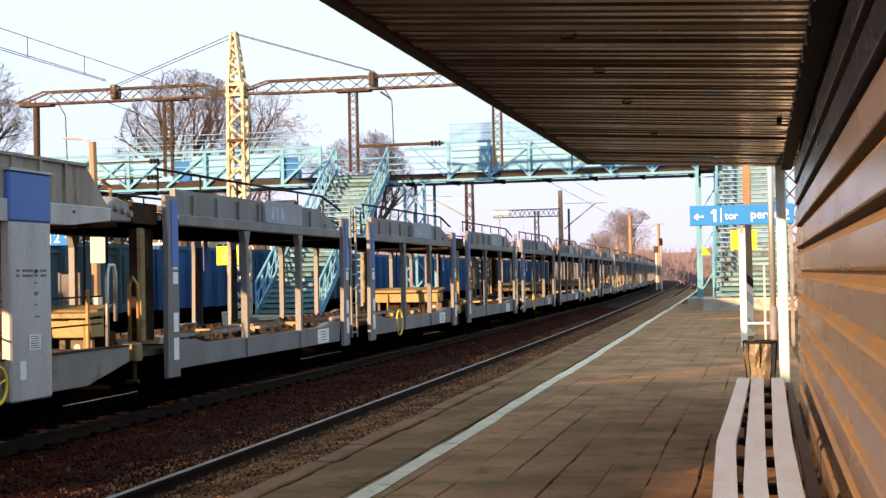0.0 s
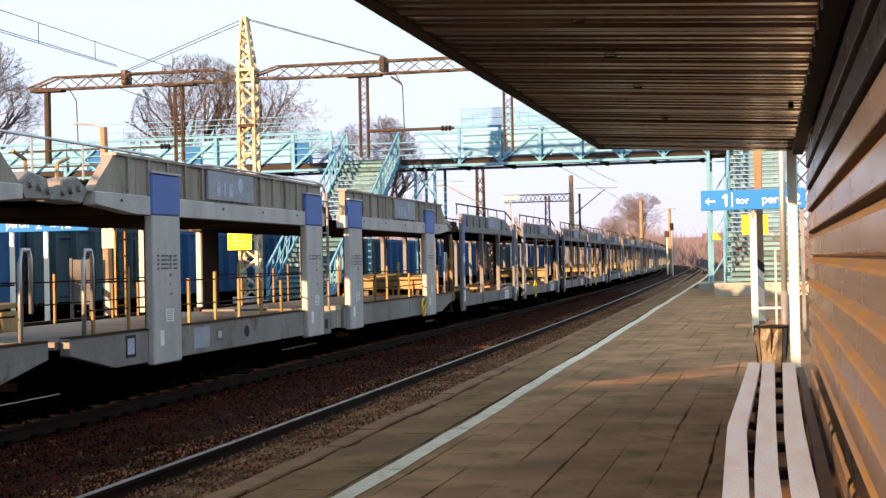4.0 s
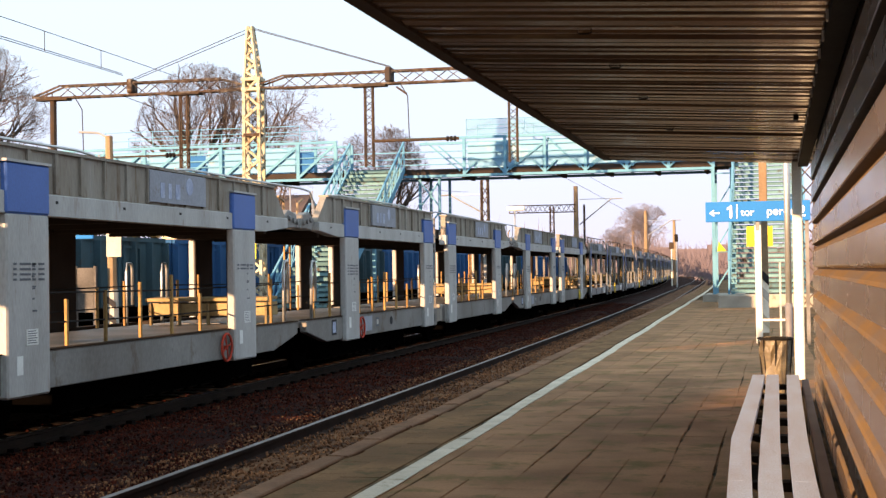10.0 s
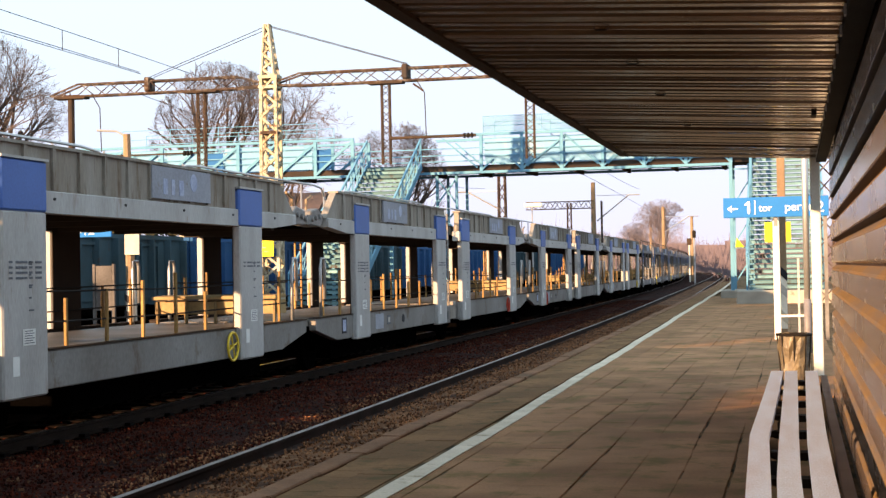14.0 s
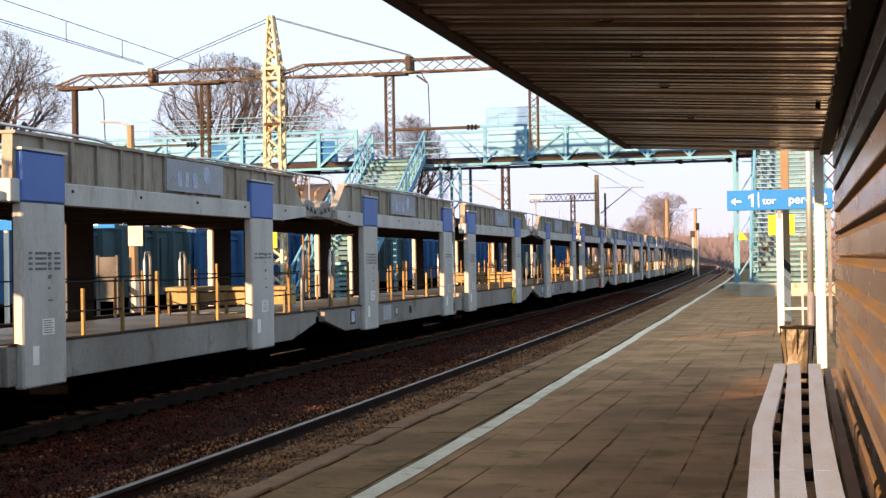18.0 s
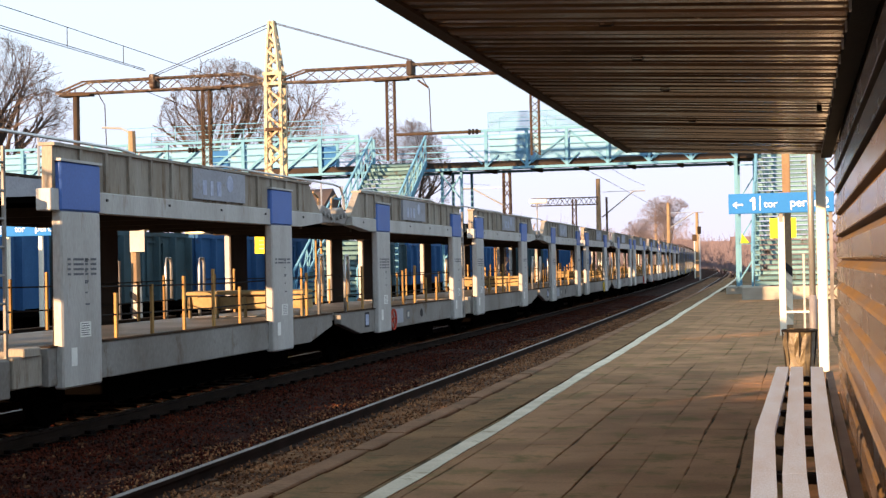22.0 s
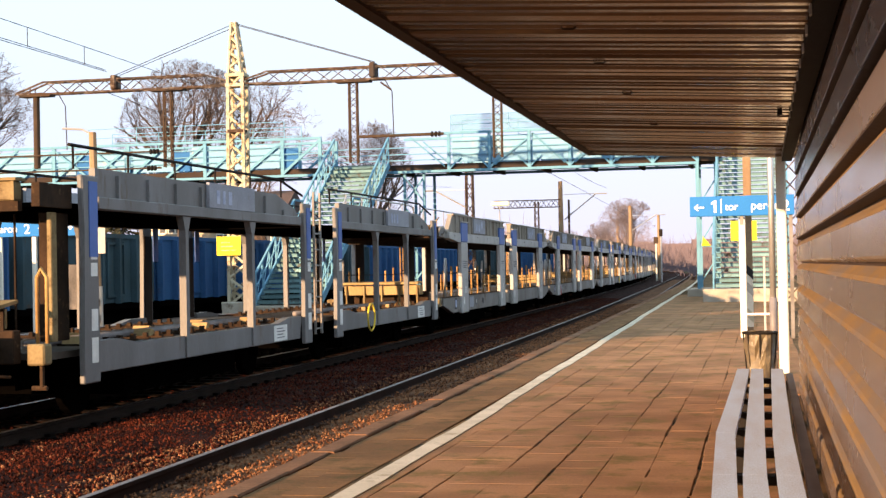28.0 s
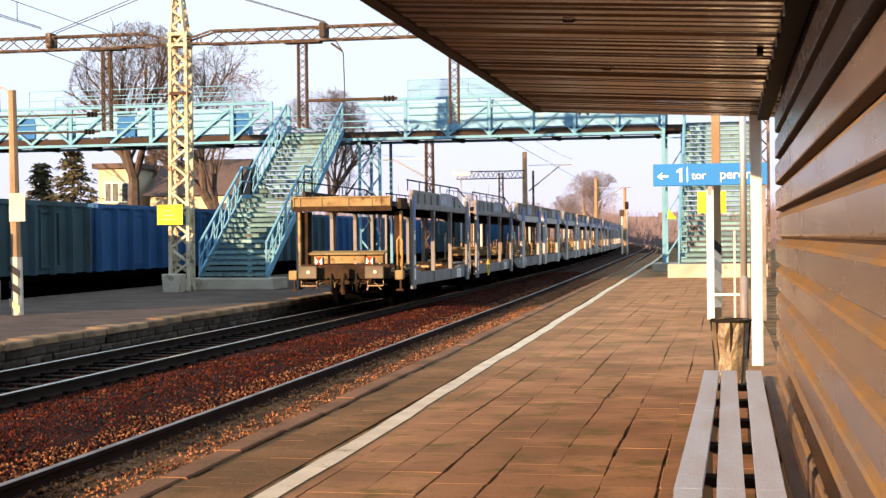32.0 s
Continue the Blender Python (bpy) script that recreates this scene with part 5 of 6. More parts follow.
def lattice(bm, p0, p1, wa, wb, bays, leg=0.06, web=0.035, axis2="y", depth=None):
    """A lattice of four legs with zigzag webs, from p0 to p1, wa wide at p0 and wb at p1."""
    p0, p1 = Vector(p0), Vector(p1)
    d = (p1 - p0).normalized()
    u = Vector((1, 0, 0)) if abs(d.x) < 0.5 else Vector((0, 0, 1))
    v = d.cross(u).normalized()
    da, db = (depth or wa), (depth or wb)
    def corner(f, i):
        w, dd = (wa + (wb - wa) * f) / 2, (da + (db - da) * f) / 2
        su, sv = ((-1, -1), (1, -1), (1, 1), (-1, 1))[i]
        return p0 + (p1 - p0) * f + u * su * w + v * sv * dd
    for i in range(4):
        bar(bm, corner(0, i), corner(1, i), leg)
        j = (i + 1) % 4
        for k in range(bays):
            f0, f1 = k / bays, (k + 1) / bays
            a, b = (i, j) if k % 2 else (j, i)
            bar(bm, corner(f0, a), corner(f1, b), web)


tower = thing("catenary_tower", "tall yellow lattice mast with rust and a pointed top", "mast", "")
bm = B()
lattice(bm, (-16.85, Y_PORTAL, Z_FAR), (-16.82, Y_PORTAL, 7.75), 0.60, 0.50, 18, 0.10, 0.075, depth=0.42)
part("shaft", bm, "masty", tower)
bm = B()
lattice(bm, (-16.82, Y_PORTAL, 7.75), (-16.9, Y_PORTAL, 9.52), 0.44, 0.14, 7, 0.085, 0.065)
part("spire", bm, "masty", tower)
for z in (7.42, 7.75, 5.9):
    bm = B()
    box(bm, -17.16 if z > 7 else -17.1, -16.5 if z > 7 else -16.55, Y_PORTAL - 0.27, Y_PORTAL + 0.27, z - 0.05, z + 0.05)
    part("collar", bm, "masty" if z != 5.9 else "mastr", tower)
bm = B()
box(bm, -17.46, -16.63, Y_PORTAL - 0.47, Y_PORTAL - 0.44, 1.8, 2.42)
yb_ = part("notice_board", bm, "signyel", tower, "plain yellow notice board")
for k in range(3):
    bm = B()
    box(bm, -17.3, -16.8 - 0.1 * k, Y_PORTAL - 0.474, Y_PORTAL - 0.471, 1.95 + 0.13 * k, 1.98 + 0.13 * k)
    part("faint_line", bm, "masty", yb_)

portal = thing("catenary_portal", "rusty lattice cross-beam carrying the overhead line", "catenary portal", "")
for x0, x1 in ((-23.75, -17.9), (-15.8, 0.8)):
    bm = B()
    lattice(bm, (x0, Y_PORTAL, 7.62), (x1, Y_PORTAL, 7.62), 0.40, 0.40, round((x1 - x0) / 0.55), 0.055, 0.026, depth=0.36)
    part("beam", bm, "mastr", portal)
for x0, x1, za, zb in ((-17.9, -17.05, 7.80, 7.56), (-15.8, -16.6, 7.80, 7.56)):
    bm = B()
    for yy in (Y_PORTAL - 0.18, Y_PORTAL + 0.18):
        bar(bm, (x0, yy, za), (x1, yy, zb), 0.055)
        bar(bm, (x0, yy, 7.44), (x1, yy, 7.46), 0.055)
        bar(bm, ((x0 + x1) / 2, yy, 7.44), ((x0 + x1) / 2, yy, 7.68), 0.03)
    part("beam_end", bm, "mastr", portal)
bm = B()
for yy in (Y_PORTAL - 0.18, Y_PORTAL + 0.18):
    bar(bm, (-24.75, yy, 7.44), (-23.75, yy, 7.44), 0.055)
    bar(bm, (-24.75, yy, 7.46), (-23.75, yy, 7.81), 0.055)
    bar(bm, (-24.2, yy, 7.44), (-24.2, yy, 7.64), 0.03)
part("tapered_end", bm, "mastr", portal)
bm = B()
lattice(bm, (0.9, Y_PORTAL, -0.03), (0.9, Y_PORTAL, 7.8), 0.5, 0.5, 14, 0.07, 0.04)
part("end_mast", bm, "mastr", portal)
for x in (-21.15, -12.15):
    bm = B()
    box(bm, x - 0.10, x + 0.10, Y_PORTAL - 0.26, Y_PORTAL + 0.26, 7.46, 7.95)
    part("bracket", bm, "mastr", portal, bevel=0.04)
for x, zb in ((-24.07, 4.9), (-19.28, 4.8), (-12.85, 4.73), (-8.1, 4.75), (-4.2, 4.9)):
    bm = B()
    if x < -24:
        tube(bm, [(x, Y_PORTAL, 7.36), (x, Y_PORTAL, zb)], 0.115, 10)
    else:
        lattice(bm, (x, Y_PORTAL, 7.36), (x, Y_PORTAL, zb), 0.26, 0.26, 12, 0.045, 0.02, depth=0.16)
    dp = part("drop_post", bm, "mastd", portal)
    bm = B()
    box(bm, x - 0.55, x + 0.6, Y_PORTAL - 0.2, Y_PORTAL + 0.2, 7.34, 7.41)
    part("head_plate", bm, "mastd", dp)
for x0, x1, z in ((-12.7, -9.85, 5.56), (-25.5, -19.4, 5.33), (-25.5, -19.5, 4.78)):
    bm = B()
    tube(bm, [(x0, Y_PORTAL - 0.1, z), (x1, Y_PORTAL - 0.1, z)], 0.05 if z == 5.56 else 0.03, 8)
    arm = part("registration_arm", bm, "mastd", portal)
    bm = B()
    xe = x1 if x0 < -20 else x1 + 0.1
    for k in range(3):
        tube(bm, [(xe - 0.5 + k * 0.12, Y_PORTAL - 0.1, z), (xe - 0.44 + k * 0.12, Y_PORTAL - 0.1, z)], 0.09, 8)
    part("insulator", bm, "black", arm)
for x in (-7.6, -3.9, -11.9):
    bm = B()
    tube(bm, [(x, Y_PORTAL - 0.1, 7.3), (x + 0.35, Y_PORTAL - 0.1, 7.05)], 0.035, 6)
    part("hanger", bm, "mastr", portal)
for x in (-11.55, -23.0):
    bm = B()
    tube(bm, [(x - 0.3, Y_PORTAL, 7.5), (x, Y_PORTAL, 7.0), (x + 0.04, Y_PORTAL, 5.5)], 0.018, 5)
    part("drop_cable", bm, "wire", portal)

wires = thing("stay_wires", "thin dark stay wires from the mast's top to the beam", "wire", "")
for a, b in (((-16.9, 9.48), (-21.2, 7.95)), ((-16.9, 9.36), (-21.0, 7.95)), ((-16.85, 9.48), (-12.1, 7.98)), ((-16.85, 9.44), (-12.2, 7.98))):
    bm = B()
    tube(bm, [(a[0], Y_PORTAL, a[1]), (b[0], Y_PORTAL, b[1])], 0.013, 5)
    part("wire", bm, "wire", wires)
lines = thing("overhead_wires", "thin overhead line wires running along the tracks", "wire", "")
for x, z0, y0, y1, sag in ((-21.15, 8.1, 6, 46, 0.0), (-21.19, 8.16, 6, 46, -0.03), (-21.15, 8.62, 6, 56, -0.12), (-21.15, 7.4, 46, 110, 0.8), (X_T2, 7.0, 57.5, 110, 0.35), (X_T2, 5.9, 57.5, 160, 0.1)):
    bm = B()
    pts = []
    for k in range(13):
        f = k / 12
        pts.append(bend(x, y0 + (y1 - y0) * f, z0 - 4 * sag * f * (1 - f)))
    tube(bm, pts, 0.011, 4)
    part("wire", bm, "wire", lines)


for y in (36.0, 40.4, 44.3):
    bm = B()
    p = bend(-21.15, y)
    tube(bm, [(p.x, y, 8.12), (p.x, y, 8.72)], 0.012, 4)
    part("dropper", bm, "wire", lines)


def far_mast(x, y, top, beam=None, lat=False, name="catenary_mast"):
    t = thing(name, "weathered catenary mast beside the tracks", "mast", "catenary masts")
    bm = B()
    if lat:
        lattice(bm, (x, y, -0.6), (x, y, top), 0.42, 0.32, 12, 0.07, 0.04)
    else:
        tube(bm, [(x, y, -0.6), (x, y, top)], 0.24, 8, 0.17)
    part("shaft", bm, "mastr" if lat else "mastp", t)
    if beam:
        bm = B()
        lattice(bm, (x + beam[0], y, beam[1]), (x, y, beam[1]), 0.55, 0.55, 14, 0.06, 0.04, depth=0.4)
        part("beam", bm, "mastr", t)
    return t


def cantilever(t, x, y, z, dx, dz):
    bm = B()
    tube(bm, [(x, y, z), (x + dx, y, z + dz)], 0.05, 6)
    tube(bm, [(x + dx, y, z + dz), (x + dx * 1.35, y, z + dz)], 0.05, 6)
    tube(bm, [(x, y, z + dz), (x + dx * 1.1, y, z + dz + 0.02)], 0.025, 5)
    part("cantilever", bm, "galv", t)


m1 = far_mast(-14.67, 110, 7.6, (-5.1, 5.95))
cantilever(m1, -14.4, 110, 4.7, 2.4, 1.9)
bm = B()
box(bm, -14.12, -13.98, 109.9, 110.1, 0, 6.2)
part("side_post", bm, "mastr", m1)
m2 = far_mast(-14.76, 75, 6.4, None, True)
cantilever(m2, -15.0, 75, 4.4, -1.6, 0.9)
m3 = far_mast(-12.9, 150, 7.2)
cantilever(m3, -12.9, 150, 4.6, 2.6, 1.6)
m4 = far_mast(-17.5, 185, 7.0)
m5 = far_mast(-19.5, 130, 7.0, None, True)
m6 = far_mast(-11.4, 170, 6.8)
sig = thing("railway_signal", "distant railway signal on a slim post", "signal", "")
bm = B()
tube(bm, [(-9.85, 150, -0.6), (-9.85, 150, 4.4)], 0.09, 8)
part("post", bm, "galv", sig)
bm = B()
box(bm, -10.03, -9.67, 149.8, 150.0, 4.0, 4.75)
part("head", bm, "black", sig, bevel=0.05)
s2 = thing("railway_signal", "distant signal with a dark head on a white post", "signal", "")
bm = B()
tube(bm, [(-10.9, 158, -0.6), (-10.9, 158, 3.4)], 0.08, 8)
part("post", bm, "white", s2)
bm = B()
box(bm, -11.15, -10.65, 157.8, 158.0, 3.4, 4.1)
part("head", bm, "mastd", s2, bevel=0.05)
lp = thing("station_lamp", "street lamp with a flat sunlit head", "lamp", "")
bm = B()
tube(bm, [(-14.07, 80, Z_FAR), (-14.07, 80, 4.6)], 0.06, 8, 0.04)
part("pole", bm, "galv", lp)
bm = B()
box(bm, -14.5, -13.5, 79.8, 80.1, 4.62, 4.85)
part("head", bm, "white", lp, bevel=0.05)

# ---- blue goods wagons on the far track ----
def gondola(y0, y1, colour, lab):
    g = thing("gondola_wagon", lab, "wagon", "goods wagons", at=(X_T3, (y0 + y1) / 2, 0))
    h = (y1 - y0) / 2
    for s in (-1, 1):
        bm = B()
        box(bm, 1.42 * s - 0.04, 1.42 * s + 0.04, -h, h, 0.32, 2.42)
        part("side_wall", bm, colour, g)
        bm = B()
        box(bm, -1.38, 1.38, h * s - 0.04, h * s + 0.04, 0.32, 2.42)
        part("end_wall", bm, colour, g)
    n = max(6, round(2 * h / 1.35))
    me = None
    for k in range(n + 1):
        y = -h + 2 * h * k / n
        bm = B()
        prism(bm, [(1.46, y - 0.10), (1.66, y - 0.06), (1.66, y + 0.06), (1.46, y + 0.10)], "z", 0.3, 2.42)
        part("stanchion", bm, colour, g)
    bm = B()
    for s in (-1, 1):
        box(bm, 1.42 * s - 0.10, 1.42 * s + 0.12, -h - 0.05, h + 0.05, 2.42, 2.56)
        box(bm, -1.42, 1.42, h * s - 0.08, h * s + 0.08, 2.42, 2.56)
    part("top_rail", bm, colour, g)
    bm = B()
    box(bm, -1.4, 1.5, -h, h, 0.1, 0.32)
    part("sole_bar", bm, "carunder", g)
    for yw in (-h + 1.6, -h + 3.2, h - 3.2, h - 1.6):
        bm = B()
        prism(bm, [(0.44 * math.cos(q * math.pi / 8) + yw, 0.44 * math.sin(q * math.pi / 8) - 0.06) for q in range(16)], "x", 0.7, 0.84)
        part("wheel", bm, "carunder", g)
    # added black block that closes the gap below with painted shade
    bm = B()
    box(bm, -1.1, 1.1, -h + 0.5, h - 0.5, -0.52, 0.09)
    part("brake_gear", bm, "carunder", g, "added black block for the shade under the wagon")
    for yd in (-h * 0.5, h * 0.42):
        bm = B()
        for s in (-0.62, 0.62):
            box(bm, 1.46, 1.53, yd + s - 0.04, yd + s + 0.04, 0.5, 2.3)
        box(bm, 1.46, 1.53, yd - 0.58, yd + 0.58, 2.2, 2.28)
        box(bm, 1.46, 1.53, yd - 0.58, yd + 0.58, 0.5, 0.58)
        part("side_door", bm, colour, g)
    for yw in (-h + 2.4, h - 2.4):
        bm = B()
        box(bm, -1.0, 1.05, yw - 1.3, yw + 1.3, -0.15, 0.15)
        part("bogie", bm, "mastr", g)
    return g


Y = 23.5
for i, (ln, c) in enumerate(((13.6, "gonblue"), (9.0, "gongrey"), (13.3, "gonblue"), (13.3, "gongrey"), (13.3, "gonblue"), (13.3, "gonblue"), (13.3, "gongrey"), (13.3, "gonblue"), (13.3, "gonblue"))):
    gondola(Y, Y + ln, c, "faded blue open goods wagon with ribbed sides" if c == "gonblue" else "dull grey-green open goods wagon with ribbed sides")
    Y += ln + 0.9
bm = B()
sweep(bm, [(-19.4, -0.75), (-25.5, -0.75), (-25.5, -0.99), (-19.4, -0.99)], -10, 160, 6)
solid("far_ballast_bed", bm, "ballast", "dark ballast under the goods wagons", "ballast", "structure")


# ---- bench, bin, posts and signs on the near platform ----
bench = thing("platform_bench", "long weathered wooden bench with three warped slats beside the wall", "bench", "")
SLATS = (((-1.6, -0.18), (3.2, -0.17), (5.17, -0.14), (5.85, -0.155), (7.29, -0.185), (9.5, -0.165), (11.63, -0.15)),
         ((-1.6, -0.035), (3.2, -0.03), (5.17, -0.03), (5.85, -0.04), (7.29, -0.045), (9.5, -0.045), (11.63, -0.045)),
         ((-1.6, 0.085), (3.2, 0.09), (5.17, 0.095), (5.85, 0.09), (7.29, 0.085), (9.5, 0.095), (11.63, 0.105)))
rng = random.Random(21)
for sl in SLATS:
    for k, ((ya, xa), (yb, xb)) in enumerate(zip(sl, sl[1:])):
        bm = B()
        w = 0.046
        z0, z1 = 0.45, 0.45
        for (y, x, z) in ((ya + 0.001, xa, z0), (yb - 0.001, xb, z1)):
            for dx, dz in ((-w, -0.035), (w, -0.035), (w, 0), (-w, 0)):
                bm.verts.new((x + dx, y, z + dz))
        bm.verts.ensure_lookup_table()
        v = bm.verts
        for f in ((3, 2, 1, 0), (4, 5, 6, 7), (0, 1, 5, 4), (1, 2, 6, 5), (2, 3, 7, 6), (3, 0, 4, 7)):
            bm.faces.new([v[i] for i in f])
        part("slat", bm, "bench", bench)
y = -1.44
while y < 11.7:
    bm = B()
    box(bm, -0.2, 0.14, y - 0.05, y + 0.05, 0.375, 0.412)
    part("cross_bar", bm, "black", bench)
    y += 0.84
for y in (-1.1, 1.4, 3.9, 6.4, 8.9, 11.2):
    for x in (-0.15, 0.09):
        bm = B()
        box(bm, x - 0.03, x + 0.03, y - 0.03, y + 0.03, -0.01, 0.38)
        part("leg", bm, "black", bench)
# narrow board along the wall behind the bench
kb = thing("back_board", "narrow weathered grey board on posts between bench and wall", "board", "")
bm = B()
for (ya, xa, za), (yb, xb, zb) in zip(((1, 0.185, 0.37), (6, 0.19, 0.36), (9, 0.192, 0.37)), ((6, 0.19, 0.36), (9, 0.192, 0.37), (11.8, 0.20, 0.385))):
    bar(bm, (xa, ya, za), (xb, yb, zb), 0.05, 0.035)
part("board", bm, "footpipe", kb)
for y in (3, 6, 9, 11.6):
    bm = B()
    box(bm, 0.17, 0.21, y - 0.04, y + 0.04, -0.01, 0.36)
    part("support", bm, "black", kb)

tbin = thing("litter_bin", "wire litter bin lined with a crumpled bag", "litter bin", "")
bm = B()
rng = random.Random(4)
rings = []
for k, (z, r) in enumerate(((0.0, 0.11), (0.12, 0.135), (0.3, 0.14), (0.45, 0.15), (0.56, 0.155), (0.58, 0.15))):
    rings.append([bm.verts.new((-0.025 + (r + rng.uniform(-0.018, 0.018)) * math.cos(a * math.pi / 8), 15.0 + (r + rng.uniform(-0.018, 0.018)) * math.sin(a * math.pi / 8), z + rng.uniform(-0.01, 0.01))) for a in range(16)])
for u, v in zip(rings, rings[1:]):
    for k in range(16):
        bm.faces.new((u[k], u[(k + 1) % 16], v[(k + 1) % 16], v[k]))
part("bag", bm, "bag", tbin, "glossy crumpled dark bag")
bm = B()
ring = [(-0.025 + 0.165 * math.cos(a * math.pi / 8), 15.0 + 0.165 * math.sin(a * math.pi / 8), 0.57) for a in range(17)]
tube(bm, ring, 0.014, 6, cap=False)
part("rim", bm, "black", tbin)
for a in range(8):
    bm = B()
    tube(bm, [(-0.025 + 0.165 * math.cos(a * math.pi / 4), 15.0 + 0.165 * math.sin(a * math.pi / 4), 0.57), (-0.025 + 0.12 * math.cos(a * math.pi / 4), 15.0 + 0.12 * math.sin(a * math.pi / 4), 0.0)], 0.008, 5)
    part("rib", bm, "black", tbin)

# posts before the stairs
pb = thing("timber_post", "brown wooden post with a black and pale hazard band", "post", "")
bm = B()
box(bm, -0.273, -0.139, 25.55, 25.68, -0.03, 3.87)
part("shaft", bm, "mastp", pb, bevel=0.01)
for z, mt in ((0.97, "ink"), (0.68, "plate"), (0.23, "masty")):
    bm = B()
    prism(bm, [(-0.279, z + 0.145), (-0.133, z), (-0.133, z + 0.156), (-0.279, z + 0.30)], "y", 25.535, 25.545)
    part("hazard_band", bm, mt, pb, "painted hazard stripe")
bm = B()
box(bm, -0.273, -0.139, 25.546, 25.549, 0.17, 1.10)
part("white_band", bm, "white", pb)
pw = solid("sign_post", (lambda b: (box(b, -0.355, -0.245, 25.3, 25.4, -0.03, 2.05), b)[1])(B()), "white", "white painted square steel post carrying the blue sign", "post", "", bevel=0.01)
pg = thing("lamp_post", "grey steel lamp post with a darker foot", "lamp post", "")
bm = B()
tube(bm, [(0.16, 21.5, 0.75), (0.16, 21.5, 3.9)], 0.045, 10)
part("shaft", bm, "galv", pg, smooth=True)
bm = B()
tube(bm, [(0.16, 21.5, -0.03), (0.16, 21.5, 0.76)], 0.055, 10)
part("foot", bm, "footpipe", pg, "darker grey steel foot", smooth=True)
bm = B()
box(bm, 0.03, 0.06, 21.9, 21.93, -0.03, 1.35)
spost = solid("slim_post", bm, "galv", "slim grey steel post", "post", "")
bm = B()
box(bm, -0.29, 0.2, 21.86, 21.9, 0.5, 0.53)
part("cross_rail", bm, "white", spost, "thin white cross rail")
ys = thing("yellow_notice", "bright yellow notice board beside the posts", "notice board", "")
bm = B()
box(bm, -0.52, -0.06, 27.0, 27.03, 1.66, 2.02)
part("board", bm, "signyel", ys)
bm = B()
box(bm, -0.2, -0.16, 27.03, 27.07, -0.03, 2.0)
part("post", bm, "white", ys)


def board(name, x0, x1, y, z0, z1, lab, group="station signs"):
    t = thing(name, lab, "sign", group)
    bm = B()
    box(bm, x0, x1, y, y + 0.06, z0, z1)
    part("panel", bm, "signblue", t, bevel=0.008)
    return t


def arrow(t, x, y, z, s, d):
    bm = B()
    prism(bm, [(x - s * d, z), (x - s * 0.25 * d, z + s * 0.62), (x - s * 0.02 * d, z + s * 0.62), (x - s * 0.42 * d, z + s * 0.16), (x + s * d, z + s * 0.16), (x + s * d, z - s * 0.16), (x - s * 0.42 * d, z - s * 0.16), (x - s * 0.02 * d, z - s * 0.62), (x - s * 0.25 * d, z - s * 0.62)], "y", y - 0.006, y - 0.001)
    part("arrow", bm, "signwhite", t)


sg = board("platform_sign", -1.15, 0.56, 25.0, 2.05, 2.385, "blue sign with white lettering for track 1 and the platform")
arrow(sg, -1.0, 25.0, 2.2, 0.085, 1)
bm = B()
prism(bm, [(-0.752, 2.11), (-0.712, 2.11), (-0.712, 2.32), (-0.742, 2.32), (-0.795, 2.28), (-0.795, 2.245), (-0.752, 2.273)], "y", 24.989, 24.999)
part("numeral", bm, "signwhite", sg, "white numeral one")
bm = B()
box(bm, -0.64, -0.625, 24.994, 24.999, 2.1, 2.34)
part("divider", bm, "signwhite", sg)
letters("word", "tor", 0.17, "signwhite", sg, (-0.57, 24.995, 2.15), (90, 0, 0))
letters("word", "peron", 0.20, "signwhite", sg, (-0.15, 24.995, 2.15), (90, 0, 0))
letters("numeral", "2", 0.26, "signwhite", sg, (0.36, 24.995, 2.12), (90, 0, 0))
for x in (-0.3, 0.5):
    bm = B()
    box(bm, x - 0.03, x + 0.03, 25.06, 25.1, -0.03 if x > 0 else 1.9, 2.4)
    part("hanger", bm, "silver", sg)

sf = board("platform_sign", -19.9, -16.25, 33.0, 2.22, 2.62, "blue sign with white lettering over the far platform")
letters("numeral", "4", 0.32, "signwhite", sf, (-19.75, 32.995, 2.29), (90, 0, 0))
bm = B()
box(bm, -19.4, -19.38, 32.994, 32.999, 2.27, 2.57)
part("divider", bm, "signwhite", sf)
letters("word", "tor", 0.22, "signwhite", sf, (-19.0, 32.995, 2.33), (90, 0, 0))
letters("word", "peron", 0.26, "signwhite", sf, (-18.45, 32.995, 2.33), (90, 0, 0))
letters("numeral", "2", 0.34, "signwhite", sf, (-17.65, 32.995, 2.29), (90, 0, 0))
letters("word", "tor", 0.22, "signwhite", sf, (-17.27, 32.995, 2.33), (90, 0, 0))
bm = B()
box(bm, -16.95, -16.93, 32.994, 32.999, 2.27, 2.57)
part("divider", bm, "signwhite", sf)
letters("numeral", "2", 0.34, "signwhite", sf, (-16.86, 32.995, 2.29), (90, 0, 0))
arrow(sf, -16.45, 33.0, 2.42, 0.1, -1)
for x in (-18.35, -17.43, -19.26):
    bm = B()
    box(bm, x - 0.05, x + 0.05, 33.07, 33.15, Z_FAR - 0.01, 2.3)
    part("post", bm, "white", sf)

# pole with a plate and hazard bands, concrete bin, on the far platform
fp = thing("concrete_pole", "brown concrete pole with a white plate and hazard bands", "pole", "")
bm = B()
tube(bm, [(-15.20, 31.9, Z_FAR - 0.01), (-15.27, 31.9, 4.6)], 0.12, 8, 0.085)
part("shaft", bm, "mastp", fp)
bm = B()
box(bm, -15.29, -14.92, 31.74, 31.76, 1.75, 2.36)
part("plate", bm, "plate", fp, "plain white plate")
bm = B()
tube(bm, [(-15.20, 31.9, Z_FAR), (-15.215, 31.9, 0.98)], 0.126, 8)
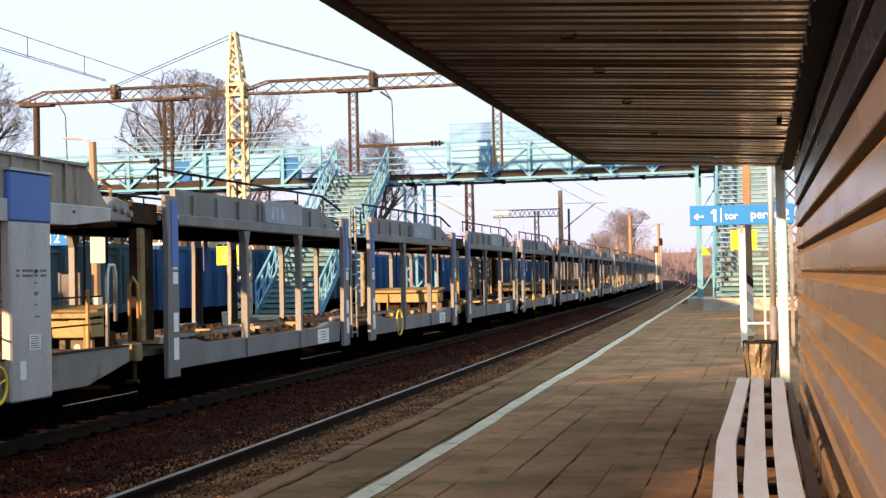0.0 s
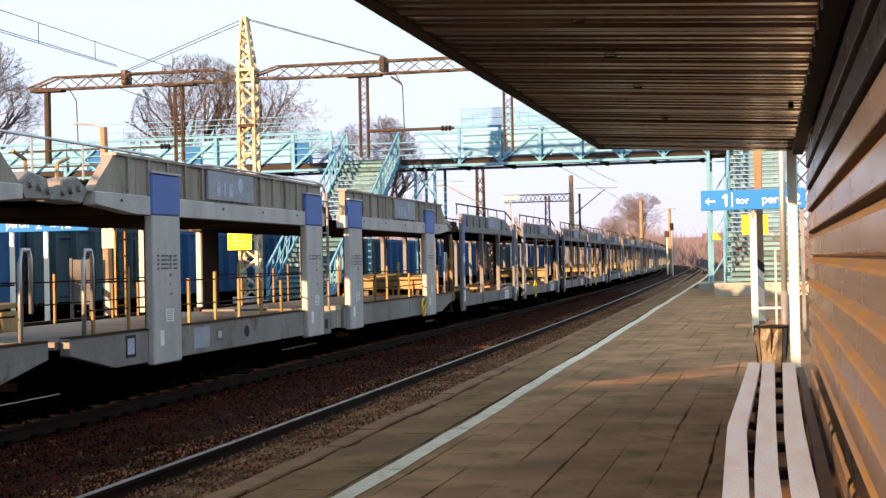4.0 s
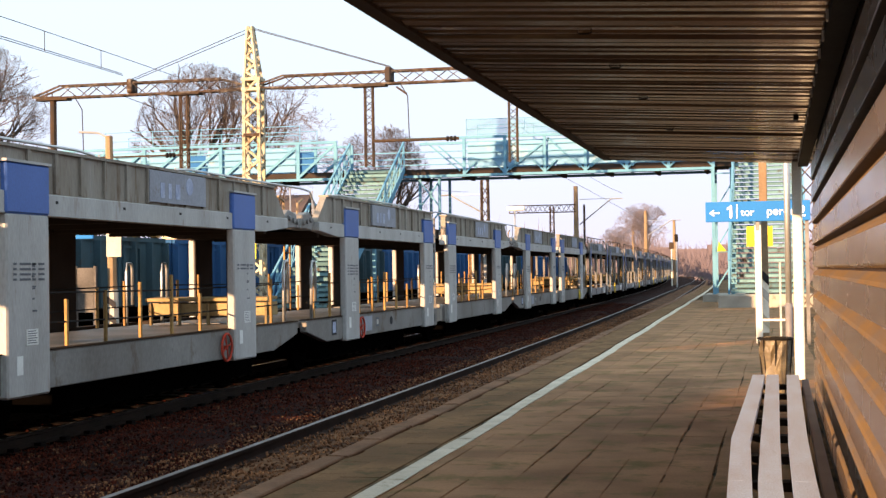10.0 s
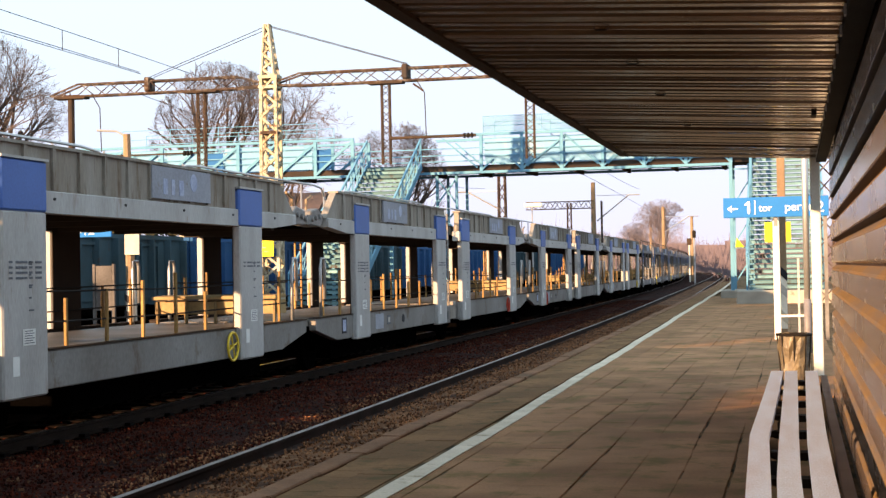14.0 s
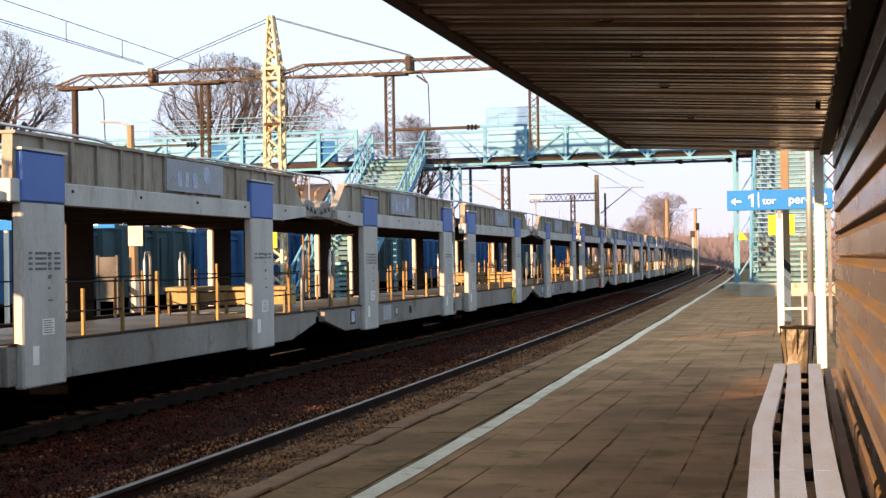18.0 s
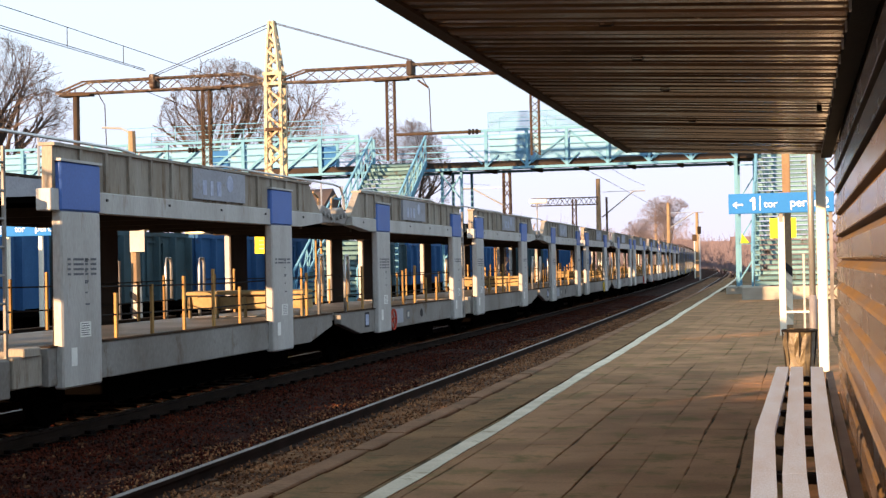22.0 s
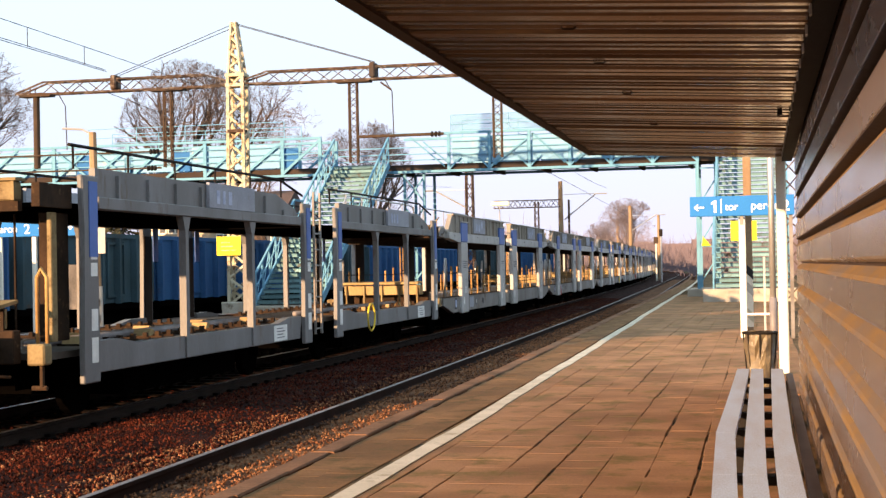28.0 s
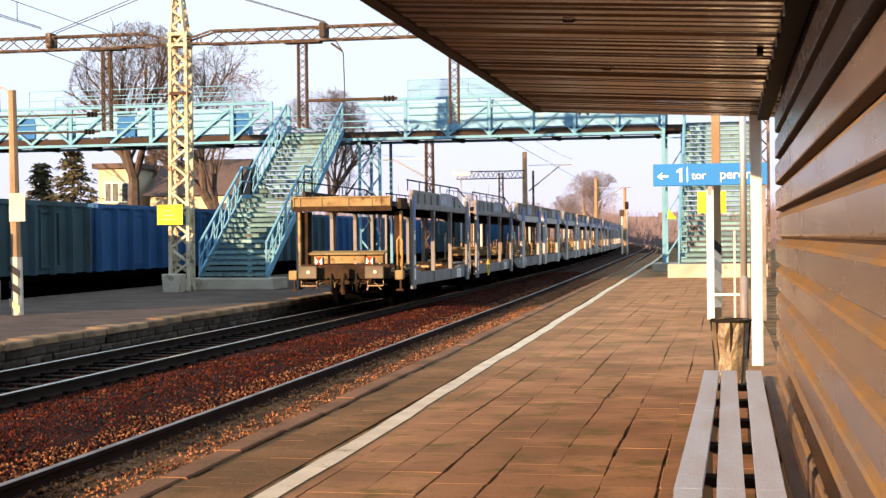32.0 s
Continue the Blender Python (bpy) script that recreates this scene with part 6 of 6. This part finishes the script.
part("white_band", bm, "plate", fp, "dull white painted foot of the pole")
for k in range(3):
    bm = B()
    z = -0.24 + k * 0.38
    prism(bm, [(-15.325, z + 0.17), (-15.08, z), (-15.08, z + 0.16), (-15.325, z + 0.33)], "y", 31.762, 31.772)
    part("hazard_band", bm, "ink" if k else "masty", fp)
bm = B()
tube(bm, [(-15.28, 31.9, 4.55), (-15.53, 31.9, 4.68), (-16.03, 31.9, 4.72)], 0.03, 6)
part("arm", bm, "galv", fp)
bm = B()
prism(bm, [(-16.97, Z_FAR - 0.01), (-16.45, Z_FAR - 0.01), (-16.40, 0.28), (-17.02, 0.28)], "y", 44.7, 45.2)
cb = solid("concrete_bin", bm, "concrete", "square grey concrete litter bin on the far platform", "litter bin", "", bevel=0.02)
ns = thing("notice_stand", "grey notice panel on two pale steel posts", "notice board", "")
for x in (-15.95, -15.46):
    bm = B()
    box(bm, x - 0.03, x + 0.03, 31.46, 31.54, Z_FAR - 0.01, 1.54)
    part("post", bm, "panelgrey", ns)
bm = B()
box(bm, -15.905, -15.505, 31.48, 31.52, 0.46, 1.5)
part("panel", bm, "panelgrey", ns, "weathered plain grey panel")
bm = B()
box(bm, -16.17, -16.10, 32.8, 32.86, Z_FAR - 0.01, 0.45)
solid("bollard", bm, "silver", "short grey bollard on the far platform", "bollard", "")


# ---- trees, houses, distance ----
def bare_tree(seed, height, spread, trunk_r, levels=6, lean=0.0, fine=0.0085):
    """Bare winter tree: (thick limbs, twigs), each as verts and faces."""
    out = [([], []), ([], [])]

    def outside(q):
        return (q.x ** 2 + q.y ** 2) / (height * 0.40 * spread) ** 2 + ((q.z - height * 0.60) / (height * 0.40)) ** 2 > 1

    def limb(p, d, length, r, level, own):
        rng = random.Random(own)
        if level and outside(p + d * length):
            length *= 0.6
        verts, faces = out[0] if level <= 2 else out[1]
        n = 6 if level <= 2 else 3
        segs = 3 if level < 5 else 2
        pts, q, dd = [p], p, d
        for _ in range(segs):
            dd = (dd + Vector((rng.gauss(0, 0.13), rng.gauss(0, 0.13), rng.gauss(0.04, 0.1)))).normalized()
            q = q + dd * (length / segs)
            pts.append(q)
        base = len(verts)
        for i, c in enumerate(pts):
            rr = r * (1 - 0.45 * i / segs)
            a = dd.cross(Vector((0.3, 0.5, 0.2))).normalized()
            b = dd.cross(a)
            for k in range(n):
                verts.append(c + (a * math.cos(k * 2 * math.pi / n) + b * math.sin(k * 2 * math.pi / n)) * rr)
        for i in range(segs):
            for k in range(n):
                faces.append((base + i * n + k, base + i * n + (k + 1) % n, base + (i + 1) * n + (k + 1) % n, base + (i + 1) * n + k))
        if level >= levels or level > 1 and outside(q):
            return
        kids = (6, 5, 4)[level] if level < 3 else 3
        for k in range(kids):
            at = pts[min(rng.choice((1, 2, 2, 3, 3)) if level else rng.choice((2, 3, 3, 3)), segs)]
            az, tilt = rng.uniform(0, 6.283), (rng.uniform(0.4, 1.05) if level else rng.uniform(0.22, 0.75)) * spread
            a = dd.cross(Vector((0.1, 0.9, 0.3))).normalized()
            b = dd.cross(a)
            nd = (dd * math.cos(tilt) + (a * math.cos(az) + b * math.sin(az)) * math.sin(tilt) + Vector((0, 0, 0.16 if level < 2 else 0.0))).normalized()
            if level < 3 and nd.z < 0.25:      # the lower limbs rise before they spread
                nd = (nd + Vector((0, 0, 0.35 - nd.z))).normalized()
            shrink = rng.uniform(0.62, 0.8) if level < 2 else rng.uniform(0.5, 0.74)
            limb(at, nd, length * shrink, max(r * rng.uniform(0.33, 0.50), fine), level + 1, rng.random())

    limb(Vector((0, 0, 0)), Vector((lean, 0, 1)).normalized(), height * 0.40, trunk_r, 0, seed)
    return out


def tree(seed, x, y, height, spread=1.0, trunk_r=0.4, levels=6, lab="tall bare winter tree behind the footbridge", name="bare_tree", ground=-1.0, lean=0.0, mt1="bark", mt2="twig", fine=0.0085):
    t = thing(name, lab, "tree", "bare trees", at=(x, y, ground))
    for nm, (v, f), mt in zip(("trunk", "crown"), bare_tree(seed, height, spread, trunk_r, levels, lean, fine), (mt1, mt2)):
        me = bpy.data.meshes.new(nm)
        me.from_pydata(v, [], f)
        me.materials.append(M[mt])
        ob = new(nm, me)
        ob.parent = t
        if nm == "crown":
            tagged(ob, "bare brown twigs")
    return t


tree(84, -32.3, 80, 14.6, 0.74, 0.5, 7)
tree(35, -26.6, 80, 13.2, 0.95, 0.45, 7)
tree(18, -48.2, 80, 17.2, 0.85, 0.6, 7)
tree(23, -26.2, 95, 12.4, 0.8, 0.3, 7)
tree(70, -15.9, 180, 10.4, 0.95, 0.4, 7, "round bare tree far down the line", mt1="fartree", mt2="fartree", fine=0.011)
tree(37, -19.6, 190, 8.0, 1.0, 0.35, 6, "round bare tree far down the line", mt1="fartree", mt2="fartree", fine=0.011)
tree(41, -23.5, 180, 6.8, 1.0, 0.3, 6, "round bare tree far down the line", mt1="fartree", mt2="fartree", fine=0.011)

def conifer(x, y, height, width, seed, lab):
    """Spreading conifer: whorls of drooping boughs set with needle tufts."""
    cf = thing("conifer", lab, "tree", "conifers", at=(x, y, -1.0))
    bm = B()
    tube(bm, [(0, 0, 0), (0.1, 0, height * 0.5), (0, 0, height)], 0.22, 6, 0.04)
    part("trunk", bm, "bark", cf)
    rng = random.Random(seed)
    v, f = [], []
    z = 1.2
    while z < height:
        reach = width * (1 - (z - 1.2) / (height - 0.8)) ** 0.8
        for _ in range(5):
            a, ln = rng.uniform(0, 6.283), reach * rng.uniform(0.55, 1.1)
            for k in range(26):
                u = rng.random() ** 0.7
                r = ln * u
                c = Vector((r * math.cos(a), r * math.sin(a), z - 0.22 * r * u + rng.gauss(0, 0.07))) + Vector((rng.gauss(0, 0.18), rng.gauss(0, 0.18), 0))
                d = Vector((math.cos(a) + rng.gauss(0, 0.5), math.sin(a) + rng.gauss(0, 0.5), rng.gauss(-0.2, 0.25))).normalized() * rng.uniform(0.2, 0.45)
                w = d.cross(Vector((0, 0, 1))).normalized() * 0.10
                i = len(v)
                v += [c - w, c + w, c + d, c + Vector((0, 0, 0.11))]
                f += [(i, i + 1, i + 2), (i, i + 3, i + 2), (i + 1, i + 2, i + 3)]
        z += rng.uniform(0.25, 0.42)
    me = bpy.data.meshes.new("needles")
    me.from_pydata(v, [], f)
    me.materials.append(M["needle"])
    ob = new("needles", me)
    ob.parent = cf
    return cf


conifer(-40.2, 88, 7.9, 3.0, 77, "dark olive spreading conifer before the houses")
conifer(-42.7, 89, 7.2, 1.9, 78, "slimmer dark conifer beside the spreading one")


def house(x0, x1, y0, y1, ze, zr, wallc, lab, windows, flat=False):
    h = thing("house", lab, "house", "houses")
    bm = B()
    box(bm, x0, x1, y0, y1, -1.0, ze)
    part("wall_body", bm, wallc, h)
    bm = B()
    if flat:
        box(bm, x0 - 0.3, x1 + 0.3, y0 - 0.3, y1 + 0.3, ze, ze + 0.35)
    else:
        ym = (y0 + y1) / 2
        prism(bm, [(y0 - 0.4, ze), (y1 + 0.4, ze), (ym, zr)], "x", x0 - 0.4, x1 + 0.4)
    part("roof", bm, "roof", h)
    bm = B()
    box(bm, x0 + 1.6, x0 + 2.3, (y0 + y1) / 2 - 0.3, (y0 + y1) / 2 + 0.3, ze, zr + 0.7)
    part("chimney", bm, "mastr", h)
    for wx, wz in windows:
        bm = B()
        box(bm, wx - 0.55, wx + 0.55, y0 - 0.06, y0 - 0.02, wz - 0.7, wz + 0.7)
        w = part("window", bm, "white", h)
        for s in (-0.26, 0.26):
            bm = B()
            box(bm, wx + s - 0.2, wx + s + 0.2, y0 - 0.075, y0 - 0.062, wz - 0.6, wz + 0.6)
            part("pane", bm, "glass", w)
    return h


house(-41.6, -38.9, 95, 104, 6.2, 6.6, "plaster", "flat-roofed ochre plastered house behind the goods wagons", ((-40.6, 4.6), (-40.6, 2.0), (-39.4, 4.6)), True)
house(-37.9, -32.4, 95, 103, 4.3, 6.9, "plaster", "pale plastered house with a dark pitched roof and chimney", ((-35.9, 3.2), (-33.0, 3.2)))


def woods(name, x0, x1, y0, y1, h0, h1, count, seed, lab, mt="haze"):
    rng = random.Random(seed)
    v, f = [], []
    for _ in range(count):
        x, y = rng.uniform(x0, x1), rng.uniform(y0, y1)
        h = rng.uniform(h0, h1) * (0.8 + 0.25 * math.sin(x * 0.12 + seed))
        for _ in range(11):
            z0 = rng.uniform(-1, h * 0.6)
            dx, w = rng.gauss(0, 0.8), rng.uniform(0.03, 0.08)
            xx = x + rng.gauss(0, 0.6)
            i = len(v)
            v += [(xx - w, y, z0), (xx + w, y, z0), (xx + dx, y + rng.uniform(-0.5, 0.5), z0 + h * rng.uniform(0.25, 0.5))]
            f.append((i, i + 1, i + 2))
    me = bpy.data.meshes.new(name)
    me.from_pydata(v, [], f)
    me.materials.append(M[mt])
    return tagged(new(name, me), lab, "woods", "", "stuff")


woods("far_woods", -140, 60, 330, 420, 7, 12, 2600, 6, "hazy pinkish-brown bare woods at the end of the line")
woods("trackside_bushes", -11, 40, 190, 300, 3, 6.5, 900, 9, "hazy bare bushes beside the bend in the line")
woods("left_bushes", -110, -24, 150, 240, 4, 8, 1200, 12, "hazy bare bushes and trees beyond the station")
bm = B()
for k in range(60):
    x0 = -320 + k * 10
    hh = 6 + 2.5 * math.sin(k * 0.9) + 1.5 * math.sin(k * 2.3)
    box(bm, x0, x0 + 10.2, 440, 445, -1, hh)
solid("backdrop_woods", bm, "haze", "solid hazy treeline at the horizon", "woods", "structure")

# ---- platform slabs ----
paving = thing("platform_paving", "brown worn concrete paving slabs of the near platform", "paving", "", "structure")
SX, SY, NX = 0.296, 0.35, 9
rng = random.Random(12)
protos = []
for k in range(4):
    bm = B()
    w, l = SX / 2 - 0.0016 - 0.0014 * (k % 2), SY / 2 - 0.0008
    prism(bm, [(-w, -0.03), (w, -0.03), (w, -0.003), (w - 0.004, 0), (-w + 0.004, 0), (-w, -0.003)], "y", -l, l)
    protos.append(mesh_of("slab", bm, "slab"))
rest_v, rest_f, count = [], [], 0
y = 5.2 - 0.35 * 36
row = 0
while y < 60:
    xa = -2.186 + 0.006 * math.sin(y * 0.9)
    for c in range(NX):
        x = xa + SX * (c + 0.5)
        if x > 0.2 and y < 14.3 or x > 0.75:
            continue
        m = Matrix.Translation((x + rng.gauss(0, 0.0025) + 0.006 * math.sin(y * 0.8 + 2.1 * c) + 0.004 * math.sin(y * 2.3 + c), y, rng.gauss(0.0, 0.0005))) @ pose(0, 0, 0, rng.gauss(0, 0.06), rng.gauss(0, 0.12), rng.gauss(0, 0.5))
        me = protos[rng.randrange(4)]
        if count < 300 and x < 0.1 and y > 5:
            ob = new("slab", me)
            ob.parent = paving
            ob.matrix_basis = m
            count += 1
        else:
            i = len(rest_v)
            rest_v += [m @ q.co for q in me.vertices]
            rest_f += [[i + k for k in p.vertices] for p in me.polygons]
    y += SY
    row += 1
me = bpy.data.meshes.new("far_slabs")
me.from_pydata(rest_v, [], rest_f)
me.materials.append(M["slab"])
ob = new("far_slabs", me)
ob.parent = paving
tagged(ob, "", "", "", "stuff")
# narrow slabs between the kerb and the line
rest_v, rest_f = [], []
y = -7.6
while y < 110:
    for x0, x1 in ((-2.945, -2.68), (-2.68, -2.41)):
        i = len(rest_v)
        z = rng.gauss(-0.026 if x0 < -2.8 else -0.003, 0.0007)
        ja = rng.uniform(-0.02, 0.03) if x0 < -2.8 else 0.003
        for yy in (y + 0.0015, y + 0.2985):
            d = drift(yy)
            for x, zz in ((x0 + ja + d, -0.05), (x1 - 0.003 + d, -0.05), (x1 - 0.003 + d, z), (x0 + ja + d, z)):
                rest_v.append(bend(x, yy, zz))
        rest_f += [[i + q for q in p] for p in ((3, 2, 1, 0), (4, 5, 6, 7), (0, 1, 5, 4), (1, 2, 6, 5), (2, 3, 7, 6), (3, 0, 4, 7))]
    y += 0.3
me = bpy.data.meshes.new("edge_pavers")
me.from_pydata(rest_v, [], rest_f)
me.materials.append(M["kerb"])
ob = new("edge_pavers", me)
ob.parent = paving
tagged(ob, "mossy narrow pavers beside the edge", "", "", "stuff")
# filling strip between the line and the slabs
rest_v, rest_f = [], []
y = -7.6
while y < 60:
    d0 = drift(y) - K * y * y
    if d0 < 0.03:
        i = len(rest_v)
        for yy in (y + 0.001, y + 0.299):
            for x, zz in ((-2.24 + drift(yy) - K * yy * yy, -0.03), (-2.19, -0.03), (-2.19, -0.003), (-2.24 + drift(yy) - K * yy * yy, -0.003)):
                rest_v.append((x, yy, zz))
        rest_f += [[i + q for q in p] for p in ((3, 2, 1, 0), (4, 5, 6, 7), (0, 1, 5, 4), (1, 2, 6, 5), (2, 3, 7, 6), (3, 0, 4, 7))]
    y += 0.3
me = bpy.data.meshes.new("filling_strip")
me.from_pydata(rest_v, [], rest_f)
me.materials.append(M["slab"])
ob = new("filling_strip", me)
ob.parent = paving
tagged(ob, "narrow brown cut slabs beside the line", "", "", "stuff")


# ---- what moves ----
def run_of(t):
    """Metres that the train has run after t seconds: it gathers speed, then holds it."""
    if t < 18.6:
        return 4.72 * t + 0.025 * t * t
    return 96.44 + 5.65 * (t - 18.6) - 0.12 * math.exp(-((t - 19.5) / 2.5) ** 2) + 0.02 * max(t - 26, 0) ** 2


def motions():
    for ob, s0 in TRAIN:
        rows = []
        for k in range(17):
            t = k * 2.0
            y = s0 + run_of(t)
            rows.append((t, Matrix.Translation(bend(X_T2, y, Z_RAIL)) @ pose(0, 0, 0, 0, 0, heading(y) if y > 0 else -0.0)))
        walk(ob, rows)


motions()
